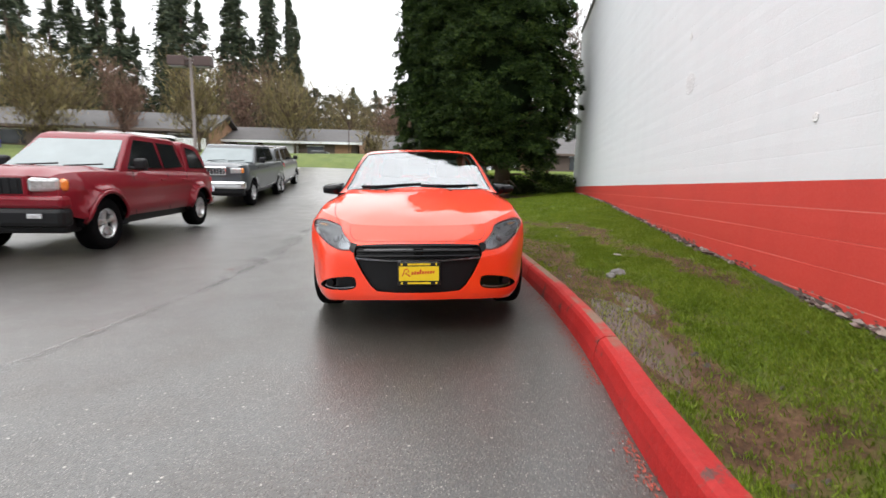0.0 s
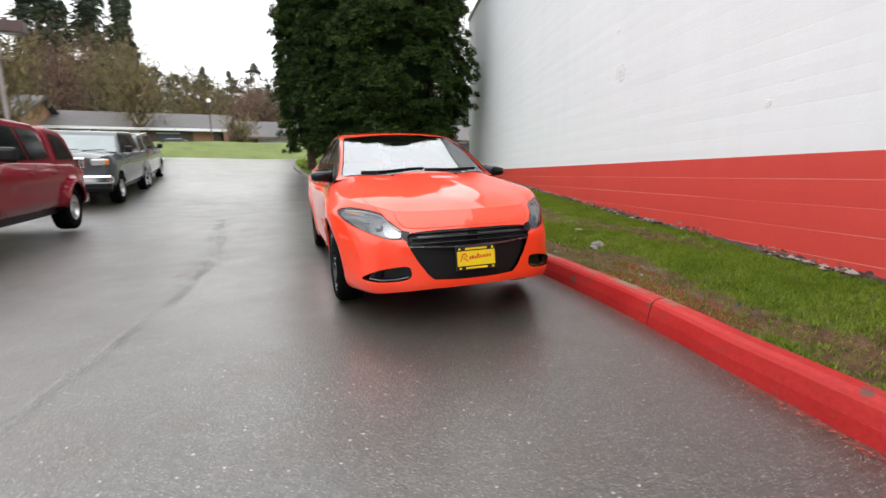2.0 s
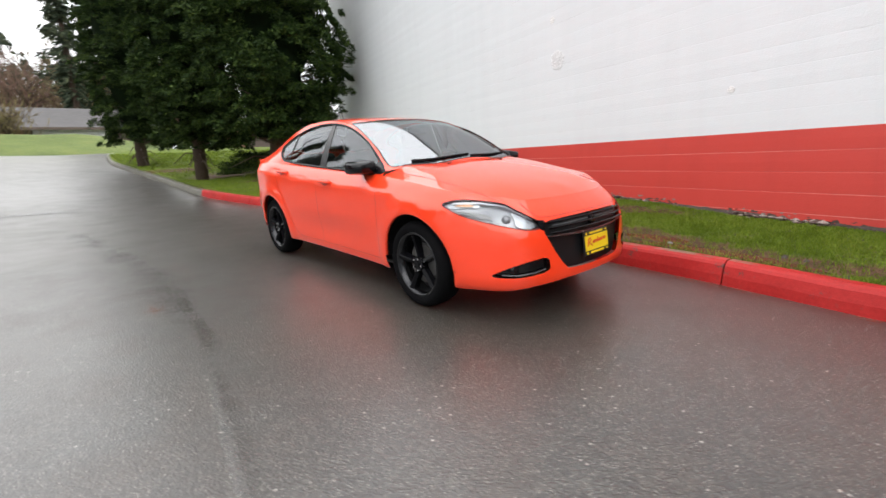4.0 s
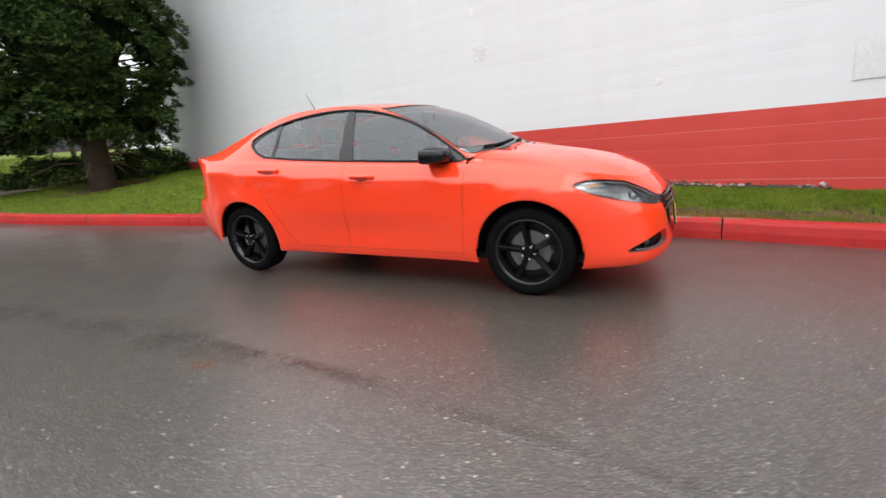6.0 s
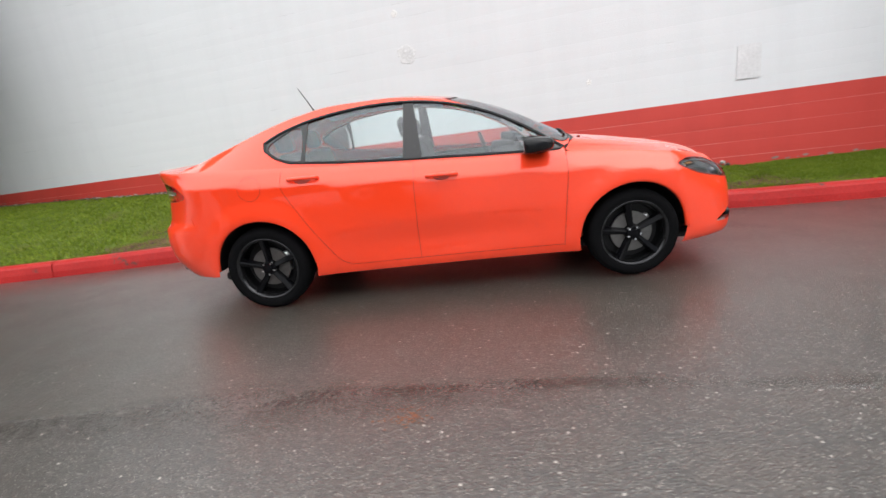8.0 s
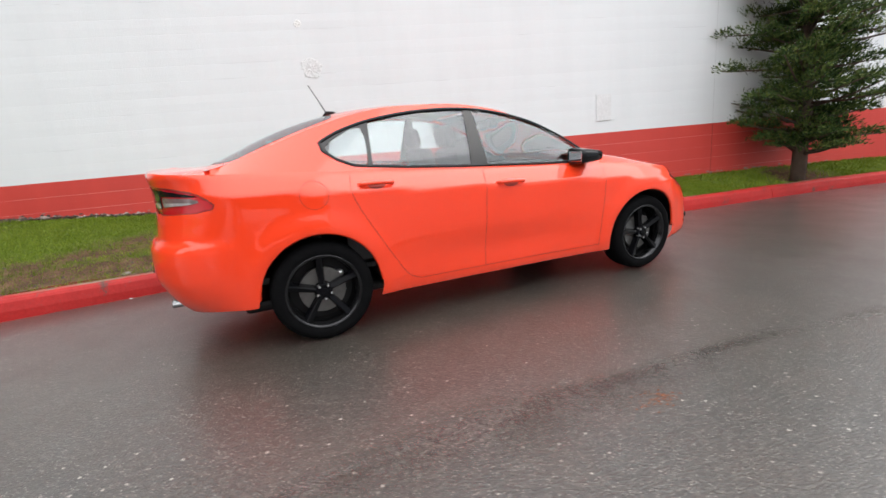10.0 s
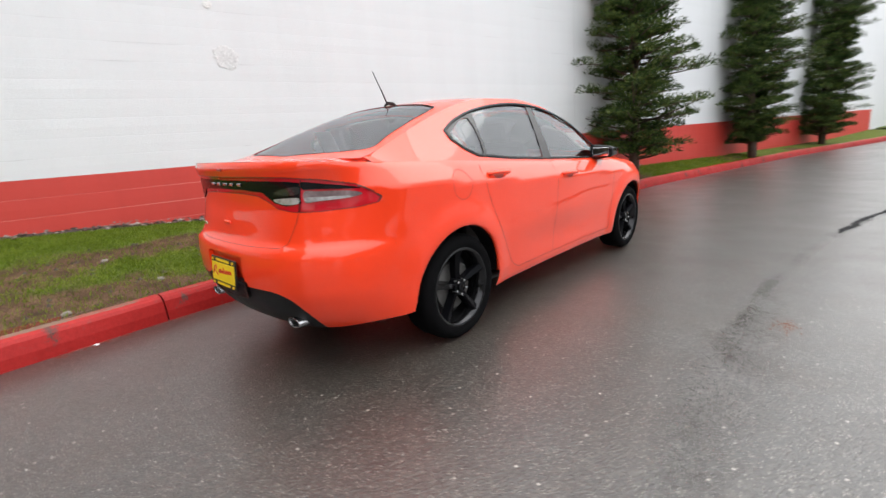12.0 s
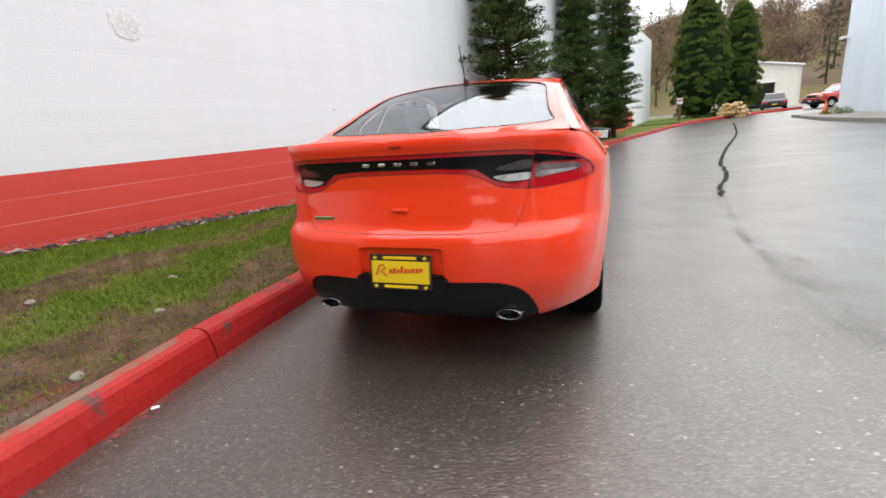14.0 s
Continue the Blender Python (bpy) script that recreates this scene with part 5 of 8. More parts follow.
for s in (1, -1):
    f = cab_side(s)
    ys = [-0.90 + 0.075 * i for i in range(38)]
    ring = [(y, rail_z(y)) for y in ys] + [(y, shoulder(y)) for y in ys[::-1]]
    panel("cabin_side", f, ring, ORANGE, sedan, holes=[daylight], step=0.03, flip=s < 0)
    panel("window_trim", f, daylight, TRIM_GREY, sedan, holes=[pane(-0.74, 0.10, 0.0, 0.03), pane(0.235, 0.945, -0.03, -0.03), soft([(0.975, 1.082), (1.06, 1.088), (1.14, 1.118), (1.215, 1.178), (1.17, 1.235), (0.975, 1.305)], 3)], step=0.03, off=-0.003, flip=s < 0)
    panel("front_window", f, pane(-0.74, 0.10, 0.0, 0.03), SIDE_GLASS, sedan, step=0.05, off=-0.008, flip=s < 0)
    panel("rear_side_window", f, pane(0.235, 0.945, -0.03, -0.03), SIDE_GLASS, sedan, step=0.05, off=-0.008, flip=s < 0)
    panel("quarter_window", f, soft([(0.975, 1.082), (1.06, 1.088), (1.14, 1.118), (1.215, 1.178), (1.17, 1.235), (0.975, 1.305)], 3), SIDE_GLASS, sedan, step=0.04, off=-0.008, flip=s < 0)
    ribbon("window_seal", f, daylight, 0.02, BLACK_GLOSS, sedan, closed=True, thick=0.006, flip=(s < 0))
    # mirror
    mirror = new("wing_mirror")
    mirror.parent = sedan
    mirror.matrix_basis = pose(s * 0.875, -0.635, 1.01, 0, 0, 0)
    bm = bmesh.new()
    bmesh.ops.create_cube(bm, size=1)
    bmesh.ops.subdivide_edges(bm, edges=bm.edges, cuts=3, use_grid_fill=True)
    for v in bm.verts:
        d = v.co * 2
        rr = (abs(d.x) ** 6 + abs(d.y) ** 6 + abs(d.z) ** 6) ** (1 / 6)
        v.co = d / rr / 2
        v.co.x *= 0.20
        v.co.z *= 0.118 * (1.0 - 0.18 * s * v.co.x / 0.1) * (1.0 - 0.5 * max(0.0, -v.co.y))
        v.co.y *= 0.34 if v.co.y < 0 else 0.07
    part("shell", bm, BLACK_GLOSS, mirror, "gloss black mirror shell", smooth=True)
    bm = box_bm((0.140, 0.006, 0.074), (s * 0.004, 0.034, 0.0), 0.002)
    part("mirror_glass", bm, plain("mirror_silver", (0.9, 0.9, 0.92), 0.02, 1.0, 0.01), mirror)
    v, fc = tube_data([(s * -0.10, -0.135, -0.040), (s * -0.07, -0.085, -0.038), (s * -0.02, -0.02, -0.03)], [0.032, 0.026, 0.030], 10)
    mesh_object("stalk", v, fc, BLACK_SATIN, mirror, smooth=True)

# trunk deck between glass and lip
deck_edge = []
for i in range(29):
    q = q_side(1.66) + (ROUND - q_side(1.66)) * i / 28
    deck_edge.append(skin(q, shoulder(float(np.interp(q, run_a, plan_y)))))
deck_ctrl = [tuple(p) for p in deck_edge] + [(-p.x, p.y, p.z) for p in deck_edge[:-1]] + [(x, 1.93 - 0.35 * x * x, 1.112) for x in (-0.5, -0.25, 0, 0.25, 0.5)] + [(x, 2.12, 1.105) for x in (-0.3, 0, 0.3)] + [(x, 2.28, 1.116) for x in (-0.2, 0.0, 0.2)]
deck_z = plate_spline(deck_ctrl)
deck_f = lambda x, y: Vector((x, y, deck_z(x, y)))
dxy = [(p.x, p.y) for p in deck_edge if p.y > 1.70]
front_deck = [(0.76, 1.71), (0.62, 1.79), (0.3, 1.89), (0.0, 1.91)]
front_deck = front_deck + [(-x, y) for x, y in front_deck[::-1][1:]]
panel("trunk_deck", deck_f, dxy + [(-x, y) for x, y in dxy[::-1][1:]] + front_deck[::-1], ORANGE, sedan, step=0.03)

# upright strip that closes the step between glass surround and deck
edge_rear = [(rail_x(1.70) + 0.004, 1.70), (rail_x(1.80), 1.80), (rail_x(1.86), 1.86), (0.6, 1.915), (0.5, 1.93), (0.25, 1.945), (0.0, 1.95)]
edge_rear = smooth_line(edge_rear, 5)
edge_rear = edge_rear + [(-x, y) for x, y in edge_rear[::-1][1:]]
vs, fs = [], []
for i, (x, y) in enumerate(edge_rear):
    vs += [(x, y - 0.004, cab_z(x, y) - 0.001), (x, y + 0.02, deck_z(x, y) - 0.025)]
    if i:
        fs.append((2 * i - 2, 2 * i - 1, 2 * i + 1, 2 * i))
mesh_object("deck_filler", vs, fs, ORANGE, sedan, smooth=True)

# antenna, wipers
v, f = tube_data([(0, 1.05, 1.438), (0, 1.09, 1.515), (0, 1.165, 1.65)], [0.006, 0.004, 0.003], 6)
mast = mesh_object("antenna", v, f, BLACK_SATIN, sedan, smooth=True)
v, f = tube_data([(0, 0.96, 1.430), (0, 1.0, 1.446), (0, 1.05, 1.450), (0, 1.08, 1.428)], [0.007, 0.014, 0.013, 0.006], 10)
mesh_object("antenna_foot", v, f, BLACK_SATIN, mast, smooth=True)
for a, b in (((-0.55, -0.945), (0.02, -0.985)), ((0.02, -1.01), (0.58, -0.925))):
    wiper = new("wiper")
    wiper.parent = sedan
    pts = [(a[0] + (b[0] - a[0]) * t, a[1] + (b[1] - a[1]) * t) for t in (0, 0.25, 0.5, 0.75, 1)]
    pts = [(x, -1.058 + 0.31 * x * x + lift, cab_z(x, -1.058 + 0.31 * x * x + lift) + 0.008) for x, lift in ((p[0], 0.012 + 0.008 * k) for k, p in enumerate(pts))]
    v, f = tube_data(pts, [0.010, 0.009, 0.008, 0.006, 0.005], 6)
    mesh_object("wiper_arm", v, f, BLACK_SATIN, wiper)
    v, f = tube_data([(x, y, z - 0.008) for x, y, z in pts[1:]], 0.006, 6)
    mesh_object("wiper_blade", v, f, RUBBER, wiper)
ribbon("cowl", hood_f, [(x, y - 0.0) for x, y in hood_rear], 0.035, BLACK_SATIN, sedan, off=0.002)

# cabin furniture
LINING = plain("pale_grey_headlining", (0.42, 0.42, 0.41), 0.9, 0, 0.08, 40)
panel("headlining", cab_f, [(-0.55, -0.05), (0.55, -0.05), (0.53, 0.5), (0.5, 1.05), (-0.5, 1.05), (-0.53, 0.5)], LINING, sedan, step=0.08, off=-0.035, label="pale grey roof lining")
part("floor_pan", box_bm((1.3, 3.75, 0.08), (0, -0.05, 0.225), 0.03), BLACK_SATIN, sedan)
part("floor_pan", box_bm((1.50, 1.85, 0.06), (0, 0.0, 0.240), 0.025), BLACK_SATIN, sedan)
part("cabin_floor", box_bm((1.40, 2.5, 0.04), (0, 0.45, 0.40), 0.01), CABIN, sedan)
part("dashboard", box_bm((1.44, 0.42, 0.16), (0, -0.66, 0.885), 0.06), CABIN_GREY, sedan, "dark grey dashboard")
part("dash_hood", box_bm((0.34, 0.2, 0.07), (0.36, -0.57, 0.975), 0.03), CABIN_GREY, sedan)
part("parcel_shelf", box_bm((1.22, 0.55, 0.03), (0, 1.60, 1.055), 0.01), CABIN_GREY, sedan)
part("rear_bulkhead", box_bm((1.3, 0.06, 0.6), (0, 1.36, 0.76), 0.02, (-14, 0, 0)), CABIN, sedan)
part("centre_console", box_bm((0.2, 0.9, 0.22), (0, -0.1, 0.55), 0.04), CABIN_GREY, sedan)
for s in (1, -1):
    part("door_lining", box_bm((0.04, 2.1, 0.5), (s * 0.735, 0.1, 0.70), 0.015), CABIN, sedan)


def car_seat(x, y, rear=False):
    seat = new("rear_seat" if rear else "front_seat")
    seat.parent = sedan
    seat.matrix_basis = pose(x, y, 0.42)
    part("cushion", box_bm((0.5, 0.52, 0.16), (0, -0.18, 0.10), 0.05, (-6, 0, 0)), CABIN, seat, smooth=False)
    part("backrest", box_bm((0.47, 0.14, 0.60), (0, 0.14, 0.42), 0.055, (-16, 0, 0)), CABIN, seat)
    part("headrest", box_bm((0.25, 0.09, 0.17), (0, 0.26, 0.80), 0.04, (-12, 0, 0)), CABIN, seat)
    return seat


car_seat(-0.36, -0.02), car_seat(0.36, -0.02)
car_seat(-0.36, 0.98, True), car_seat(0.36, 0.98, True)
v, f = tube_data([(0.36 + 0.18 * math.cos(2 * math.pi * k / 24), -0.42 + 0.06 * math.sin(2 * math.pi * k / 24), 0.93 + 0.17 * math.sin(2 * math.pi * k / 24)) for k in range(25)], 0.014, 8)
mesh_object("steering_wheel", v, f, CABIN_GREY, sedan, smooth=True)
part("steering_hub", box_bm((0.15, 0.05, 0.1), (0.36, -0.43, 0.92), 0.02, (-18, 0, 0)), CABIN_GREY, sedan)
part("inside_mirror", box_bm((0.22, 0.03, 0.06), (0, -0.33, 1.30), 0.012), BLACK_SATIN, sedan)
part("sticker", box_bm((0.14, 0.004, 0.16), (0.2, 1.45, 1.20), 0, (-30, 0, 12)), PLATE_WHITE, sedan, "white paper seen through the rear window")

# wheels
for y, trn in ((-1.352, 10), (1.352, 2)):
    for s in (1, -1):
        wh = make_wheel("wheel", sedan, (s * 0.775, y, 0.318), s, r=0.318, rim=0.236, half=0.108, turn=trn, width=(0.021, 0.030), edge=RIM_DARK)
        part("brake_caliper", box_bm((0.06, 0.07, 0.15), (-0.02, 0.115, 0.02), 0.015), SILVER, wh)

# ---- plants ----
def leaf_mesh(name, centres, ways, length, width, material, parent, rng, droop=0.25, jitter=0.6):
    """Many small bent leaves or sprays at the given centres, as one mesh."""
    c = np.array(centres, float)
    n = len(c)
    w = np.array(ways, float) + rng.normal(0, jitter, (n, 3))
    w[:, 2] -= droop
    w /= np.linalg.norm(w, axis=1)[:, None] + 1e-9
    r = rng.normal(0, 1, (n, 3))
    s = np.cross(w, r)
    s /= np.linalg.norm(s, axis=1)[:, None] + 1e-9
    up = np.cross(s, w)
    ln = length * rng.uniform(0.6, 1.3, n)[:, None]
    wd = width * rng.uniform(0.6, 1.3, n)[:, None]
    a = c - w * ln * 0.5
    b = c + s * wd * 0.5 + up * ln * 0.06
    d = c + w * ln * 0.5 - up * ln * 0.05
    e = c - s * wd * 0.5 + up * ln * 0.06
    verts = np.stack([a, b, d, e], 1).reshape(-1, 3)
    idx = np.arange(n)[:, None] * 4
    faces = np.concatenate([idx + np.array([0, 1, 2]), idx + np.array([0, 2, 3])], 0)
    me = bpy.data.meshes.new(name)
    me.vertices.add(len(verts))
    me.vertices.foreach_set("co", verts.ravel())
    me.loops.add(len(faces) * 3)
    me.loops.foreach_set("vertex_index", faces.ravel().astype(np.int32))
    me.polygons.add(len(faces))
    me.polygons.foreach_set("loop_start", np.arange(0, len(faces) * 3, 3, dtype=np.int32))
    me.update(calc_edges=True)
    me.materials.append(material)
    ob = new(name, me)
    ob.parent = parent
    tagged(ob, kind="stuff")
    return ob


def limbs(parent, name, paths, material, n=6):
    vs, fs = [], []
    for pts, rad in paths:
        v, f = tube_data(pts, rad, n)
        o = len(vs)
        vs += v
        fs += [tuple(i + o for i in face) for face in f]
    ob = mesh_object(name, vs, fs, material, parent, smooth=True)
    return tagged(ob, kind="stuff") if len(paths) > 12 else ob


def column_conifer(at, height, radius, seed, leaves, material, label, category="tree", bare=0.8, leaf=(0.15, 0.05), group="", taper=0.75, lumps=0.22, clump=0.34, name="cedar_tree", core=0.72):
    """A dense conifer: trunk, limbs and a crown of leaf clumps on an uneven column."""
    rng = np.random.default_rng(seed)
    tree = empty(name, at, label, category, group)
    limbs(tree, "trunk", [([(0, 0, -0.3), (0.03, 0.02, height * 0.25), (0.0, -0.04, height * 0.6), (0.02, 0.0, height * 0.95)], [radius * 0.09 + 0.05, radius * 0.08 + 0.03, radius * 0.05, 0.02])], BARK, 10)
    k = 90
    count = int(leaves / k)
    cs, ws = [], []
    paths = []
    for i in range(count):
        t = rng.uniform(0, 1) ** 0.95
        z = bare + (height - bare) * t
        ang = rng.uniform(0, 2 * math.pi)
        prof = min(1.0, 0.6 + 2.2 * t) * (1 - t ** 2.2) ** taper
        lump = 1 + lumps * noise.noise((math.cos(ang) * 2.2 + seed, math.sin(ang) * 2.2, z * 1.1)) + 0.8 * lumps * noise.noise((math.cos(ang) * 5 + seed, math.sin(ang) * 5, z * 2.6))
        rr = radius * prof * lump * (rng.uniform(0.80, 1.04) if rng.uniform() < 0.8 else rng.uniform(0.4, 0.8))
        c = np.array([rr * math.cos(ang), rr * math.sin(ang), z])
        out = np.array([math.cos(ang), math.sin(ang), 0.0])
        side = np.array([-math.sin(ang), math.cos(ang), 0.0])
        up = np.array([0, 0, 1.0])
        # one bough: a rounded fan whose sprays sit on its upper and outer shell
        sz = clump * rng.uniform(0.7, 1.3)
        p = rng.normal(0, 1, (k, 3))
        p[:, 0] = np.abs(p[:, 0])
        p[:, 2] = np.abs(p[:, 2]) * 1.1 - 0.35
        p /= np.linalg.norm(p, axis=1)[:, None]
        p *= sz * rng.uniform(0.72, 1.08, (k, 1))
        q = p[:, :1] * out + p[:, 1:2] * side * 1.15 + (p[:, 2:] * 0.75 - 0.25 * p[:, :1]) * up
        cs.append(c + q)
        ws.append(q / sz + out * 0.35)
        if i % 5 == 0:
            paths.append(([(0, 0, z - 0.35 * rr), tuple(c * 0.55 - np.array([0, 0, 0.15 * rr]) + np.array([0, 0, z * 0.45])), tuple(c)], [0.05, 0.03, 0.012]))
    limbs(tree, "branchwork", paths, BARK, 5)
    vs, fs = [], []
    for j in range(34):
        t = j / 33
        z = bare + 0.25 + (height - bare - 0.4) * t
        prof = min(1.0, 0.45 + 2.2 * t) * max(0.02, 1 - t ** 2.2) ** taper
        for k in range(24):
            ang = 2 * math.pi * k / 24
            rr = radius * prof * core * (1 + 1.2 * lumps * noise.noise((math.cos(ang) * 2.2 + seed, math.sin(ang) * 2.2, z * 1.1)))
            vs.append((rr * math.cos(ang), rr * math.sin(ang), z + 0.12 * noise.noise((ang * 2, z * 3, seed))))
        if j:
            fs += [((j - 1) * 24 + k, (j - 1) * 24 + (k + 1) % 24, j * 24 + (k + 1) % 24, j * 24 + k) for k in range(24)]
    fs.append(tuple(reversed(range(24))))
    # added core; the crown's inner shade is put into its dark colour
    mesh_object("crown_shade_core", vs, fs, CROWN_SHADE, tree, smooth=True)
    leaf_mesh("crown", np.concatenate(cs), np.concatenate(ws), leaf[0], leaf[1], material, tree, rng)
    return tree


def cedar(at, height, radius, seed, boughs, label, bare=0.9, spread=1.0):
    """A cedar: trunk, separate heavy boughs of foliage, and a near-black core that paints shade in the hollows between
    them.
    """
    rng = np.random.default_rng(seed)
    tree = empty("cedar_tree", at, label, "tree", "cedars on the lawn")
    stem = radius * 0.09 + 0.06
    limbs(tree, "trunk", [([(0, 0, -0.3), (0.04, 0.02, height * 0.22), (0.0, -0.05, height * 0.6), (0.02, 0.0, height * 0.95)], [stem * 1.3, stem, radius * 0.05, 0.02])], BARK, 10)
    cs, ws, paths = [], [], []
    k = 72
    for i in range(boughs):
        t = (i + rng.uniform(0, 1)) / boughs
        z = bare + 0.25 + (height - bare - 0.3) * t
        ang = i * 2.39996 + rng.uniform(-0.5, 0.5)
        prof = min(1.0, 0.62 + 2.0 * t) * (1 - t ** 2.2) ** 0.75
        out = np.array([math.cos(ang), math.sin(ang), 0.0])
        side = np.array([-math.sin(ang), math.cos(ang), 0.0])
        up = np.array([0.0, 0.0, 1.0])
        size = spread * rng.uniform(0.45, 0.85)
        rr = max(0.1, radius * prof * rng.uniform(0.78, 1.06) - 0.35 * size)
        heart = rr * out + z * up
        for q in range(9):
            p = rng.normal(0, 0.5, 3)
            lobe = heart + size * (abs(p[0]) * 0.9 * out + p[1] * 0.95 * side + (p[2] * 0.5 - 0.28 * abs(p[0])) * up)
            fan = size * rng.uniform(0.28, 0.46)
            d = rng.normal(0, 1, (k, 3))
            d[:, 0] = np.abs(d[:, 0])
            d[:, 2] = np.abs(d[:, 2]) * 1.1 - 0.3
            d /= np.linalg.norm(d, axis=1)[:, None]
            d *= fan * rng.uniform(0.65, 1.08, (k, 1))
            v = d[:, :1] * out + d[:, 1:2] * side * 1.15 + (d[:, 2:] * 0.8 - 0.2 * d[:, :1]) * up
            cs.append(lobe + v)
            ws.append(v / fan + out * 0.35)
        if i % 2 == 0:
            paths.append(([(0, 0, z - 0.3 * rr), tuple(heart * np.array([0.55, 0.55, 1.0]) - np.array([0, 0, 0.12 * rr])), tuple(heart)], [0.05, 0.032, 0.014]))
    for i in range(9):
        ang, z = rng.uniform(0, 2 * math.pi), bare * rng.uniform(0.45, 1.0)
        ln = radius * rng.uniform(0.45, 0.8)
        paths.append(([(0, 0, z), (ln * 0.5 * math.cos(ang), ln * 0.5 * math.sin(ang), z + 0.05), (ln * math.cos(ang), ln * math.sin(ang), z - 0.3)], [0.03, 0.018, 0.006]))
    limbs(tree, "branchwork", paths, BARK, 5)
    vs, fs = [], []
    for j in range(30):
        t = j / 29
        z = bare + 0.35 + (height - bare - 0.6) * t
        prof = min(1.0, 0.4 + 2.0 * t) * max(0.02, 1 - t ** 2.2) ** 0.75
        for q in range(20):
            ang = 2 * math.pi * q / 20
            rr = radius * prof * 0.70 * (1 + 0.35 * noise.noise((math.cos(ang) * 2 + seed, math.sin(ang) * 2, z)))
            vs.append((rr * math.cos(ang), rr * math.sin(ang), z))
        if j:
            fs += [((j - 1) * 20 + q, (j - 1) * 20 + (q + 1) % 20, j * 20 + (q + 1) % 20, j * 20 + q) for q in range(20)]
    fs.append(tuple(reversed(range(20))))
    # added dark core, coloured as the shade behind the boughs
    mesh_object("crown_shade_core", vs, fs, CROWN_SHADE, tree, smooth=True)
    leaf_mesh("crown", np.concatenate(cs), np.concatenate(ws), 0.15, 0.036, CEDAR, tree, rng)
    return tree


def tiered_pine(at, height, radius, seed, pads, label, stems=1):
    """A gnarled pine: limbs that carry flat pads of fine needles, with open gaps between them."""
    rng = np.random.default_rng(seed)
    tree = empty("pine_tree", at, label, "tree", "pines along the wall")
    cs, ws, paths, trunks = [], [], [], []
    k = 78
    up = np.array([0.0, 0.0, 1.0])
    for st in range(stems):
        lean = (rng.uniform(-0.04, 0.04), rng.uniform(-0.06, 0.06))
        h = height * (1.0 if st == 0 else rng.uniform(0.55, 0.8))
        oy = 0.0 if st == 0 else rng.choice([-1, 1]) * rng.uniform(0.35, 0.6)
        tr = [(lean[0] * z, lean[1] * z + oy * min(1, max(0.0, z)) + 0.08 * math.sin(z * 1.5 + seed + st), z) for z in np.linspace(-0.3, h, 9)]
        trunks.append((tr, list(np.linspace(0.12, 0.02, 9))))
        count = pads if st == 0 else int(pads * 0.55)
        for i in range(count):
            t = (i + rng.uniform(0, 1)) / count
            z = 0.42 + (h - 0.5) * t
            base = np.array([np.interp(z, [p[2] for p in tr], [p[q] for p in tr]) for q in (0, 1)] + [z])
            ang = i * 2.39996 + rng.uniform(-0.7, 0.7)
            out = np.array([math.cos(ang), math.sin(ang), 0.0])
            side = np.array([-math.sin(ang), math.cos(ang), 0.0])
            swell = 0.82 + 0.55 * noise.noise((z * 0.9, seed * 3.1 + st, 0.5))
            ln = radius * swell * min(1.0, 0.72 + 1.6 * t) * (1 - t ** 1.8) ** 0.55 * rng.uniform(0.4, 1.2) * (0.75 if st else 1.0) + 0.08
            tip = base + out * ln + up * ln * rng.uniform(-0.12, 0.28)
            mid = (base + tip) / 2 - up * 0.08 * ln
            paths.append(([tuple(base - up * 0.1), tuple(mid), tuple(tip)], [0.028, 0.018, 0.007]))
            for u in np.linspace(0.4, 1.0, 5):
                c = base * (1 - u) ** 2 + 2 * mid * u * (1 - u) + tip * u * u + side * rng.normal(0, 0.12) * ln + up * 0.05
                size = rng.uniform(0.14, 0.28)
                d = rng.normal(0, 1, (k, 3))
                d /= np.linalg.norm(d, axis=1)[:, None]
                d *= size * rng.uniform(0.5, 1.05, (k, 1))
                v = d[:, :1] * out + d[:, 1:2] * side + (np.abs(d[:, 2:]) * 0.75 - 0.06) * up
                cs.append(c + v)
                ws.append(v / size + out * 0.3 + up * 0.5)
    limbs(tree, "trunk", trunks, BARK, 9)
    limbs(tree, "branchwork", paths, BARK, 5)
    leaf_mesh("crown", np.concatenate(cs), np.concatenate(ws), 0.085, 0.020, PINE, tree, rng, droop=0.0, jitter=0.4)
    return tree


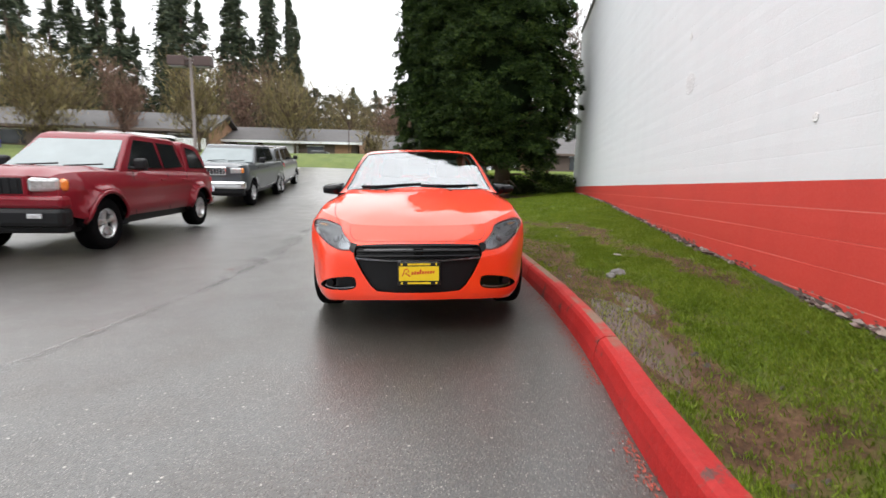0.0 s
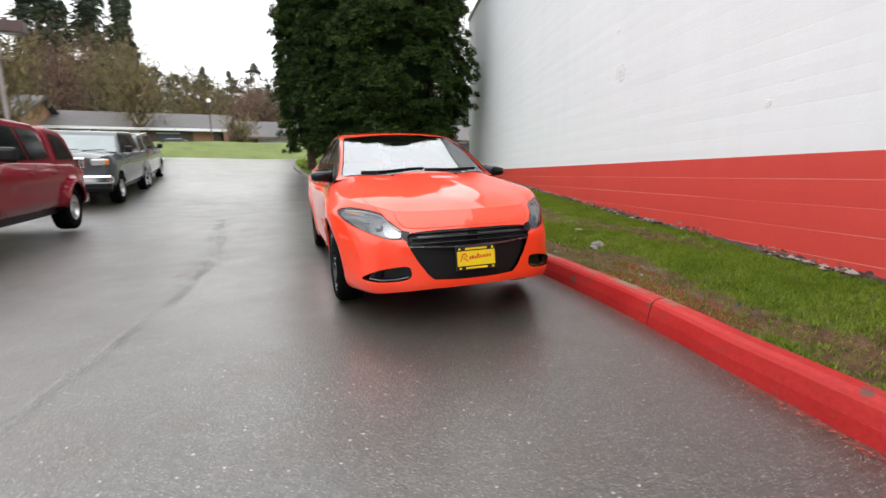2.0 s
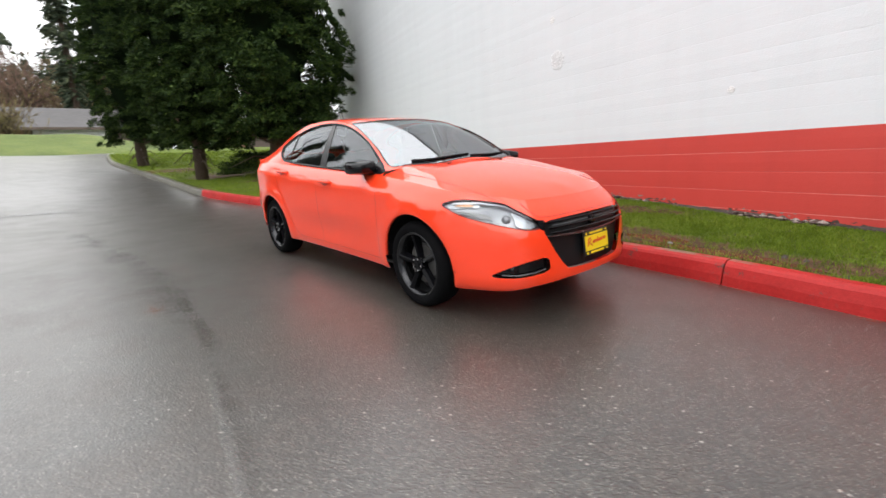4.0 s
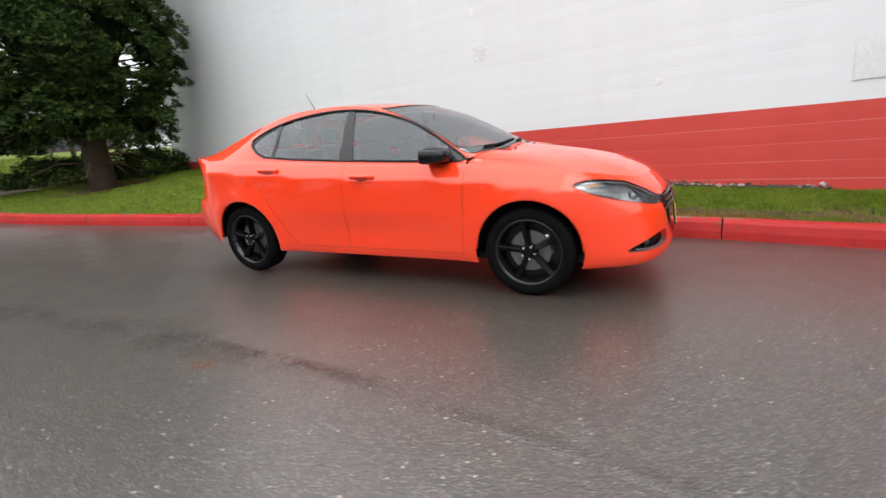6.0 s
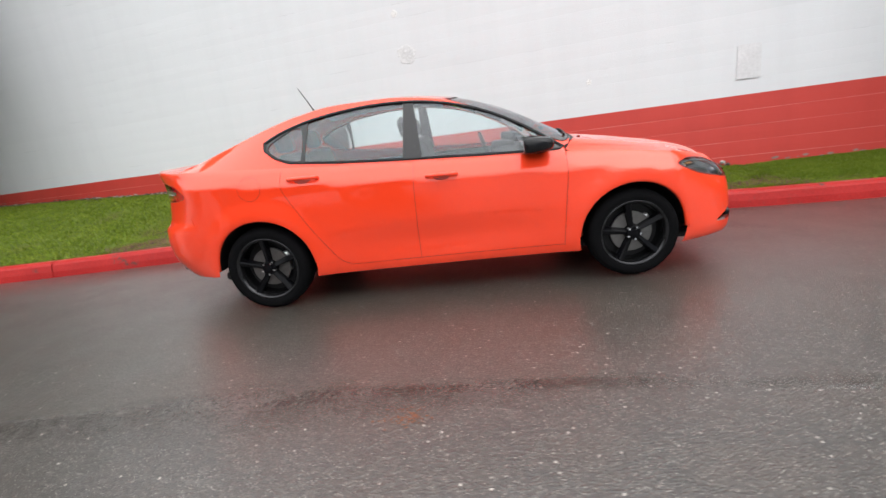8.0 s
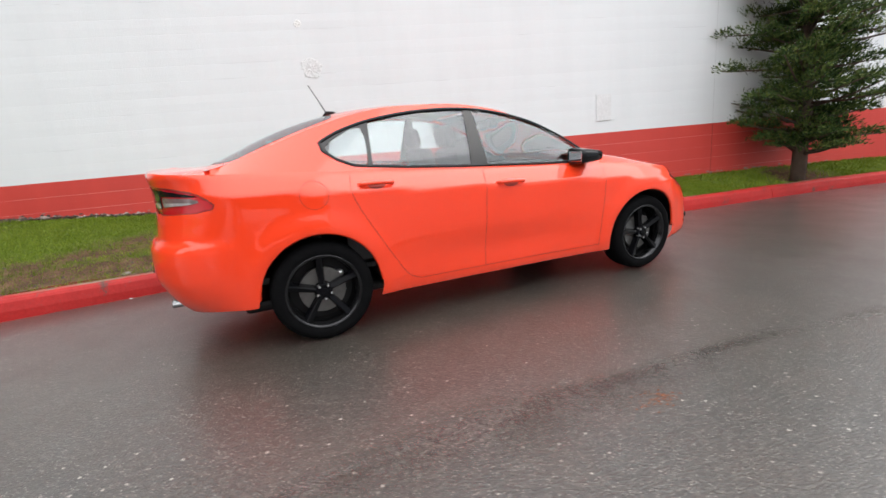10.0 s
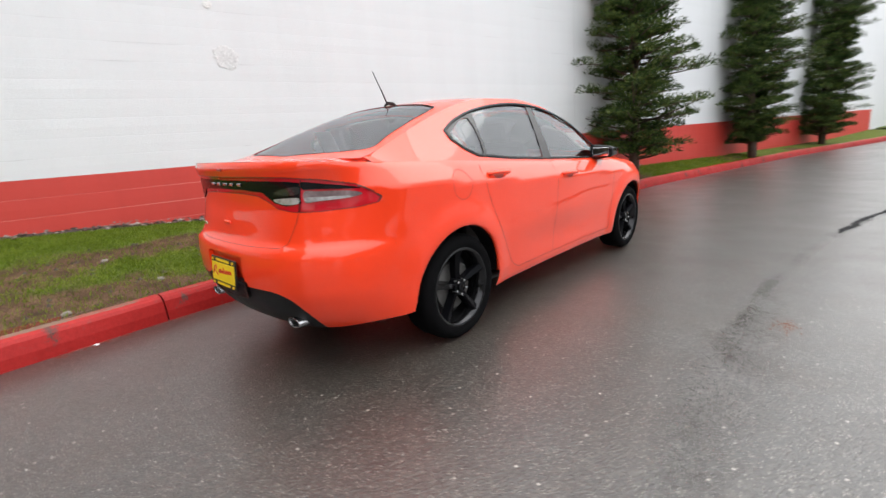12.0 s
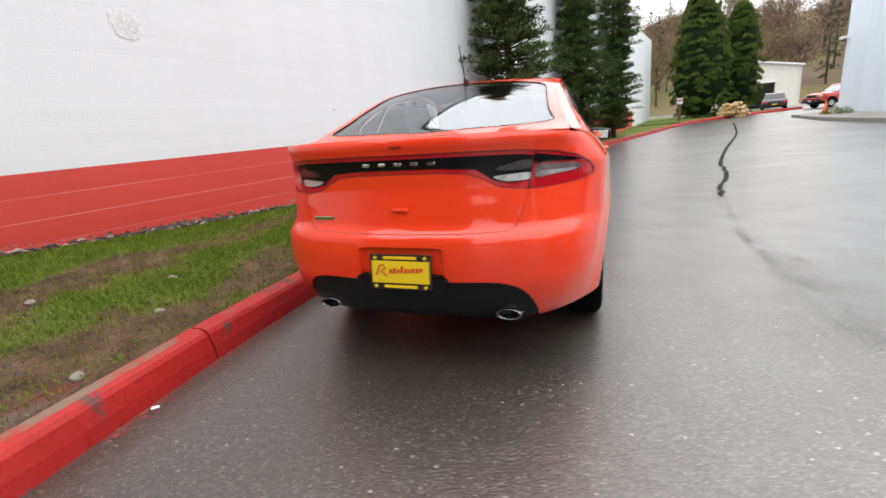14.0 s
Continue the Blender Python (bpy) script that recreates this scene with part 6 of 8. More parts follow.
def far_conifer(at, height, radius, seed, material, leaves=1500, label="tall dark fir tree on the far slope", spray=0.0075):
    rng = np.random.default_rng(seed)
    tree = empty("fir_tree", at, label, "tree", "fir trees beyond the houses")
    limbs(tree, "trunk", [([(0, 0, -1), (0.1, 0, height * 0.5), (0, 0, height)], [height * 0.014, height * 0.01, 0.03])], BARK, 6)
    levels = max(12, int(height * 1.1))
    m = max(4, int(leaves * 2.0 / (levels * 4.6)))
    cs, ws = [], []
    bald = rng.uniform(0.06, 0.2)
    for i in range(levels):
        t = bald + (1 - bald) * ((i + rng.uniform(0, 0.8)) / levels)
        reach = radius * 1.25 * (1 - t) ** 0.72 * min(1.0, 0.35 + 3 * (t - bald))
        for j in range(int(rng.integers(3, 7))):
            a = rng.uniform(0, 2 * math.pi)
            ln = reach * rng.uniform(0.35, 1.2) + 0.1
            u = rng.uniform(0.12, 1.0, m) ** 0.75
            off = rng.normal(0, 0.16, m) * ln * (0.4 + u)
            ca, sa = math.cos(a), math.sin(a)
            cs.append(np.stack([ln * u * ca - off * sa, ln * u * sa + off * ca, t * height - 0.28 * ln * u ** 1.4 + rng.normal(0, 0.012 * height, m)], 1))
            swing = rng.normal(0, 0.5, m)
            ws.append(np.stack([ca - swing * sa, sa + swing * ca, np.full(m, -0.25)], 1))
    cs, ws = np.concatenate(cs), np.concatenate(ws)
    leaf_mesh("crown", cs, ws, height * 0.032, height * spray, material, tree, rng, 0.25, 0.35)
    return tree


def bare_tree(at, height, spread, seed, twig_material, leaves=2600, label="bare deciduous tree with budding twigs", trunk=0.12, name="bare_tree", group="bare trees by the houses", tw=(0.5, 0.035)):
    rng = np.random.default_rng(seed)
    tree = empty(name, at, label, "tree", group)
    paths = [([(0, 0, -0.5), (0.05, 0.02, height * 0.3), (0.0, 0.1, height * 0.55)], [trunk, trunk * 0.8, trunk * 0.5])]
    cs, ws = [], []
    for i in range(26):
        z0 = height * rng.uniform(0.22, 0.6)
        a = rng.uniform(0, 2 * math.pi)
        ln = spread * rng.uniform(0.5, 1.0)
        tip = np.array([math.cos(a) * ln, math.sin(a) * ln, min(height, z0 + height * rng.uniform(0.15, 0.5))])
        mid = np.array([math.cos(a) * ln * 0.45, math.sin(a) * ln * 0.45, z0 * 0.6 + tip[2] * 0.4])
        paths.append(([(0, 0, z0), tuple(mid), tuple(tip)], [trunk * 0.4, trunk * 0.22, trunk * 0.06]))
        k = leaves // 26
        s = rng.uniform(0.25, 1.05, k)[:, None]
        base = np.array([0, 0, z0]) * (1 - s) ** 2 + 2 * mid * s * (1 - s) + tip * s * s
        p = rng.normal(0, 1, (k, 3)) * spread * 0.22
        cs.append(base + p)
        ws.append(np.tile(np.array([math.cos(a) * 0.4, math.sin(a) * 0.4, 1.0]), (k, 1)))
    limbs(tree, "trunk", paths, BARK, 6)
    leaf_mesh("twig_crown", np.concatenate(cs), np.concatenate(ws), tw[0], tw[1], twig_material, tree, rng, -0.2, 0.5)
    return tree


def shrub(at, size, seed, leaves, material, label, name="shrub", leaf=(0.07, 0.04)):
    rng = np.random.default_rng(seed)
    bush = empty(name, at, label, "shrub")
    u = rng.normal(0, 1, (leaves, 3))
    u /= np.linalg.norm(u, axis=1)[:, None]
    u[:, 2] = np.abs(u[:, 2])
    lump = np.array([1 + 0.25 * noise.noise((p[0] * 3 + seed, p[1] * 3, p[2] * 3)) for p in u])
    p = u * (rng.uniform(0.35, 1.0, leaves) ** 0.4 * lump)[:, None] * np.array(size)
    limbs(bush, "stems", [([(0, 0, -0.1), tuple(np.array(size) * (0.5 * math.cos(i), 0.5 * math.sin(i), 0.7))], [0.02, 0.006]) for i in range(7)], BARK, 5)
    leaf_mesh("foliage", p, u + np.array([0, 0, 0.4]), leaf[0], leaf[1], material, bush, rng, 0.0, 0.6)
    return bush


# three tall cedars past the end of the wall
cedar((2.9, 10.9, 0.66), 12.5, 2.05, 3, 360, "tall dense dark green cedar on the lawn", bare=0.95)
cedar((0.95, 12.9, 0.78), 12.5, 1.15, 5, 260, "slim dense dark green cedar on the lawn", bare=0.85, spread=0.75)
cedar((0.05, 18.6, 1.15), 14.5, 1.3, 8, 210, "narrow dark green cedar beside the drive", bare=0.9, spread=0.85)
# pines trained against the wall
tiered_pine((1.02, -7.15, 0.13), 8.2, 1.3, 21, 290, "shaggy green pine growing against the painted wall")
tiered_pine((-0.32, -13.6, 0.02), 7.6, 1.1, 22, 200, "gnarled two-stemmed green pine against the wall", stems=2)
tiered_pine((-1.72, -20.2, -0.05), 9.4, 1.2, 23, 220, "tall uneven green pine against the wall", stems=2)
# clipped arborvitae past the far end of the wall
column_conifer((-8.55, -37.4, -0.05), 9.6, 2.05, 31, 42000, HEDGE, "tall clipped green arborvitae by the curving kerb", group="clipped arborvitae", bare=0.1, taper=0.55, lumps=0.05, clump=0.26, leaf=(0.2, 0.05), core=0.86, name="arborvitae")
column_conifer((-11.83, -40.1, -0.05), 8.5, 1.6, 32, 32000, HEDGE, "tall clipped green arborvitae by the curving kerb", group="clipped arborvitae", bare=0.1, taper=0.55, lumps=0.05, clump=0.26, leaf=(0.2, 0.05), core=0.86, name="arborvitae")
# low dark shrubs at the wall's end
shrub((4.9, 12.0, 0.80), (1.6, 0.75, 0.85), 41, 9000, CEDAR, "low dark evergreen shrub at the end of the wall")
shrub((3.1, 12.7, 0.82), (1.7, 0.8, 0.75), 42, 8000, CEDAR, "low dark evergreen shrub at the end of the wall")
bare_tree((7.6, 21.8, 1.5), 10.5, 3.0, 43, plain("grey_brown_twigs", (0.16, 0.13, 0.11), 0.8), 3000, "bare grey tree behind the building", 0.11, tw=(0.55, 0.02))

# ---- parked pickups ----
def extrude_side(name, outline, half, material, parent, lean=0.0, z_lean=1.0, bevel=0.03, label="", smooth_deg=40):
    """A solid from a side outline (y, z), as wide as 2 * half; lean draws its sides in above z_lean."""
    ring = resample(outline, 0.12)
    n = len(ring)

    def wide(z):
        return half - lean * max(0.0, z - z_lean)
    co, _, tris, *_ = delaunay_2d_cdt([Vector(p) for p in ring], [(i, (i + 1) % n) for i in range(n)], [], 1, 1e-6)
    bm = bmesh.new()
    lv = [bm.verts.new((wide(p[1]), p[0], p[1])) for p in ring]
    rv = [bm.verts.new((-wide(p[1]), p[0], p[1])) for p in ring]
    bm.faces.new(lv)
    bm.faces.new(rv[::-1])
    for i in range(n):
        bm.faces.new((lv[(i + 1) % n], lv[i], rv[i], rv[(i + 1) % n]))
    bmesh.ops.recalc_face_normals(bm, faces=bm.faces)
    ob = part(name, bm, material, parent, label)
    if bevel:
        m = ob.modifiers.new("edge", "BEVEL")
        m.width, m.segments, m.limit_method, m.angle_limit = bevel, 2, "ANGLE", radians(50)
    ob.data.polygons.foreach_set("use_smooth", [True] * len(ob.data.polygons))
    w = ob.modifiers.new("shade", "WEIGHTED_NORMAL")
    w.keep_sharp = True
    return ob


def flat_pane(name, outline, half, lean, z_lean, sgn, material, parent, out=0.006):
    """A flat pane on the leaning side of a cab."""
    vs = [(sgn * (half - lean * max(0.0, z - z_lean) + out), y, z) for y, z in outline]
    vs2 = [(sgn * (half - lean * max(0.0, z - z_lean) - 0.01), y, z) for y, z in outline]
    n = len(vs)
    fs = [tuple(range(n)) if sgn > 0 else tuple(reversed(range(n)))] + [(i, (i + 1) % n, n + (i + 1) % n, n + i) for i in range(n)]
    return mesh_object(name, vs + vs2, fs, material, parent)


def arc(cy, cz, r, a0, a1, n=9):
    return [(cy - r * math.cos(radians(a0 + (a1 - a0) * i / n)), cz + r * math.sin(radians(a0 + (a1 - a0) * i / n))) for i in range(n + 1)]


def pickup(m, paint, label, base=3.2, r=0.37, half=0.87, belt=1.13, hood=1.10, roof=1.72, canopy=False, canopy_paint=None, flares=False, crew=True, grille=None, wheel_metal=None, bed_len=1.6, dark_bumper=True, tailgate=False, nose=0.82):
    """A parked pickup, front towards -y, front axle at y = 0."""
    truck = empty("pickup_truck", m=m, label=label, category="pickup truck", group="pickups parked along the drive")
    fr, re = -nose, base + 0.82 + (bed_len - 1.6)
    ar = r + 0.07
    zb = r + 0.06
    cab0, cab1 = 0.82, base - 0.55 if crew else base - 1.2
    crest = curve_through([(fr, hood - 0.085), (fr + 0.10, hood - 0.045), (fr + 0.28, hood - 0.02), (0.0, hood), (0.60, hood + 0.01), (cab0 + 0.1, belt - 0.02), (cab0 + 0.4, belt), (re, belt)])
    flare = 0.085 if flares else 0.022

    def flank(y, z):
        """The right half of the body's side: tucked in below, rounded into its top edge, full over the wheels."""
        top = crest(y)
        t = (z - zb) / (top - zb)
        x = half - 0.075 * max(0.0, (t - 0.70) / 0.30) ** 2 - 0.06 * max(0.0, (0.22 - t) / 0.22) ** 2
        x += 0.012 * smooth01(1 - abs(t - 0.62) / 0.2)
        x -= 0.17 * smooth01((-0.30 - y) / 0.52) ** 1.5 + 0.03 * smooth01((y - re + 0.4) / 0.4)
        for cy in (0, base):
            x += flare * smooth01(1 - abs(math.hypot(y - cy, z - r) - ar - 0.035) / 0.085)
        return x

    steps = [fr + (re - fr) * i / 48 for i in range(49)]
    ring = [(y, crest(y)) for y in steps] + [(re, zb + 0.10)] + [(base + ar + 0.02, zb + 0.04)] + arc(base, r, ar, 172, 8, 14) + [(base - ar - 0.02, zb), (ar + 0.02, zb)] + arc(0, r, ar, 172, 8, 14) + [(-ar - 0.02, zb + 0.04), (fr, zb + 0.14)]
    for s in (1, -1):
        panel("body_side", (lambda y, z, s=s: Vector((s * flank(y, z), y, z))), ring, paint, truck, step=0.07, flip=s < 0)
        for cy in (0, base):
            v, f = lathe_data([(ar + 0.015, half - 0.03), (ar + 0.015, half - 0.36), (0.05, half - 0.36)], 28)
            v = [(s * p[0], p[1] + cy, p[2] + r) for p in v]
            mesh_object("wheel_well", v, [q for q in f if sum(v[i][2] for i in q) / len(q) > zb - 0.02], BLACK_SATIN, truck, smooth=True)
    rows = []
    for i in range(15):
        y = fr + (cab0 - 0.05 - fr) * (i / 14)
        xs = flank(y, crest(y))
        rows.append([(xs * k / 8, y, crest(y) + 0.055 * (1 - (k / 8) ** 2) * smooth01((y - fr) / 0.25) + 0.018 * smooth01(1 - abs(abs(k / 8) - 0.5) / 0.3)) for k in range(-8, 9)])
    hv, hf = grid_sheet(rows)
    mesh_object("hood", hv, hf, paint, truck, smooth=True)
    rows = []
    for i in range(7):
        z = zb + 0.14 + (crest(fr) - zb - 0.14) * i / 6
        xs = flank(fr, z)
        rows.append([(xs * k / 8, fr - 0.085 * (1 - (k / 8) ** 2) * (0.7 + 0.3 * math.sin(math.pi * i / 6)), z) for k in range(-8, 9)])
    nv, nf = grid_sheet(rows)
    mesh_object("nose_panel", nv, nf, paint, truck, smooth=True)
    nv, nf = grid_sheet([[(x * 0.98, fr - 0.085 * (1 - (k / 8) ** 2) * 0.7 * (1 - w) + w * 0.1, crest(fr) + 0.004) for k, x in ((k, flank(fr, crest(fr)) * k / 8) for k in range(-8, 9))] for w in (0, 1)])
    mesh_object("hood_lip", nv, nf, paint, truck, smooth=True)
    part("bed_deck", box_bm((2 * half - 0.13, re - cab1, 0.03), (0, (re + cab1) / 2, belt - 0.012), 0.008), paint, truck)
    part("tailgate", box_bm((2 * half - 0.10, 0.06, belt - zb - 0.08), (0, re - 0.012, (belt + zb) / 2 + 0.04), 0.02), paint, truck)
    lean = 0.27
    cab = [(cab0 - 0.42, belt - 0.06), (cab0 + 0.28, roof - 0.05), (cab0 + 0.45, roof), (cab1 - 0.1, roof), (cab1 + 0.06, roof - 0.05), (cab1 + 0.14, belt - 0.06)]
    extrude_side("cab", cab, half - 0.06, paint, truck, lean, belt, 0.075)
    ch = half - 0.06
    mid = (cab0 + cab1) / 2 + 0.12
    z0, z1 = belt + 0.05, roof - 0.11
    for s in (1, -1):
        panes = [[(cab0 - 0.06, z0), (cab0 + 0.36, z1), (mid - 0.05, z1), (mid - 0.02, z0)]]
        if crew:
            panes.append([(mid + 0.07, z0), (mid + 0.05, z1), (cab1 - 0.10, z1), (cab1 - 0.02, z0 + 0.04)])
        for p in panes:
            flat_pane("side_window", p, ch, lean, belt, s, DARK_GLASS_SOLID, truck)
        # door gaps and handles
        for y in (cab0 - 0.05, mid + 0.03, cab1 + 0.02):
            part("door_gap", box_bm((0.004, 0.012, belt - zb - 0.02), (s * (half - 0.012), y, (belt + zb) / 2)), BLACK_SATIN, truck)
        for y in (mid - 0.16, cab1 - 0.12):
            part("door_handle", box_bm((0.03, 0.17, 0.035), (s * half - s * 0.005, y, belt - 0.15), 0.012), paint, truck)
        mir = new("wing_mirror")
        mir.parent = truck
        mir.matrix_basis = pose(s * (half + 0.11), cab0 - 0.05, belt + 0.10)
        part("shell", box_bm((0.2, 0.10, 0.19), (0, 0, 0), 0.045), BLACK_SATIN, mir)
        part("arm", box_bm((0.14, 0.05, 0.04), (-s * 0.12, 0, -0.06), 0.012), BLACK_SATIN, mir)
        if flares:
            for cy in (0, base):
                v, f = tube_data([(s * (flank(y, z) - 0.006), y, z) for y, z in arc(cy, r, ar + 0.012, 6, 174, 16)], 0.028, 8)
                mesh_object("flare_lip", v, f, paint, truck, smooth=True)
    # windscreen lies on the sloping front of the cab
    y0, y1 = cab0 - 0.40, cab0 + 0.26
    za, zb2 = belt, roof - 0.06
    w0, w1 = ch - 0.06, ch - lean * (zb2 - belt) - 0.06
    mesh_object("windscreen", [(-w0, y0 + 0.02, za + 0.03), (w0, y0 + 0.02, za + 0.03), (w1, y1 - 0.02, zb2 - 0.03), (-w1, y1 - 0.02, zb2 - 0.03), (-w0, y0 + 0.06, za + 0.03), (w0, y0 + 0.06, za + 0.03), (w1, y1 + 0.02, zb2 - 0.03), (-w1, y1 + 0.02, zb2 - 0.03)],
                [(0, 1, 2, 3), (4, 7, 6, 5), (0, 4, 5, 1), (1, 5, 6, 2), (2, 6, 7, 3), (3, 7, 4, 0)], PALE_SCREEN, truck)
    for x0, x1 in ((-0.55, 0.0), (0.1, 0.62)):
        v, f = tube_data([(x0, y0 - 0.01, za + 0.055), (x1, y0 + 0.02, za + 0.09)], 0.012, 6)
        mesh_object("wiper", v, f, BLACK_SATIN, truck)
    # nose
    part("front_bumper", box_bm((2 * half + 0.0, 0.24, 0.24), (0, fr - 0.06, zb + (0.10 if dark_bumper else 0.24)), 0.06), BLACK_SATIN if dark_bumper else CHROME, truck)
    if not dark_bumper:
        part("bumper_valance", box_bm((2 * half - 0.08, 0.2, 0.2), (0, fr - 0.03, zb + 0.06), 0.05), BLACK_SATIN, truck)
    if dark_bumper:
        part("bumper_cap", box_bm((2 * half - 0.02, 0.2, 0.17), (0, fr - 0.045, zb + 0.285), 0.05), paint, truck)
        for s in (1, -1):
            part("fog_lamp", box_bm((0.17, 0.02, 0.06), (s * 0.56, fr - 0.182, zb + 0.12), 0.008), CLEAR_LENS, truck)
    g = new("grille")
    g.parent = truck
    g.matrix_basis = pose(0, fr - 0.075, hood - 0.20)
    part("frame", box_bm((0.92, 0.06, 0.27), (0, 0.0, 0), 0.03), grille or paint, g)
    part("opening", box_bm((0.82, 0.05, 0.20), (0, -0.012, 0), 0.01), BLACK_SATIN, g)
    for i in range(9):
        part("slat", box_bm((0.02, 0.03, 0.2), (-0.36 + 0.09 * i, -0.03, 0), 0.004), BLACK_SATIN if grille is None else CHROME, g)
    for s in (1, -1):
        lamp = new("headlight")
        lamp.parent = truck
        lamp.matrix_basis = pose(s * (half - 0.28), fr - 0.005, hood - 0.185, 0, 0, s * 20)
        part("lens", box_bm((0.32, 0.10, 0.18), (0, 0, 0), 0.045), LAMP_SHELL, lamp)
        part("marker", box_bm((0.10, 0.16, 0.16), (s * 0.185, 0.06, 0), 0.045), AMBER_LENS, lamp)
        part("tail_lamp", box_bm((0.14, 0.06, 0.34), (s * (half - 0.09), re, belt - 0.28), 0.015), RED_LENS, truck)
    part("rear_bumper", box_bm((2 * half - 0.04, 0.16, 0.16), (0, re + 0.07, zb + 0.06), 0.03), CHROME, truck)
    pl = new("front_plate")
    pl.parent = truck
    pl.matrix_basis = pose(-0.05, fr - 0.185, zb + 0.13)
    part("face", box_bm((0.30, 0.012, 0.15), (0, 0, 0), 0.004), PLATE_WHITE, pl)
    for i in range(6):
        part("plate_bar", box_bm((0.026, 0.004, 0.07), (-0.11 + 0.044 * i, -0.007, -0.005)), plain("plate_blue", (0.06, 0.10, 0.25), 0.4) if i == 0 else bpy.data.materials["plate_blue"], pl)
    if canopy:
        can = [(cab1 + 0.16, belt - 0.02), (cab1 + 0.2, roof - 0.05), (cab1 + 0.35, roof - 0.01), (re - 0.42, roof - 0.05), (re - 0.22, roof - 0.16), (re - 0.02, belt - 0.02)]
        extrude_side("canopy", can, half - 0.065, canopy_paint or paint, truck, lean * 0.8, belt, 0.04)
        for s in (1, -1):
            flat_pane("canopy_window", [(cab1 + 0.30, z0 + 0.02), (cab1 + 0.34, z1 - 0.02), (re - 0.5, z1 - 0.06), (re - 0.2, z0 + 0.03)], ch, lean * 0.8, belt, s, DARK_GLASS_SOLID, truck)
        w = ch - lean * 0.8 * 0.25
        part("canopy_rear_window", box_bm((2 * w - 0.25, 0.02, 0.42), (0, re - 0.115, belt + 0.27), 0.008, (-18, 0, 0)), DARK_GLASS_SOLID, truck)
    else:
        part("bed_opening", box_bm((2 * half - 0.18, re - cab1 - 0.35, 0.02), (0, (re + cab1) / 2 + 0.08, belt + 0.004), 0.004), BLACK_SATIN, truck)
    if tailgate:
        part("tailgate_gap", box_bm((2 * half - 0.28, 0.006, 0.02), (0, re + 0.004, belt - 0.48)), BLACK_SATIN, truck)
        part("tailgate_handle", box_bm((0.22, 0.03, 0.06), (0, re + 0.008, belt - 0.16), 0.012), BLACK_SATIN, truck)
    part("underbody", box_bm((2 * half - 0.25, base + 1.3, 0.22), (0, base / 2, zb - 0.02), 0.04), BLACK_SATIN, truck)
    for y in (0, base):
        for s in (1, -1):
            make_wheel("wheel", truck, (s * (half - 0.13), y, r), s, r=r, rim=r * 0.57, half=0.13, spokes=5, metal=wheel_metal or SILVER, hub_metal=SILVER, width=(0.045, 0.055), lugs=6, turn=20 * y, disc=False)
    return truck


LAMP_SHELL = plain("clear_truck_lamp", (0.42, 0.43, 0.43), 0.18, 0.4, 0.5, 22, coat=1.0, bump=0.2)
DARK_GLASS_SOLID = plain("dark_truck_glass", (0.008, 0.009, 0.010), 0.06, 0, 0.2, 3, coat=0.0, spec=0.22)
# pale base colour paints the sky mirrored in the truck windscreens
PALE_SCREEN = plain("painted_reflection_screen", (0.14, 0.17, 0.175), 0.06, 0.40, 0.25, 1.5, coat=1.0)
MAROON = car_paint("dark_red_truck_paint", (0.165, 0.005, 0.013), coat=0.55)
GREY_PAINT = car_paint("grey_metallic_paint", (0.055, 0.060, 0.066), coat=0.9)
PALE_GREY = car_paint("pale_silver_paint", (0.20, 0.205, 0.21))
pickup(pose(-5.37, 1.2, 0.045, 1.3, 0.0, 4.2), MAROON, "dark red pickup with matching canopy and silver wheels", base=3.2, r=0.375, canopy=True, flares=True, belt=1.13, hood=1.12, roof=1.74, bed_len=1.5, nose=0.72)
pickup(pose(-6.56, 9.75, 0.30, 4.2, 0, 4.6), GREY_PAINT, "dark grey full-size pickup with chrome bumper and grille", base=3.6, r=0.42, half=1.0, belt=1.36, hood=1.34, roof=1.96, grille=CHROME, dark_bumper=False, bed_len=1.9)
pickup(pose(-7.25, 17.4, 0.92, -6.0, 0, 186), PALE_GREY, "pale silver pickup with a canopy, its tail towards the drive", base=3.5, r=0.42, half=0.98, belt=1.34, hood=1.3, roof=1.98, canopy=True, canopy_paint=GREY_PAINT, dark_bumper=False, tailgate=True)

# ---- beyond the drive, north: berm, houses, lamp post, woods ----
def soft_strip(name, rows, material, label, category, kind="structure"):
    vs, fs = grid_sheet(rows)
    ob = mesh_object(name, vs, fs, material, smooth=True)
    return tagged(ob, label, category, kind=kind)


nb = Nodes("rough_grass", 0.95)
nb.set("Base Color", nb.ramp(nb.mix(0.5, nb.noise(0.7, 5), nb.noise(9.0, 4)), [(0.3, (0.05, 0.075, 0.016)), (0.52, (0.10, 0.135, 0.028)), (0.72, (0.17, 0.175, 0.05))]))
nb.bump(nb.noise(12.0, 5), 0.8, 0.08)
ROUGH_GRASS = nb.m
rows = []
for i in range(26):
    y = 28.6 + i * 0.55
    hgt = 1.42 * math.sin(math.pi * min(1, i / 14.0) / 2) * (1 if i < 20 else max(0.2, 1 - (i - 20) * 0.1))
    rows.append([(x, y + 0.004 * (x + 20) ** 1.0 * 6, ground_z(y, x) + 0.02 + hgt * (0.9 + 0.25 * noise.noise((x * 0.15, y * 0.3, 5)) + 0.12 * noise.noise((x * 0.6, y * 0.7, 2))) * min(1, (4 - x) / 5 + 0.3)) for x in [-75 + j * 1.6 for j in range(50)]])
soft_strip("grass_berm", rows, ROUGH_GRASS, "low grassy bank across the end of the drive", "grass bank")

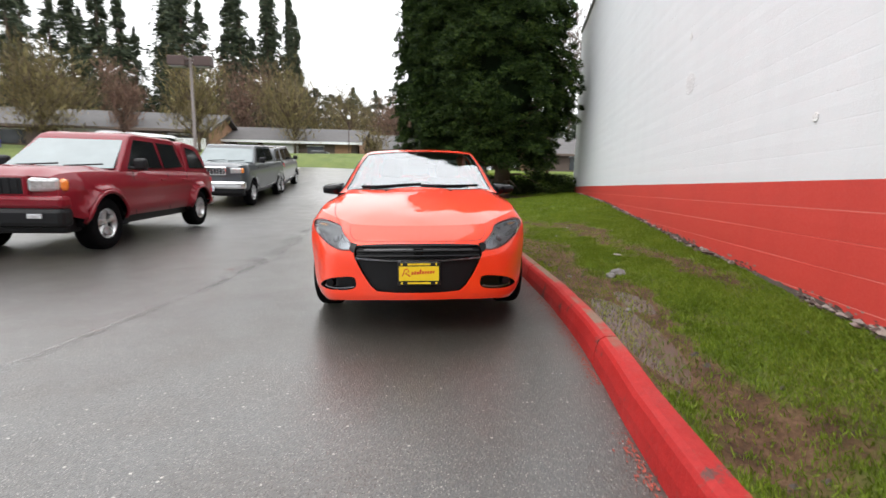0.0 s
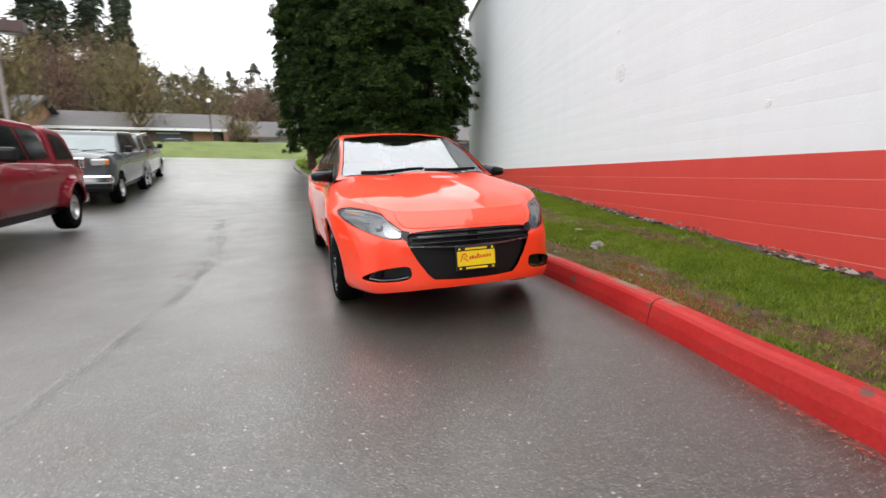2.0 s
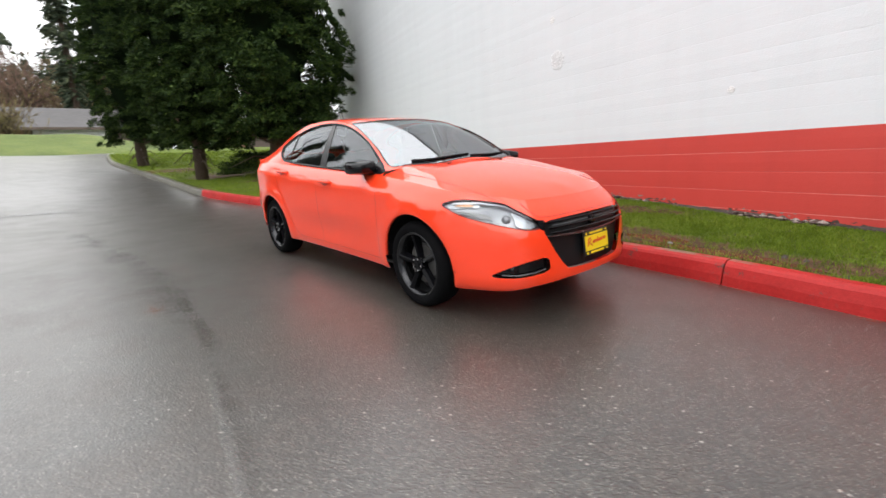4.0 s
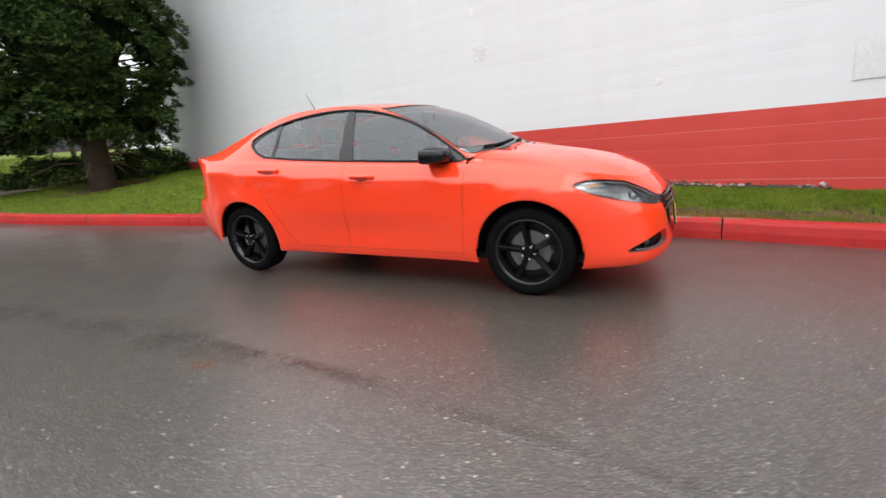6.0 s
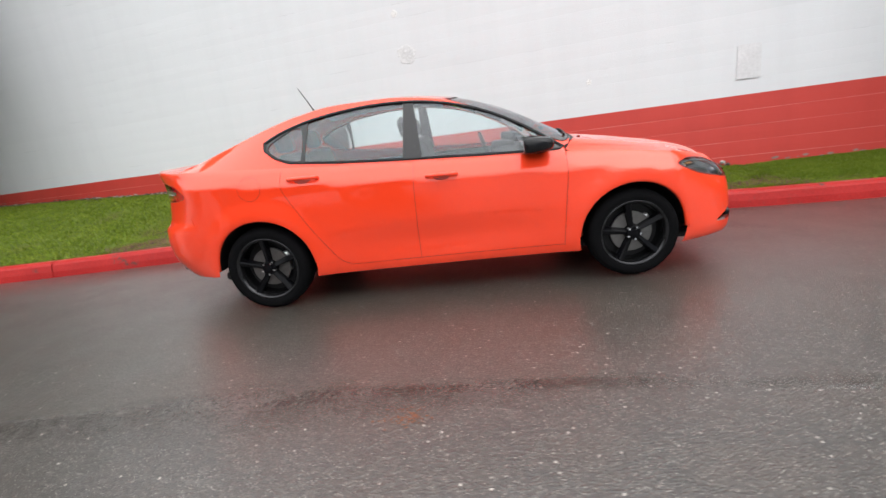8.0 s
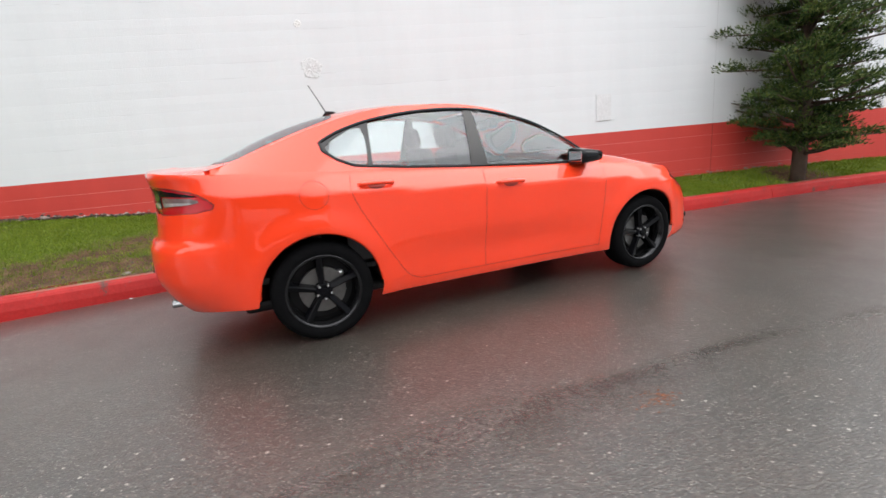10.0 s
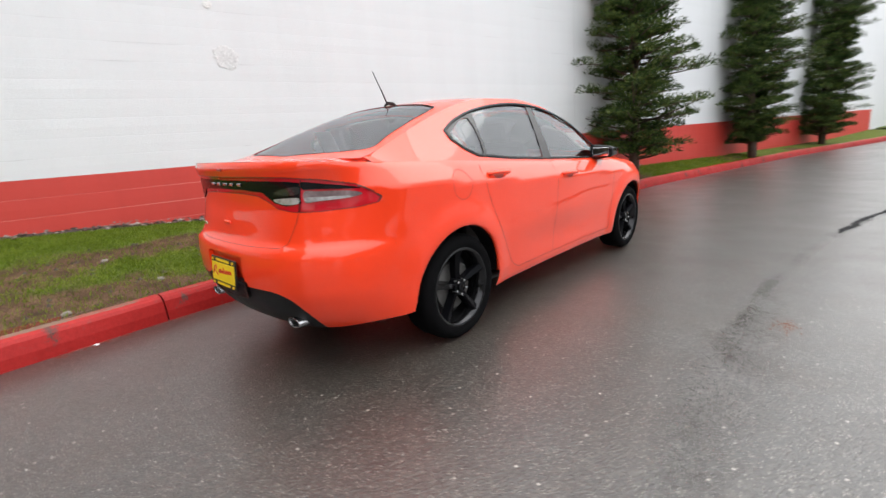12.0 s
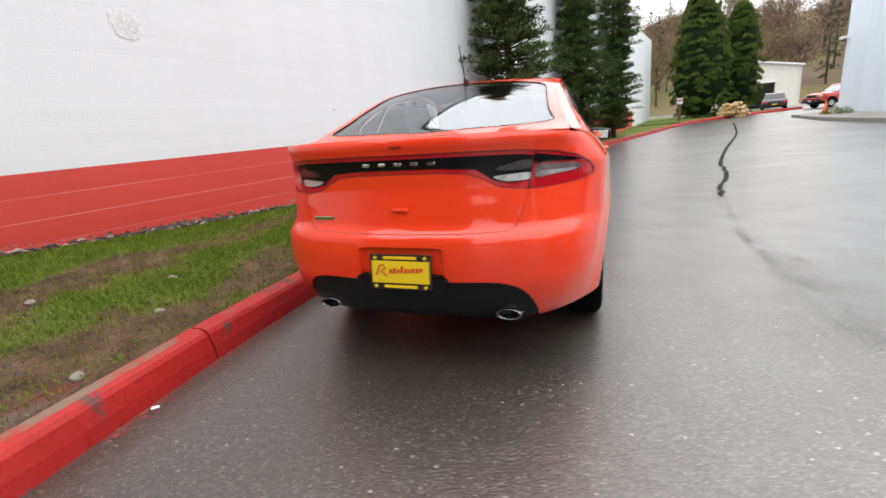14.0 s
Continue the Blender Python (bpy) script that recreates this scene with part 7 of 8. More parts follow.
ROOF_GREY = plain("grey_shingle_roof", (0.085, 0.08, 0.08), 0.85, 0, 0.3, 2.5, bump=0.4)
SIDING = plain("weathered_brown_siding", (0.30, 0.17, 0.10), 0.8, 0, 0.25, 6, bump=0.3)
SIDING_DARK = plain("dark_brown_siding", (0.10, 0.075, 0.06), 0.8, 0, 0.25, 6, bump=0.3)
WHITE_TRIM = plain("white_trim", (0.70, 0.71, 0.72), 0.6, 0, 0.08, 8)
WINDOW_DARK = plain("dark_window", (0.03, 0.035, 0.04), 0.08, 0, 0.2, 2, coat=0.5)


def house(at, length, depth, eave, ridge, turn, label, openings, gable=SIDING):
    """A long low house: walls, pitched roof with eaves, doors and windows set in its front."""
    h = empty("house", label=label, category="house", group="row of low houses", m=pose(*at, 0, 0, turn))
    wall = box_bm((length, depth, eave + 1.2), (0, 0, eave / 2 - 0.6))
    part("wall", wall, SIDING_DARK, h)
    for s in (1, -1):
        x = s * (length / 2 + 0.01)
        mesh_object("gable", [(x, -depth / 2, 0.0), (x, depth / 2, 0.0), (x, depth / 2, eave), (x, 0, ridge - 0.1), (x, -depth / 2, eave), (x - s * 0.2, -depth / 2, 0), (x - s * 0.2, depth / 2, 0), (x - s * 0.2, depth / 2, eave), (x - s * 0.2, 0, ridge - 0.1), (x - s * 0.2, -depth / 2, eave)],
                    [(0, 1, 2, 3, 4), (9, 8, 7, 6, 5)] + [(i, (i + 1) % 5, 5 + (i + 1) % 5, 5 + i) for i in range(5)], gable, h)
    o = 0.7
    L = length / 2 + 0.5
    slope = (ridge - eave) / (depth / 2)
    lo = eave - o * slope
    vs = []
    for dz in (0.0, 0.18):
        vs += [(-L, -depth / 2 - o, lo + dz), (L, -depth / 2 - o, lo + dz), (L, 0, ridge + dz), (-L, 0, ridge + dz), (L, depth / 2 + o, lo + dz), (-L, depth / 2 + o, lo + dz)]
    mesh_object("roof", vs, [(0, 3, 2, 1), (3, 5, 4, 2), (6, 7, 8, 9), (9, 8, 10, 11), (0, 1, 7, 6), (4, 5, 11, 10), (1, 2, 8, 7), (2, 4, 10, 8), (5, 3, 9, 11), (3, 0, 6, 9)], ROOF_GREY, h)
    part("fascia", box_bm((2 * L, 0.06, 0.22), (0, -depth / 2 - o - 0.03, lo + 0.08)), WHITE_TRIM if "pale" in label else SIDING_DARK, h)
    for kind, x, w, z0, z1 in openings:
        fm = {"garage_door": WHITE_TRIM, "window": WINDOW_DARK, "door": SIDING, "panel": SIDING}[kind]
        op = part(kind, box_bm((w, 0.08, z1 - z0), (x, -depth / 2 - 0.03, (z0 + z1) / 2), 0.01), fm, h)
        if kind in ("window", "garage_door"):
            part("frame", box_bm((w + 0.16, 0.05, 0.1), (x, -depth / 2 - 0.05, z1 + 0.05)), WHITE_TRIM, op)
        if kind == "garage_door":
            for q in range(1, 4):
                part("rib", box_bm((w, 0.02, 0.03), (x, -depth / 2 - 0.08, z0 + (z1 - z0) * q / 4)), plain("rib_grey", (0.45, 0.45, 0.46), 0.6) if q == 1 else bpy.data.materials["rib_grey"], op)
    return h


house((-36.5, 39.4, 3.05), 34, 8, 2.6, 4.3, 4, "long low brown house with a grey shingle roof", [("window", -13, 2.4, 0.9, 2.1), ("garage_door", -6, 4.5, 0, 2.2), ("window", 1, 2.0, 0.9, 2.1), ("garage_door", 7, 4.8, 0, 2.3), ("door", 12, 1.0, 0, 2.1), ("window", 14.5, 1.6, 0.9, 2.1)])
house((-12.8, 44.2, 2.68), 13, 8, 2.5, 4.0, 0, "low brown house with a grey roof and pale trim", [("window", -4.4, 1.8, 0.7, 2.1), ("garage_door", -1.2, 3.4, 0, 2.2), ("window", 2.2, 1.6, 0.3, 2.0), ("panel", 4.9, 1.6, 0, 2.4)])
house((-0.2, 48.7, 2.48), 11, 8, 2.5, 4.2, -2, "low brown house with a grey roof and white garage", [("panel", -4.6, 1.4, 0, 2.4), ("garage_door", -0.8, 5.0, 0, 2.2), ("window", 3.8, 1.4, 0.9, 2.1)])
house((20.4, 43.8, 2.15), 18, 8, 2.5, 4.2, -4, "low brown house with a grey roof behind the trees", [("window", -4, 2.2, 0.8, 2.1), ("garage_door", 2, 4.0, 0, 2.2)])

# small structures by the houses
box = empty("market_tent", (-24.8, 35.5, 3.25), "white canvas tent roof beside the houses", "tent")
mesh_object("canvas", [(-3.2, -1.3, 1.5), (3.2, -1.3, 1.4), (3.2, 1.3, 1.4), (-3.2, 1.3, 1.5), (-3.0, 0, 2.1), (3.0, 0, 1.7)], [(0, 1, 5, 4), (2, 3, 4, 5), (0, 4, 3), (1, 2, 5)], WHITE_TRIM, box)
for x in (-3, 3):
    for y in (-1.2, 1.2):
        part("pole", cyl_bm(0.04, 0.04, 2.3, (x, y, 0.35)), SILVER, box)
fence = empty("picket_fence", (-20.4, 35.6, ground_z(35.6, -20) + 0.4), "white panel fence beside the tent", "fence")
for i in range(6):
    part("panel", box_bm((0.42, 0.05, 1.9), (-1.1 + 0.44 * i, 0, 0.95), 0.015), WHITE_TRIM, fence)
for z in (0.3, 1.5):
    part("rail", box_bm((2.7, 0.06, 0.1), (0, 0.05, z), 0.01), WHITE_TRIM, fence)
crate = empty("delivery_stall", (-35.2, 31.9, 3.1), "small blue and red stall by the bank", "stall")
part("counter", box_bm((3.2, 1.2, 0.9), (0, 0, 0.45), 0.04), plain("purple_blue_panel", (0.07, 0.05, 0.30), 0.5), crate)
part("sign_board", box_bm((3.2, 1.0, 0.35), (0, 0, 1.1), 0.03), plain("red_board", (0.45, 0.04, 0.05), 0.5), crate)

RUST_BROWN = plain("brown_metal", (0.055, 0.032, 0.028), 0.55, 0.2, 0.2)
lamp_post = empty("street_lamp", (-13.5, 22.3, ground_z(22.2, -14)), "tall brown twin-head lamp post", "street lamp")
part("pole", cyl_bm(0.11, 0.07, 6.6, (0, 0, 3.3), n=12), plain("grey_brown_pole", (0.22, 0.19, 0.18), 0.6, 0.3), lamp_post)
for s in (1, -1):
    head = part("lamp_head", box_bm((1.0, 0.55, 0.55), (s * 0.72, 0, 6.38), 0.05), RUST_BROWN, lamp_post)
    part("lens", box_bm((0.8, 0.42, 0.03), (s * 0.72, 0, 6.09), 0.005), LAMP_BOWL, head)
    part("arm", box_bm((0.3, 0.1, 0.1), (s * 0.14, 0, 6.42), 0.01), RUST_BROWN, lamp_post)
for x, y in ((-25.9, 35.3), (-6.8, 36.9)):
    lp = empty("yard_lamp", (x, y, ground_z(y)), "slim garden lamp with a pale globe", "street lamp", "garden lamps")
    part("pole", cyl_bm(0.05, 0.04, 4.6, (0, 0, 2.3), n=8), RUST_BROWN, lp)
    part("globe", cyl_bm(0.18, 0.12, 0.3, (0, 0, 4.7), n=12, bevel=0.04), WHITE_TRIM, lp)

# bare trees in front of the woods
for i, (x, y, h, sp_, mt, lv) in enumerate(((-30.8, 33.1, 9.5, 3.4, TWIG, 3600), (-25.8, 35.3, 8.5, 1.5, RUST_TWIG, 2400), (-18.2, 32.5, 8.2, 2.3, TWIG, 2200), (-16.2, 46.6, 12, 3.6, TWIG, 3000), (-12.5, 39.7, 9.5, 2.4, TWIG, 1600),
                                           (-21.9, 51.4, 13, 4.2, RUST_TWIG, 3000), (-4.8, 39.5, 4.2, 1.6, TWIG, 500), (-10.1, 57.8, 13, 4.0, TWIG, 2600), (-39.8, 48.8, 12, 4.0, TWIG, 2600), (-28, 54.2, 13, 4.5, TWIG, 2600), (2.4, 60.3, 12, 4.5, TWIG, 2600), (-3.7, 62, 12, 4.0, RUST_TWIG, 2200))):
    bare_tree((x, y, ground_z(y)), h, sp_, 100 + i, mt, lv, "bare tree with rusty buds before the woods" if mt is RUST_TWIG else "bare tree with yellow-green buds before the woods", 0.10 + 0.006 * h, tw=(0.7, 0.022))
# tall firs
firs = [(-78.5, 69.5, 27, 3.4), (-70.3, 63.8, 31, 3.8), (-62.5, 68.1, 33, 4.2), (-56.6, 72.3, 30, 3.6), (-51, 70.5, 34, 3.4), (-45.4, 66.6, 27, 2.6), (-41.7, 74.8, 36, 4.6), (-38, 69.9, 33, 4.0), (-31.6, 73.1, 32, 3.6), (-28.8, 69.2, 30, 3.0), (-25.3, 71.3, 31, 2.8), (-22.9, 75.4, 30, 2.4), (-20.3, 69.5, 25, 2.0), (-0.1, 56.2, 26, 2.0), (2.9, 59.3, 28, 2.6), (7, 57.4, 27, 2.6)]
for i, (x, y, h, r) in enumerate(firs):
    far_conifer((x, y, ground_z(y) - 1.0), h, r * 1.1, 200 + i, FIR, 2500)
rng_far = np.random.default_rng(77)
for i in range(13):
    far_conifer((-88 + i * 5.0 + float(rng_far.uniform(-1.2, 1.2)), 84 + float(rng_far.uniform(-3, 6)), ground_z(84) - 1.0), float(rng_far.uniform(26, 35)), float(rng_far.uniform(3.6, 5.2)), 240 + i, FIR, 2000)
for i in range(96):
    x = -99.5 + i * 1.6 + float(rng_far.uniform(-1, 1))
    far_conifer((x, 104 + float(rng_far.uniform(-8, 8)), ground_z(90)), float(rng_far.uniform(16.5, 20.5)), float(rng_far.uniform(7.0, 9.5)), 300 + i, FIR, 2000, "fir tree in the distant woods and the added west row", spray=0.011)
for i in range(20):
    x = -98 + i * 6 + float(rng_far.uniform(-2, 2))
    bare_tree((x, 84 + float(rng_far.uniform(-6, 6)), ground_z(84)), float(rng_far.uniform(12, 15.5)), 5.5, 360 + i, TWIG if i % 3 else RUST_TWIG, 1300, "budding tree at the edge of the woods", 0.2, tw=(1.2, 0.06))
# unseen firs added west, across the drive behind the pickups, darkening the sedan's reflections
for i in range(26):
    y = -22 + i * 3.2 + float(rng_far.uniform(-1.5, 1.5))
    x = -60 + float(rng_far.uniform(-7, 7))
    far_conifer((x, y, ground_z(y)), float(rng_far.uniform(13, 19)), 4.4, 400 + i, FIR, 900, "fir tree in the distant woods and the added west row")

# ---- beyond the drive, south: sheds, hill, vehicles ----
PALE_BLUE = wall_material("pale_blue_wall", (0.62, 0.68, 0.74), (0.55, 0.61, 0.67), (0.45, 0.47, 0.5))
CREAM = plain("cream_metal_siding", (0.60, 0.58, 0.52), 0.6, 0, 0.08, 3)
annex = empty("pale_blue_building", m=pose(-0.07, 0.03, -0.42, 0, 0, -1.72), label="pale blue rendered building with a kerbed bed", category="building")
part("wall", box_bm((22, 18.4, 9.0), (-23.75, -18.74, 4.5), 0.03), PALE_BLUE, annex)
part("coping", box_bm((22.2, 18.6, 0.15), (-23.75, -18.74, 9.07), 0.02), WHITE_TRIM, annex)
sec = new("wall_lamp")
sec.parent = annex
sec.matrix_basis = pose(-12.65, -27.6, 4.3)
part("bracket", box_bm((0.2, 0.08, 0.08), (0.0, 0, 0), 0.01), WHITE_TRIM, sec)
part("head", box_bm((0.16, 0.5, 0.14), (0.12, -0.2, 0.02), 0.03), WHITE_TRIM, sec)
part("vent_box", box_bm((0.2, 0.7, 0.5), (-12.7, -22.5, 6.4), 0.02), CONCRETE, annex)
rim = [(-13.05, -9.6), (-11.3, -9.65), (-11.05, -22.15), (-11.85, -28.45), (-15.0, -30.1)]
tagged(mesh_object("planting_kerb", [(x, y, ground_z(y, x) - 0.1) for x, y in rim] + [(x, y, ground_z(y, x) + 0.16) for x, y in rim],
                         [(5, 9, 8, 7, 6), (0, 1, 6, 5), (1, 2, 7, 6), (2, 3, 8, 7), (3, 4, 9, 8), (4, 0, 5, 9)], CONCRETE), "raised concrete kerb along the pale building", "kerb", kind="structure")
shrub((-12.74, -25.2, -0.20), (0.75, 1.2, 0.6), 51, 1500, HEDGE, "low rounded shrub by the pale building")
shed = empty("shed", label="cream metal shed with an open dark bay", category="building", m=pose(-20.1, -69.9, -0.35, 0, 0, -13.7))
W_, D_, H_, R_ = 12.0, 10.0, 5.2, 6.3
vs = [(-W_ / 2, 0, 0), (W_ / 2, 0, 0), (W_ / 2, 0, H_), (0, 0, R_), (-W_ / 2, 0, H_)]
front_co = [(p[0], p[2]) for p in vs]
co, _, tris, *_ = delaunay_2d_cdt([Vector(p) for p in front_co + [(-3.4, 0.0), (0.6, 0.0), (0.6, 3.4), (-3.4, 3.4)]], [(0, 5), (5, 6), (6, 1), (1, 2), (2, 3), (3, 4), (4, 0), (6, 7), (7, 8), (8, 5)], [], 0, 1e-6)
keep = [t for t in tris if not inside((sum(co[i][0] for i in t) / 3, sum(co[i][1] for i in t) / 3), [(-3.4, -0.1), (0.6, -0.1), (0.6, 3.4), (-3.4, 3.4)])]
mesh_object("front_wall", [(p[0], 0, p[1]) for p in co] + [(p[0], -0.2, p[1]) for p in co], [tuple(t) for t in keep] + [tuple(i + len(co) for i in reversed(t)) for t in keep], CREAM, shed)
part("side_wall", box_bm((0.2, D_, H_), (-W_ / 2, -D_ / 2, H_ / 2)), CREAM, shed)
part("side_wall", box_bm((0.2, D_, H_), (W_ / 2, -D_ / 2, H_ / 2)), CREAM, shed)
part("back_wall", box_bm((W_, 0.2, H_), (0, -D_, H_ / 2)), CREAM, shed)
mesh_object("roof", [(-W_ / 2 - 0.3, 0.4, H_ - 0.1), (0, 0.4, R_ + 0.05), (W_ / 2 + 0.3, 0.4, H_ - 0.1), (-W_ / 2 - 0.3, -D_, H_ - 0.1), (0, -D_, R_ + 0.05), (W_ / 2 + 0.3, -D_, H_ - 0.1),
                     (-W_ / 2 - 0.3, 0.4, H_ + 0.1), (0, 0.4, R_ + 0.25), (W_ / 2 + 0.3, 0.4, H_ + 0.1), (-W_ / 2 - 0.3, -D_, H_ + 0.1), (0, -D_, R_ + 0.25), (W_ / 2 + 0.3, -D_, H_ + 0.1)],
            [(0, 1, 4, 3), (1, 2, 5, 4), (6, 9, 10, 7), (7, 10, 11, 8), (0, 6, 7, 1), (1, 7, 8, 2), (3, 4, 10, 9), (4, 5, 11, 10), (0, 3, 9, 6), (2, 8, 11, 5)], WHITE_TRIM, shed)
part("bay_lintel", box_bm((4.2, 0.3, 0.15), (-1.4, 0.05, 3.47), 0.02), WHITE_TRIM, shed)

# hillside with trees
nh = Nodes("hillside_scrub", 0.95)
nh.set("Base Color", nh.ramp(nh.mix(0.5, nh.noise(0.07, 5), nh.noise(0.6, 6, 0.75)), [(0.36, (0.035, 0.034, 0.014)), (0.48, (0.12, 0.105, 0.028)), (0.60, (0.10, 0.062, 0.040))]))
rows = []
for i in range(14):
    y = -86 - i * 7
    rows.append([(x, y, -0.7 + 2.1 * i ** 1.12 * (0.75 + 0.25 * noise.noise((x * 0.03, y * 0.02, 2))) * (1.0 if x < -10 else max(0.15, 1 - (x + 10) / 60)) - 0.2) for x in [-150 + j * 8 for j in range(32)]])
soft_strip("hillside", rows, nh.m, "scrubby brown-green hillside", "hill")
for i in range(110):
    x = -80 + i * 1.1 + float(rng_far.uniform(-1.5, 1.5))
    y = -92 - float(rng_far.uniform(0, 75))
    k = (-86 - y) / 7
    z = -0.7 + 2.1 * max(0, k) ** 1.12 * 0.75 * (1.0 if x < -10 else max(0.15, 1 - (x + 10) / 60))
    if i % 3 == 0:
        far_conifer((x, y, z), float(rng_far.uniform(9, 16)), 2.6, 500 + i, FIR, 700, "fir tree on the hillside")
    else:
        bare_tree((x, y, z - 0.5), float(rng_far.uniform(8, 13)), 5.0, 500 + i, TWIG if i % 2 else RUST_TWIG, 1300, "budding tree on the hillside", 0.15, tw=(1.0, 0.10))

# things by the far kerb
post = empty("sign_post", (-6.57, -33.0, ground_z(-33, -6.6) + 0.12), "short brown post with a small red and white sign", "sign post")
part("post", box_bm((0.16, 0.16, 1.5), (0, 0, 0.6), 0.015), plain("red_brown_post", (0.12, 0.045, 0.03), 0.7), post)
part("sign", box_bm((0.36, 0.04, 0.42), (0, 0.1, 1.45), 0.01), PLATE_WHITE, post)
part("sign_bar", box_bm((0.28, 0.012, 0.12), (0, 0.126, 1.5)), PLATE_RED, post)
pile = empty("log_pile", (-10.5, -35.4, ground_z(-35.4, -9) + 0.1), "untidy pile of split pale firewood", "firewood")
rng_log = np.random.default_rng(9)
PALE_WOOD = plain("split_pale_wood", (0.48, 0.33, 0.16), 0.8, 0, 0.35, 6, bump=0.4)
first_log = None
for i in range(46):
    lvl = int(i / 12)
    x = float(rng_log.uniform(-1.1, 1.1)) * (1 - 0.18 * lvl)
    m = pose(x, float(rng_log.uniform(-0.4, 0.4)), 0.02 + 0.27 * lvl, float(rng_log.uniform(-25, 25)), float(rng_log.uniform(-15, 15)), float(rng_log.uniform(0, 180)))
    if first_log is None:
        bm = cyl_bm(0.13, 0.11, 0.55, (0, 0, 0), (90, 0, 0), 5)
        first_log = part("log", bm, PALE_WOOD, pile)
        o = first_log
    else:
        o = first_log.copy()
        scene.collection.objects.link(o)
    o.matrix_basis = m
cone = empty("traffic_cone", (-12.6, -26.2, ground_z(-26.2, -9) + 0.16), "orange traffic cone on the kerb", "traffic cone")
part("body", cyl_bm(0.15, 0.03, 0.66, (0, 0, 0.36), n=16), plain("cone_orange", (0.75, 0.14, 0.05), 0.5), cone)
part("base", box_bm((0.38, 0.38, 0.04), (0, 0, 0.02), 0.01), plain("cone_base", (0.5, 0.10, 0.04), 0.5), cone)


def far_car(m, paint, label):
    c = empty("parked_car", m=m, label=label, category="car")
    body = [(-2.1, 0.45), (-2.12, 0.75), (-1.2, 0.92), (1.95, 0.95), (2.1, 0.8), (2.08, 0.4)] + [(1.35 + 0.42, 0.3)] + arc(1.35, 0.32, 0.4, 175, 5) + [(0.8, 0.28), (-0.8, 0.28)] + arc(-1.35, 0.32, 0.4, 175, 5) + [(-1.9, 0.3)]
    extrude_side("body", body, 0.88, paint, c, 0.1, 0.6, 0.06)
    extrude_side("cabin", [(-1.1, 0.9), (-0.3, 1.42), (0.9, 1.44), (1.75, 0.92)], 0.8, DARK_GLASS_SOLID, c, 0.3, 0.9, 0.06)
    extrude_side("roof", [(-0.3, 1.40), (-0.1, 1.46), (0.8, 1.47), (1.0, 1.40)], 0.66, paint, c, 0.1, 1.4, 0.03)
    for y in (-1.35, 1.35):
        for s in (1, -1):
            make_wheel("wheel", c, (s * 0.78, y, 0.32), s, metal=SILVER, lugs=0, disc=False)
    for s in (1, -1):
        part("tail_lamp", box_bm((0.3, 0.05, 0.14), (s * 0.68, 2.09, 0.72), 0.02), RED_LENS, c)
        part("headlight", box_bm((0.34, 0.06, 0.12), (s * 0.66, -2.1, 0.68), 0.02), CLEAR_LENS, c)
    part("plate", box_bm((0.34, 0.02, 0.12), (0, 2.11, 0.55)), YELLOW, c)
    return c


far_car(pose(-15.4, -43.05, ground_z(-43, -9), 0, 0, -15.7), car_paint("dark_plum_paint", (0.03, 0.025, 0.035)), "dark parked car with a yellow plate")
pickup(pose(-17.9, -40.5, ground_z(-40.5, -9), 0, 0, 108.3), car_paint("bright_red_paint", (0.40, 0.02, 0.015)), "bright red pickup behind the pale building", base=3.2)
far_car(pose(-8.8, 35.8, ground_z(35.8, -9), 0, 0, 82), PALE_GREY, "pale car parked before the houses")

# ---- grass blades ----
def blades(name, count, xr, yr, height, width, seed, label, dense=1.0):
    """Grass blades over a stretch of lawn, thin where the soil is bare."""
    rng = np.random.default_rng(seed)
    cs, ws = [], []
    tries = 0
    while len(cs) < count and tries < count * 4:
        tries += 1
        y = rng.uniform(*yr)
        lo, hi = xr(y)
        x = rng.uniform(lo, hi)
        bare = mud_at(x, y) + 0.22 * noise.noise((x * 9, y * 9, 2.2))
        if bare > 0.36 + rng.uniform(-0.34, 0.34) or wet_at(x, y) > 0.35:
            if rng.uniform() > 0.10:
                continue
        cs.append((x, y, lawn_z(x, y) + height * 0.3))
        ws.append((0, 0, 1))
    grass = empty(name, label=label, category="grass", kind="stuff")
    ob = leaf_mesh("grass_cover", cs, ws, height, width, GRASS, grass, rng, 0.0, 0.42)
    tagged(ob, kind="stuff")
    return grass


blades("grass", 120000, lambda y: (kerb_x(y) + 0.125, wall_x(y) - 0.02), (-5.6, 4.6), 0.036, 0.0055, 61, "short wet green grass between kerb and wall")
blades("grass", 9000, lambda y: (kerb_x(y) + 0.125, wall_x(y) - 0.02), (-14, -5.6), 0.06, 0.012, 62, "short green grass along the narrow verge")
blades("grass", 30000, lambda y: (kerb_x(y) + 0.125, wall_x(y) - 0.02), (4.6, 13.4), 0.06, 0.012, 63, "short green grass near the end of the wall")
blades("grass", 22000, lambda y: (kerb_x(y) + 0.17, 9.0), (13.4, 26.0), 0.10, 0.025, 64, "green grass round the cedars")
# moss and tufts creeping over the kerb's back edge

# ---- wall marks ----
def flake(rng, cx, cz, w, h, k=7):
    return [(cx + w * math.cos(2 * math.pi * i / k) * rng.uniform(0.55, 1.0), cz + h * math.sin(2 * math.pi * i / k) * rng.uniform(0.55, 1.0)) for i in range(k)]


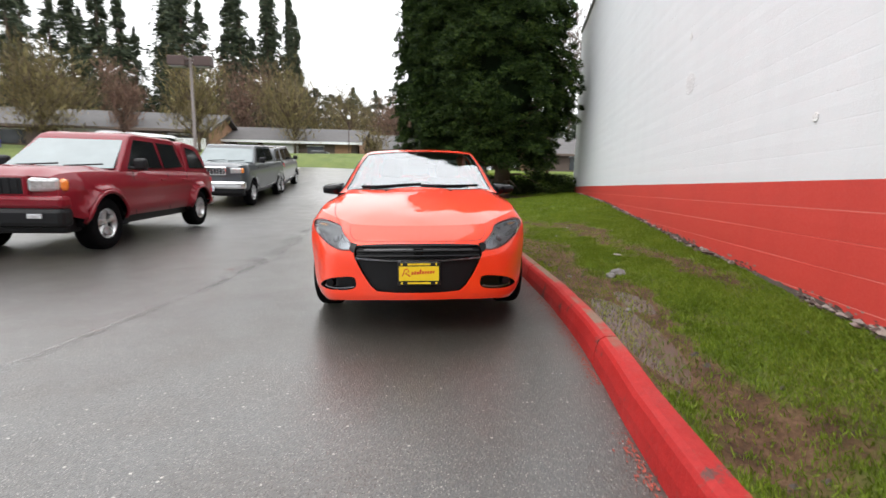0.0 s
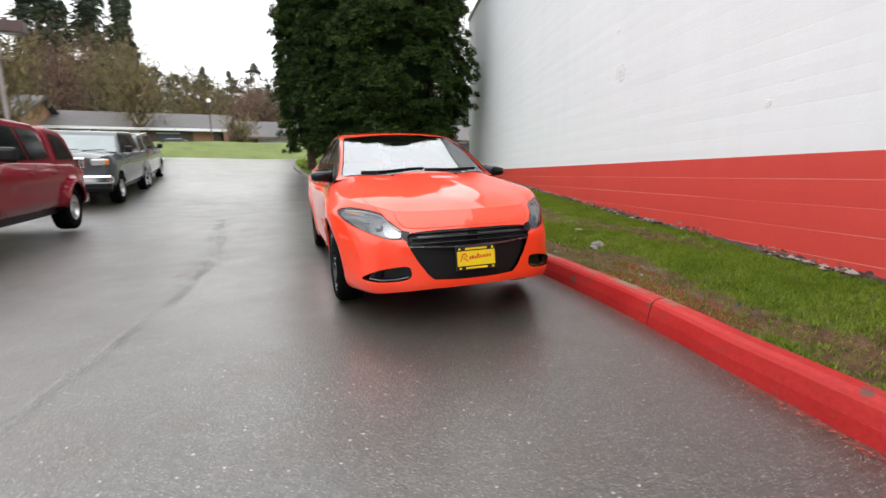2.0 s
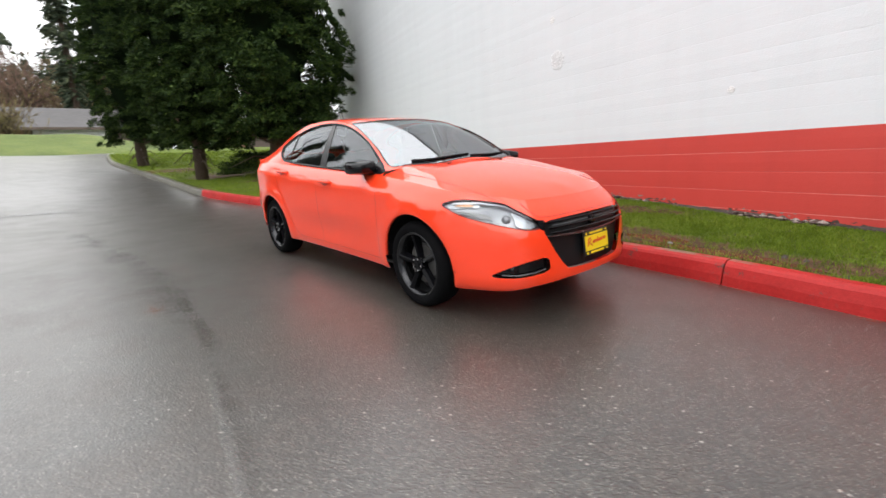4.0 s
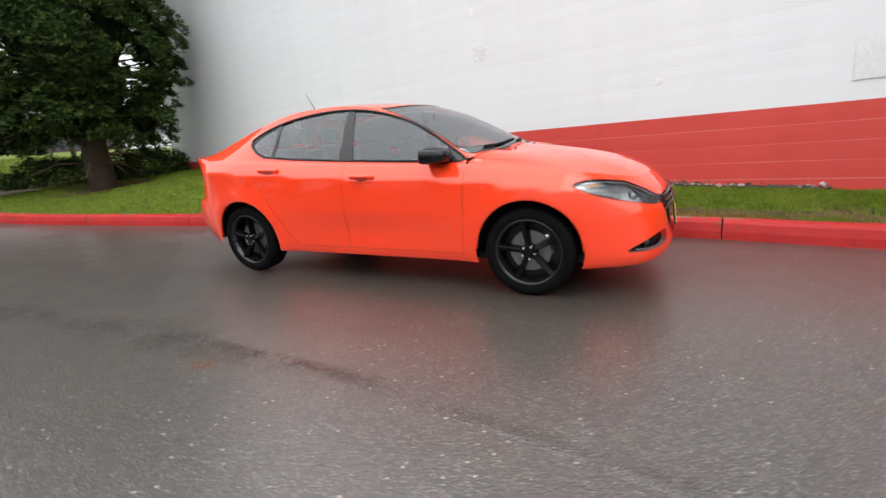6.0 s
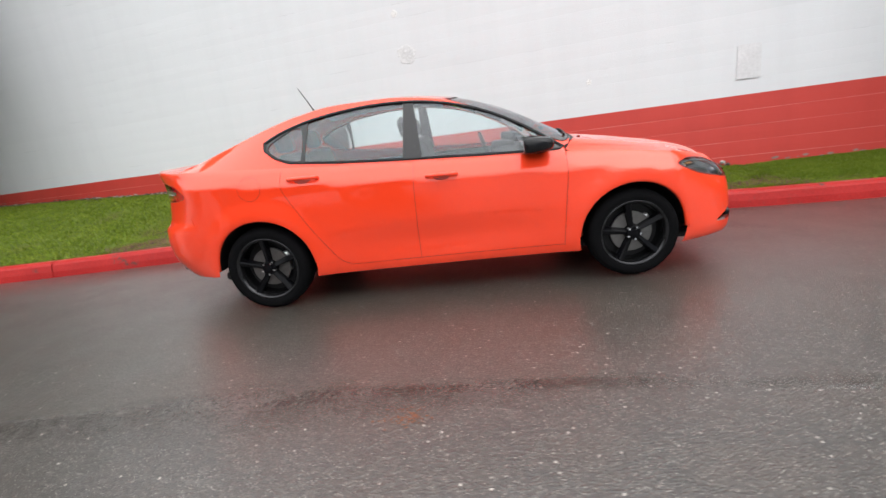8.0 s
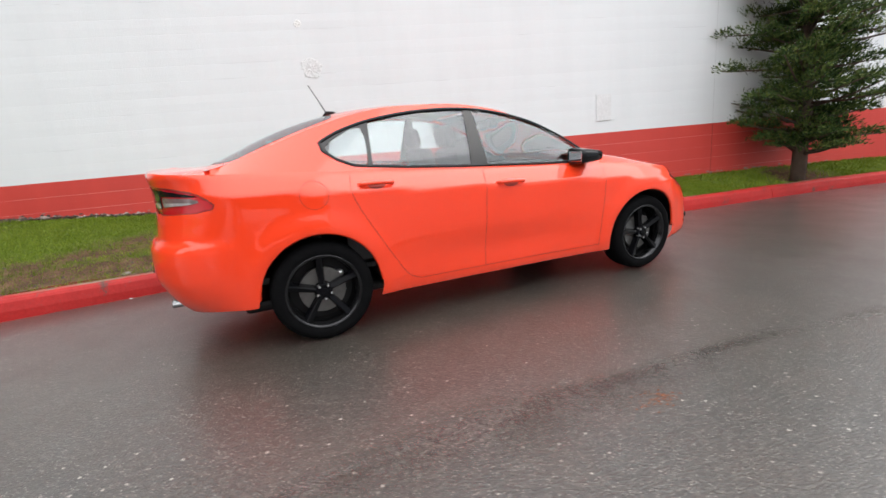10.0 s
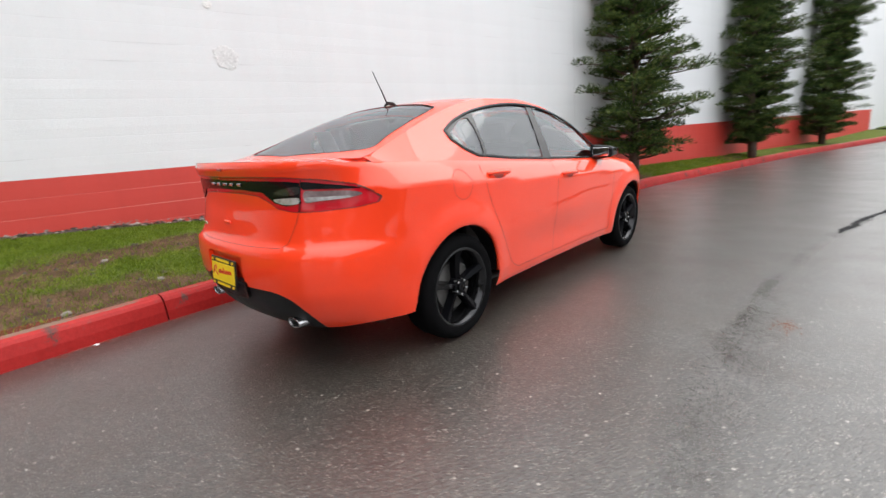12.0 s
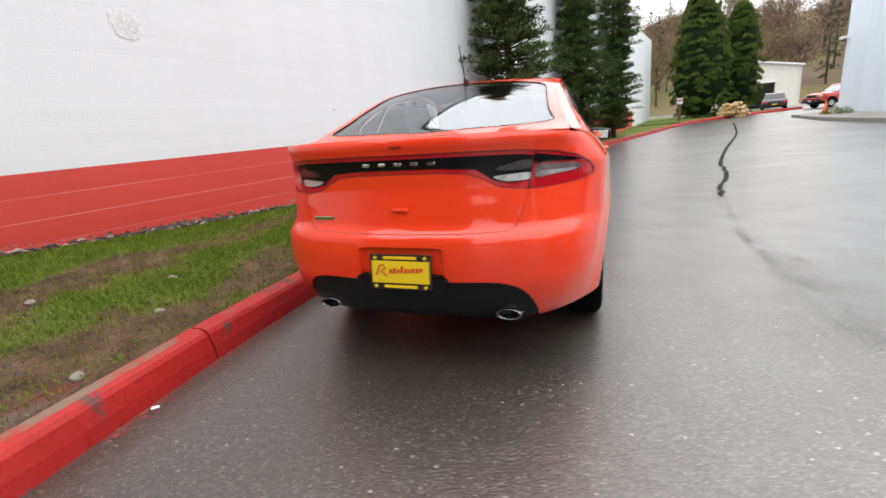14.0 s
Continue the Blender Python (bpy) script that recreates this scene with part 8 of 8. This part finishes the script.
def wall_flakes(name, count, yr, low, high, size, seed, material, out, label, squash=0.4, follow=True):
    rng = np.random.default_rng(seed)
    vs, fs = [], []
    for i in range(count):
        y = rng.uniform(*yr)
        if noise.noise((y * 0.9, seed, 0.3)) < -0.05:
            continue
        z = (base_z(y) if follow else 0) + low + (high - low) * rng.uniform(0, 1) ** 1.6
        w = size * rng.uniform(0.35, 1.4)
        ring = flake(rng, y, z, w, w * squash)
        o = len(vs)
        vs += [wall_point(a, b, out) for a, b in ring]
        fs.append(tuple(reversed(range(o, o + len(ring)))))
    ob = mesh_object(name, vs, fs, material, wall_east)
    return tagged(ob, label, kind="stuff")


wall_flakes("chipped_paint", 1500, (-3.8, 11.0), -0.03, 0.07, 0.03, 71, CHIP, 0.0035, "dark bare chips along the foot of the wall")
wall_flakes("chipped_paint", 700, (-3.8, 11.0), -0.02, 0.09, 0.022, 72, CHIP_PALE, 0.0045, "pale bare chips along the foot of the wall")
wall_flakes("chipped_paint", 26, (0.4, 1.6), 0.02, 0.14, 0.032, 75, CHIP, 0.004, "dark bare chips along the foot of the wall")
wall_flakes("worn_paint", 120, (-12, -3.6), -0.02, 0.06, 0.04, 73, CHIP_PALE, 0.004, "pale chips along the foot of the wall")
# a ragged strip along the foot where paint and render have come away
vs, fs = [], []
for i in range(int(15 / 0.04)):
    y = -3.8 + 0.04 * i
    hgt = 0.02 + 0.055 * max(0.0, noise.noise((y * 1.1, 2.0, 3.0)) + 0.25) + 0.03 * max(0.0, noise.noise((y * 9.0, 5.0, 1.0)))
    vs += [wall_point(y, base_z(y) - 0.06, 0.003), wall_point(y, base_z(y) + hgt, 0.003)]
    if i:
        fs.append((2 * i, 2 * i + 1, 2 * i - 1, 2 * i - 2))
tagged(mesh_object("bare_strip", vs, fs, plain("bare_grey_brown_render", (0.11, 0.085, 0.075), 0.9, 0, 0.6, 14, bump=0.9), wall_east), "ragged strip of bare render along the foot of the wall")
rng_r = np.random.default_rng(70)
bits = {0: ([], []), 1: ([], [])}
for i in range(900):
    y = float(rng_r.uniform(-3.9, 10.5))
    if noise.noise((y * 0.7, 8.0, 0.3)) + 0.25 * noise.noise((y * 4.0, 2.0, 0.3)) < -0.12:
        continue
    r = float(rng_r.uniform(0.008, 0.034)) * (1.0 + 0.5 * noise.noise((y * 1.3, 1.0, 5.0)))
    p = wall_point(y, base_z(y) + float(rng_r.uniform(-0.02, 0.045)), float(rng_r.uniform(0.0, 0.06)))
    vs, fs = bits[0 if rng_r.uniform() < 0.62 else 1]
    o = len(vs)
    for dx, dy, dz in ((1, 0, 0), (0, 1, 0), (-1, 0, 0), (0, -1, 0), (0, 0, 0.8), (0, 0, -0.8)):
        vs.append(p + Vector((dx, dy * 1.5, dz)) * r * float(rng_r.uniform(0.6, 1.25)))
    fs += [(o, o + 1, o + 4), (o + 1, o + 2, o + 4), (o + 2, o + 3, o + 4), (o + 3, o, o + 4), (o + 1, o, o + 5), (o + 2, o + 1, o + 5), (o + 3, o + 2, o + 5), (o, o + 3, o + 5)]
for k, mt in ((0, CHIP), (1, CHIP_PALE)):
    tagged(mesh_object("render_rubble", bits[k][0], bits[k][1], mt), ("dark" if k == 0 else "pale") + " broken bits of render along the foot of the wall", "rubble", kind="stuff")
# grey strips: the shade of small paint ridges is put into their colour
RIDGE = plain("shadowed_paint_ridge", (0.58, 0.59, 0.60), 0.7)
rng_w = np.random.default_rng(74)
for i in range(70):
    y = float(rng_w.uniform(-7, 9))
    row = int(rng_w.integers(1, 17))
    z = RED_TOP + 0.203 * row
    ln = float(rng_w.uniform(0.08, 0.7))
    pts = [(y + ln * t, z + 0.004 * noise.noise((y + t * 5, z, 1))) for t in (0, 0.2, 0.4, 0.6, 0.8, 1.0)]
    vs = [wall_point(a, b + 0.0035 * (1 - abs(2 * k / 5 - 1)), 0.003) for k, (a, b) in enumerate(pts)] + [wall_point(a, b - 0.0035 * (1 - abs(2 * k / 5 - 1)), 0.003) for k, (a, b) in enumerate(pts)]
    mesh_object("paint_ridge", vs, [(k, k + 1, k + 7, k + 6) for k in range(5)], RIDGE, wall_east)
# pale broken lines of paint along the joints of the red band
PALE_RED = plain("pale_red_paint_edge", (0.66, 0.22, 0.19), 0.6, 0, 0.15, 20)
for row in range(1, 5):
    vs, fs = [], []
    n_ = int(20 / 0.12)
    for i in range(n_ + 1):
        y = -8.6 + 0.12 * i
        z = RED_TOP - 0.203 * row + 0.002
        w = 0.0024 * max(0.0, 0.75 + 1.3 * noise.noise((y * 0.8, row * 3.7, 0.2)))
        vs += [wall_point(y, z - w, 0.0025), wall_point(y, z + w, 0.0025)]
        if i:
            fs.append((2 * i, 2 * i + 1, 2 * i - 1, 2 * i - 2))
    mesh_object("joint_line", vs, fs, PALE_RED, wall_east)
# round patch of spalled render
def spall(y, z, r, seed, material):
    rng = np.random.default_rng(seed)
    n = 28
    vs, fs = [], []
    for ring, (k, out) in enumerate(((1.0, 0.001), (0.85, 0.005), (0.55, 0.003), (0.25, 0.005))):
        for i in range(n):
            a = 2 * math.pi * i / n
            rr = r * k * (1 + 0.10 * rng.normal())
            vs.append(wall_point(y + rr * math.cos(a), z + rr * math.sin(a), out + 0.002 * abs(rng.normal())))
        if ring:
            for i in range(n):
                a0, a1 = (ring - 1) * n + i, (ring - 1) * n + (i + 1) % n
                fs.append((a0, a0 + n, a1 + n, a1))
    fs.append(tuple(reversed(range(3 * n, 4 * n))))
    return mesh_object("spalled_patch", vs, fs, material, wall_east, label="rough round patch of broken render")


spall(0.51, 2.44, 0.145, 81, plain("rough_grey_render", (0.70, 0.705, 0.71), 0.9, 0, 0.2, 30, bump=0.8))
spall(-2.12, 1.61, 0.035, 82, plain("small_spall", (0.73, 0.73, 0.72), 0.9, 0, 0.2, 30, bump=0.6))
spall(0.62, 3.05, 0.05, 83, bpy.data.materials["small_spall"])
for y0, y1, z0, z1, nm, mt, lb in ((-4.22, -3.95, 1.352, 1.78, "cover_plate", plain("grey_painted_plate", (0.68, 0.68, 0.69), 0.55), "flat pale grey plate on the wall"),):
    vs = [wall_point(a, b, o) for o in (0.001, 0.014) for a, b in ((y0, z0), (y1, z0), (y1, z1), (y0, z1))]
    mesh_object(nm, vs, [(4, 7, 6, 5), (0, 4, 5, 1), (1, 5, 6, 2), (2, 6, 7, 3), (3, 7, 4, 0)], mt, wall_east, label=lb)
# flat strips with the joint's shadow painted as their colour
vs = [wall_point(-6.2 + a, z, 0.0028) for z in (0.25, 1.136) for a in (-0.005, 0.005)]
mesh_object("control_joint", vs, [(0, 2, 3, 1)], plain("joint_shadow_red", (0.22, 0.03, 0.026), 0.8), wall_east)
vs = [wall_point(-6.2 + a, z, 0.0028) for z in (1.146, 6.9) for a in (-0.005, 0.005)]
mesh_object("control_joint", vs, [(0, 2, 3, 1)], RIDGE, wall_east)
stub = empty("pipe_stub", wall_point(-3.81, 0.275, 0.03), "small grey pipe end low on the red wall", "pipe")
PIPE_GREY = plain("weathered_pipe_plastic", (0.42, 0.40, 0.38), 0.6, 0, 0.3, 30)
part("pipe", cyl_bm(0.018, 0.018, 0.07, (0, 0, 0), (0, 90, 0), 14, 0.003), PIPE_GREY, stub)
part("flange", cyl_bm(0.026, 0.026, 0.012, (0.025, 0, 0), (0, 90, 0), 14, 0.003), PIPE_GREY, stub)

# ---- marks on the drive ----
def road_strip(name, pts, wid, material, label, seed, lift=0.004, ragged=0.35):
    rng = np.random.default_rng(seed)
    line_ = resample(pts, 0.05, False)
    vs, fs = [], []
    for i, (x, y) in enumerate(line_):
        a, b = line_[max(0, i - 1)], line_[min(len(line_) - 1, i + 1)]
        d = Vector((b[0] - a[0], b[1] - a[1])).normalized()
        end = min(1.0, min(i, len(line_) - 1 - i) / 6 + 0.05)
        w1 = wid * end * (1 + ragged * rng.normal()) / 2
        w2 = wid * end * (1 + ragged * rng.normal()) / 2
        sx = wid * 0.5 * noise.noise((x * 3, y * 3, seed))
        vs += [(x + d.y * (w1 + sx), y - d.x * w1, ground_z(y, x) + lift), (x - d.y * (w2 - sx), y + d.x * w2, ground_z(y, x) + lift)]
        if i:
            fs.append((2 * i - 2, 2 * i - 1, 2 * i + 1, 2 * i))
    ob = mesh_object(name, vs, fs, material)
    return tagged(ob, label, "road mark", kind="structure")


TAR = plain("black_wet_tar", (0.012, 0.012, 0.013), 0.75, 0, 0.3, 25, bump=0.5, spec=0.08)
road_strip("road_seam", smooth_line([(-8.6, -27.2), (-6.4, -17.8), (-4.6, -11.6), (-3.65, -8.0), (-3.2, -5.6), (-2.75, -4.0), (-2.53, -3.0)], 8), 0.075, TAR, "black tar-filled crack in the asphalt", 91)


def soft_material(name, colour, rough, most):
    """A stain or painted glint that thins out to nothing at its edges."""
    n = Nodes(name, rough, 0, colour, 0.85)
    n.b.inputs["Coat Roughness"].default_value = 0.34
    n.b.inputs["Coat IOR"].default_value = 1.6
    out = n.t.nodes["Material Output"]
    clear = n.t.nodes.new("ShaderNodeBsdfTransparent")
    mixer = n.t.nodes.new("ShaderNodeMixShader")
    patch = n.math("MULTIPLY", n.attr("dens").outputs["Fac"], n.ramp(n.mix(0.6, n.noise(2.2, 3), n.noise(42.0, 5, 0.75)), [(0.45, 0.0), (0.57, 1.0)]))
    n.link(n.math("MULTIPLY", patch, most), mixer.inputs[0])
    n.link(clear.outputs[0], mixer.inputs[1])
    n.link(n.b.outputs[0], mixer.inputs[2])
    n.link(mixer.outputs[0], out.inputs[0])
    n.bump(n.noise(150.0, 3), 0.6, 0.005)
    return n.m


def soft_streak(name, pts, wid, material, label, lift, strength=lambda y: 1.0):
    line_ = resample(smooth_line(pts, 8), 0.06, False)
    vs, fs, dens = [], [], []
    for i, (x, y) in enumerate(line_):
        a, b = line_[max(0, i - 1)], line_[min(len(line_) - 1, i + 1)]
        d = Vector((b[0] - a[0], b[1] - a[1])).normalized()
        w = wid * (0.7 + 0.5 * noise.noise((x * 2, y * 2, 8)) + 0.3)
        end = min(1.0, min(i, len(line_) - 1 - i) / 8) * strength(y)
        for k, dn in ((-0.5, 0.0), (-0.2, 0.75), (0.0, 1.0), (0.2, 0.75), (0.5, 0.0)):
            vs.append((x + d.y * w * k, y - d.x * w * k, ground_z(y, x) + lift))
            dens.append(dn * end)
        if i:
            fs += [((i - 1) * 5 + q, i * 5 + q, i * 5 + q + 1, (i - 1) * 5 + q + 1) for q in range(4)]
    ob = mesh_object(name, vs, fs, material)
    at_ = ob.data.attributes.new("dens", "FLOAT", "POINT")
    at_.data.foreach_set("value", dens)
    return tagged(ob, label, "road mark", kind="structure")


DAMP_SOFT = soft_material("damp_seam", (0.020, 0.014, 0.010), 0.45, 0.66)
SEAM_GLINT = soft_material("painted_seam_glint", (0.28, 0.28, 0.27), 0.6, 0.22)
seam_way = [(-2.95, -4.6), (-2.56, -3.2), (-2.35, -2.05), (-2.26, -1.3), (-2.18, -0.8), (-2.14, 0.0), (-2.12, 0.9), (-2.20, 2.5), (-2.38, 3.7), (-2.65, 6.0)]
soft_streak("damp_streak", seam_way, 0.13, DAMP_SOFT, "soft damp streak along a seam in the asphalt", 0.004, lambda y: 0.10 + 0.62 * smooth01(1.5 - abs(y + 0.5) / 1.0) + 0.22 * smooth01((-1.2 - y) / 0.6))
soft_streak("damp_streak", [(x - 0.06, y) for x, y in seam_way[4:]], 0.40, DAMP_SOFT, "broad damp stain beside a seam in the asphalt", 0.0055, lambda y: 0.55 * smooth01((y + 0.9) / 0.9))
# pale streaks paint the light that the seam's ridge throws back
soft_streak("seam_glint", [(p[0] - 0.05, p[1]) for p in seam_way[:4]], 0.06, SEAM_GLINT, "faint pale streak that paints light caught along the seam", 0.007, lambda y: 0.9)
soft_streak("seam_glint", [(p[0] + 0.03, p[1]) for p in seam_way[6:]], 0.04, SEAM_GLINT, "faint pale streak that paints light caught along the seam", 0.007, lambda y: 0.45)
road_strip("road_line", [(-5.1, 9.6), (-1.9, 9.85)], 0.09, plain("faded_white_line", (0.45, 0.45, 0.45), 0.6), "faded white line across the drive", 95, lift=0.006)
# red overspray on the asphalt beside the kerb
rng_o = np.random.default_rng(96)
vs, fs = [], []
for i in range(2600):
    y = float(rng_o.uniform(-5.5, 4.6))
    if noise.noise((y * 1.7, 4.0, 1.0)) < -0.12:
        continue
    x = kerb_x(y) - 0.045 - abs(float(rng_o.normal())) * 0.03
    r = float(rng_o.uniform(0.002, 0.011))
    o = len(vs)
    k = 6
    vs += [(x + r * 0.6 * math.cos(2 * math.pi * q / k) * float(rng_o.uniform(0.5, 1)), y + r * 1.5 * math.sin(2 * math.pi * q / k) * float(rng_o.uniform(0.5, 1)), ground_z(y, x) + 0.004) for q in range(k)]
    fs.append(tuple(range(o, o + k)))
tagged(mesh_object("paint_overspray", vs, fs, plain("faded_red_overspray", (0.30, 0.06, 0.04), 0.6, 0, 0.3, 20)), "flecks of red paint on the asphalt along the kerb", "paint", kind="stuff")

# ---- small loose things ----
def stone(at, size, seed, material, label):
    bm = bmesh.new()
    bmesh.ops.create_icosphere(bm, subdivisions=2, radius=1)
    for v in bm.verts:
        v.co *= 1 + 0.28 * noise.noise((v.co.x * 1.3 + seed, v.co.y * 1.3, v.co.z * 1.3))
        v.co = Vector((v.co.x * size[0], v.co.y * size[1], v.co.z * size[2]))
    ob = part("stone", bm, material)
    ob.matrix_basis = pose(*at, 0, 0, seed * 37)
    return tagged(ob, label, "stone", "loose stones on the lawn")


GREY_STONE = plain("grey_stone", (0.16, 0.15, 0.14), 0.8, 0, 0.4, 20, bump=0.5)
PALE_STONE = plain("pale_stone", (0.21, 0.185, 0.155), 0.8, 0, 0.35, 20, bump=0.5)
for i, (x, y, sz, mt) in enumerate(((2.0, -1.04, (0.10, 0.07, 0.045), GREY_STONE), (1.9, -1.1, (0.06, 0.05, 0.035), GREY_STONE), (2.35, -0.2, (0.07, 0.05, 0.02), PALE_STONE), (1.46, 2.88, (0.05, 0.03, 0.018), PALE_STONE),
                                   (1.75, 2.2, (0.04, 0.03, 0.015), PALE_STONE), (2.2, 1.7, (0.035, 0.03, 0.015), PALE_STONE), (1.62, -2.1, (0.03, 0.025, 0.015), GREY_STONE), (1.55, -0.9, (0.03, 0.02, 0.012), GREY_STONE), (2.6, 2.4, (0.05, 0.03, 0.015), PALE_STONE))):
    zz = ground_z(y, x) + KERB_TOP + 0.01 if x < kerb_x(y) + 0.16 else lawn_z(x, y)
    stone((x, y, zz + sz[2] * 0.3), sz, i + 1, mt, "small pale stone lying on the bare soil" if mt is PALE_STONE else "small grey stone lying in the wet grass")
rng_l = np.random.default_rng(33)
vs, fs = [], []
for i in range(110):
    x, y = -2.33 + float(rng_l.normal()) * 0.035, 0.17 + float(rng_l.normal()) * 0.055
    r = float(rng_l.uniform(0.002, 0.008))
    o = len(vs)
    vs += [(x + r * math.cos(a) * float(rng_l.uniform(0.5, 1.2)), y + r * math.sin(a) * float(rng_l.uniform(0.5, 1.2)), ground_z(y, x) + 0.004) for a in (0, 1.05, 2.1, 3.14, 4.2, 5.2)]
    fs.append(tuple(range(o, o + 6)))
tagged(mesh_object("paint_spot", vs, fs, plain("worn_orange_spot", (0.20, 0.075, 0.035), 0.6, 0, 0.3, 40)), "small worn orange paint spot on the asphalt", "paint", kind="stuff")
sc = part("paper_scrap", box_bm((0.035, 0.02, 0.008), (0, 0, 0), 0.003), WHITE_TRIM)
sc.matrix_basis = pose(1.10, 2.81, ground_z(2.81, 1.10) + 0.008, 0, 0, 40)
tagged(sc, "tiny white scrap on the asphalt by the kerb", "litter")
# a few sticks and clods of soil
CLOD = plain("dark_wet_soil", (0.05, 0.035, 0.026), 0.7, 0, 0.4, 30, bump=0.6)
rng_c = np.random.default_rng(98)
vs, fs = [], []
for i in range(420):
    y = float(rng_c.uniform(-4.5, 5.0))
    x = kerb_x(y) + 0.18 + float(rng_c.uniform(0, 1.9))
    if mud_at(x, y) < 0.35 or x > wall_x(y) - 0.1 or wet_at(x, y) > 0.5:
        continue
    r = float(rng_c.uniform(0.008, 0.032))
    z = lawn_z(x, y)
    o = len(vs)
    vs += [(x + r * math.cos(a) * float(rng_c.uniform(0.6, 1.2)), y + r * math.sin(a) * float(rng_c.uniform(0.6, 1.2)), z - 0.004) for a in (0, 1.26, 2.5, 3.8, 5.0)] + [(x, y, z + r * 0.7)]
    fs += [(o + k, o + (k + 1) % 5, o + 5) for k in range(5)]
tagged(mesh_object("soil_clods", vs, fs, CLOD), "clods of dark wet soil on the bare patches", "soil", kind="stuff")
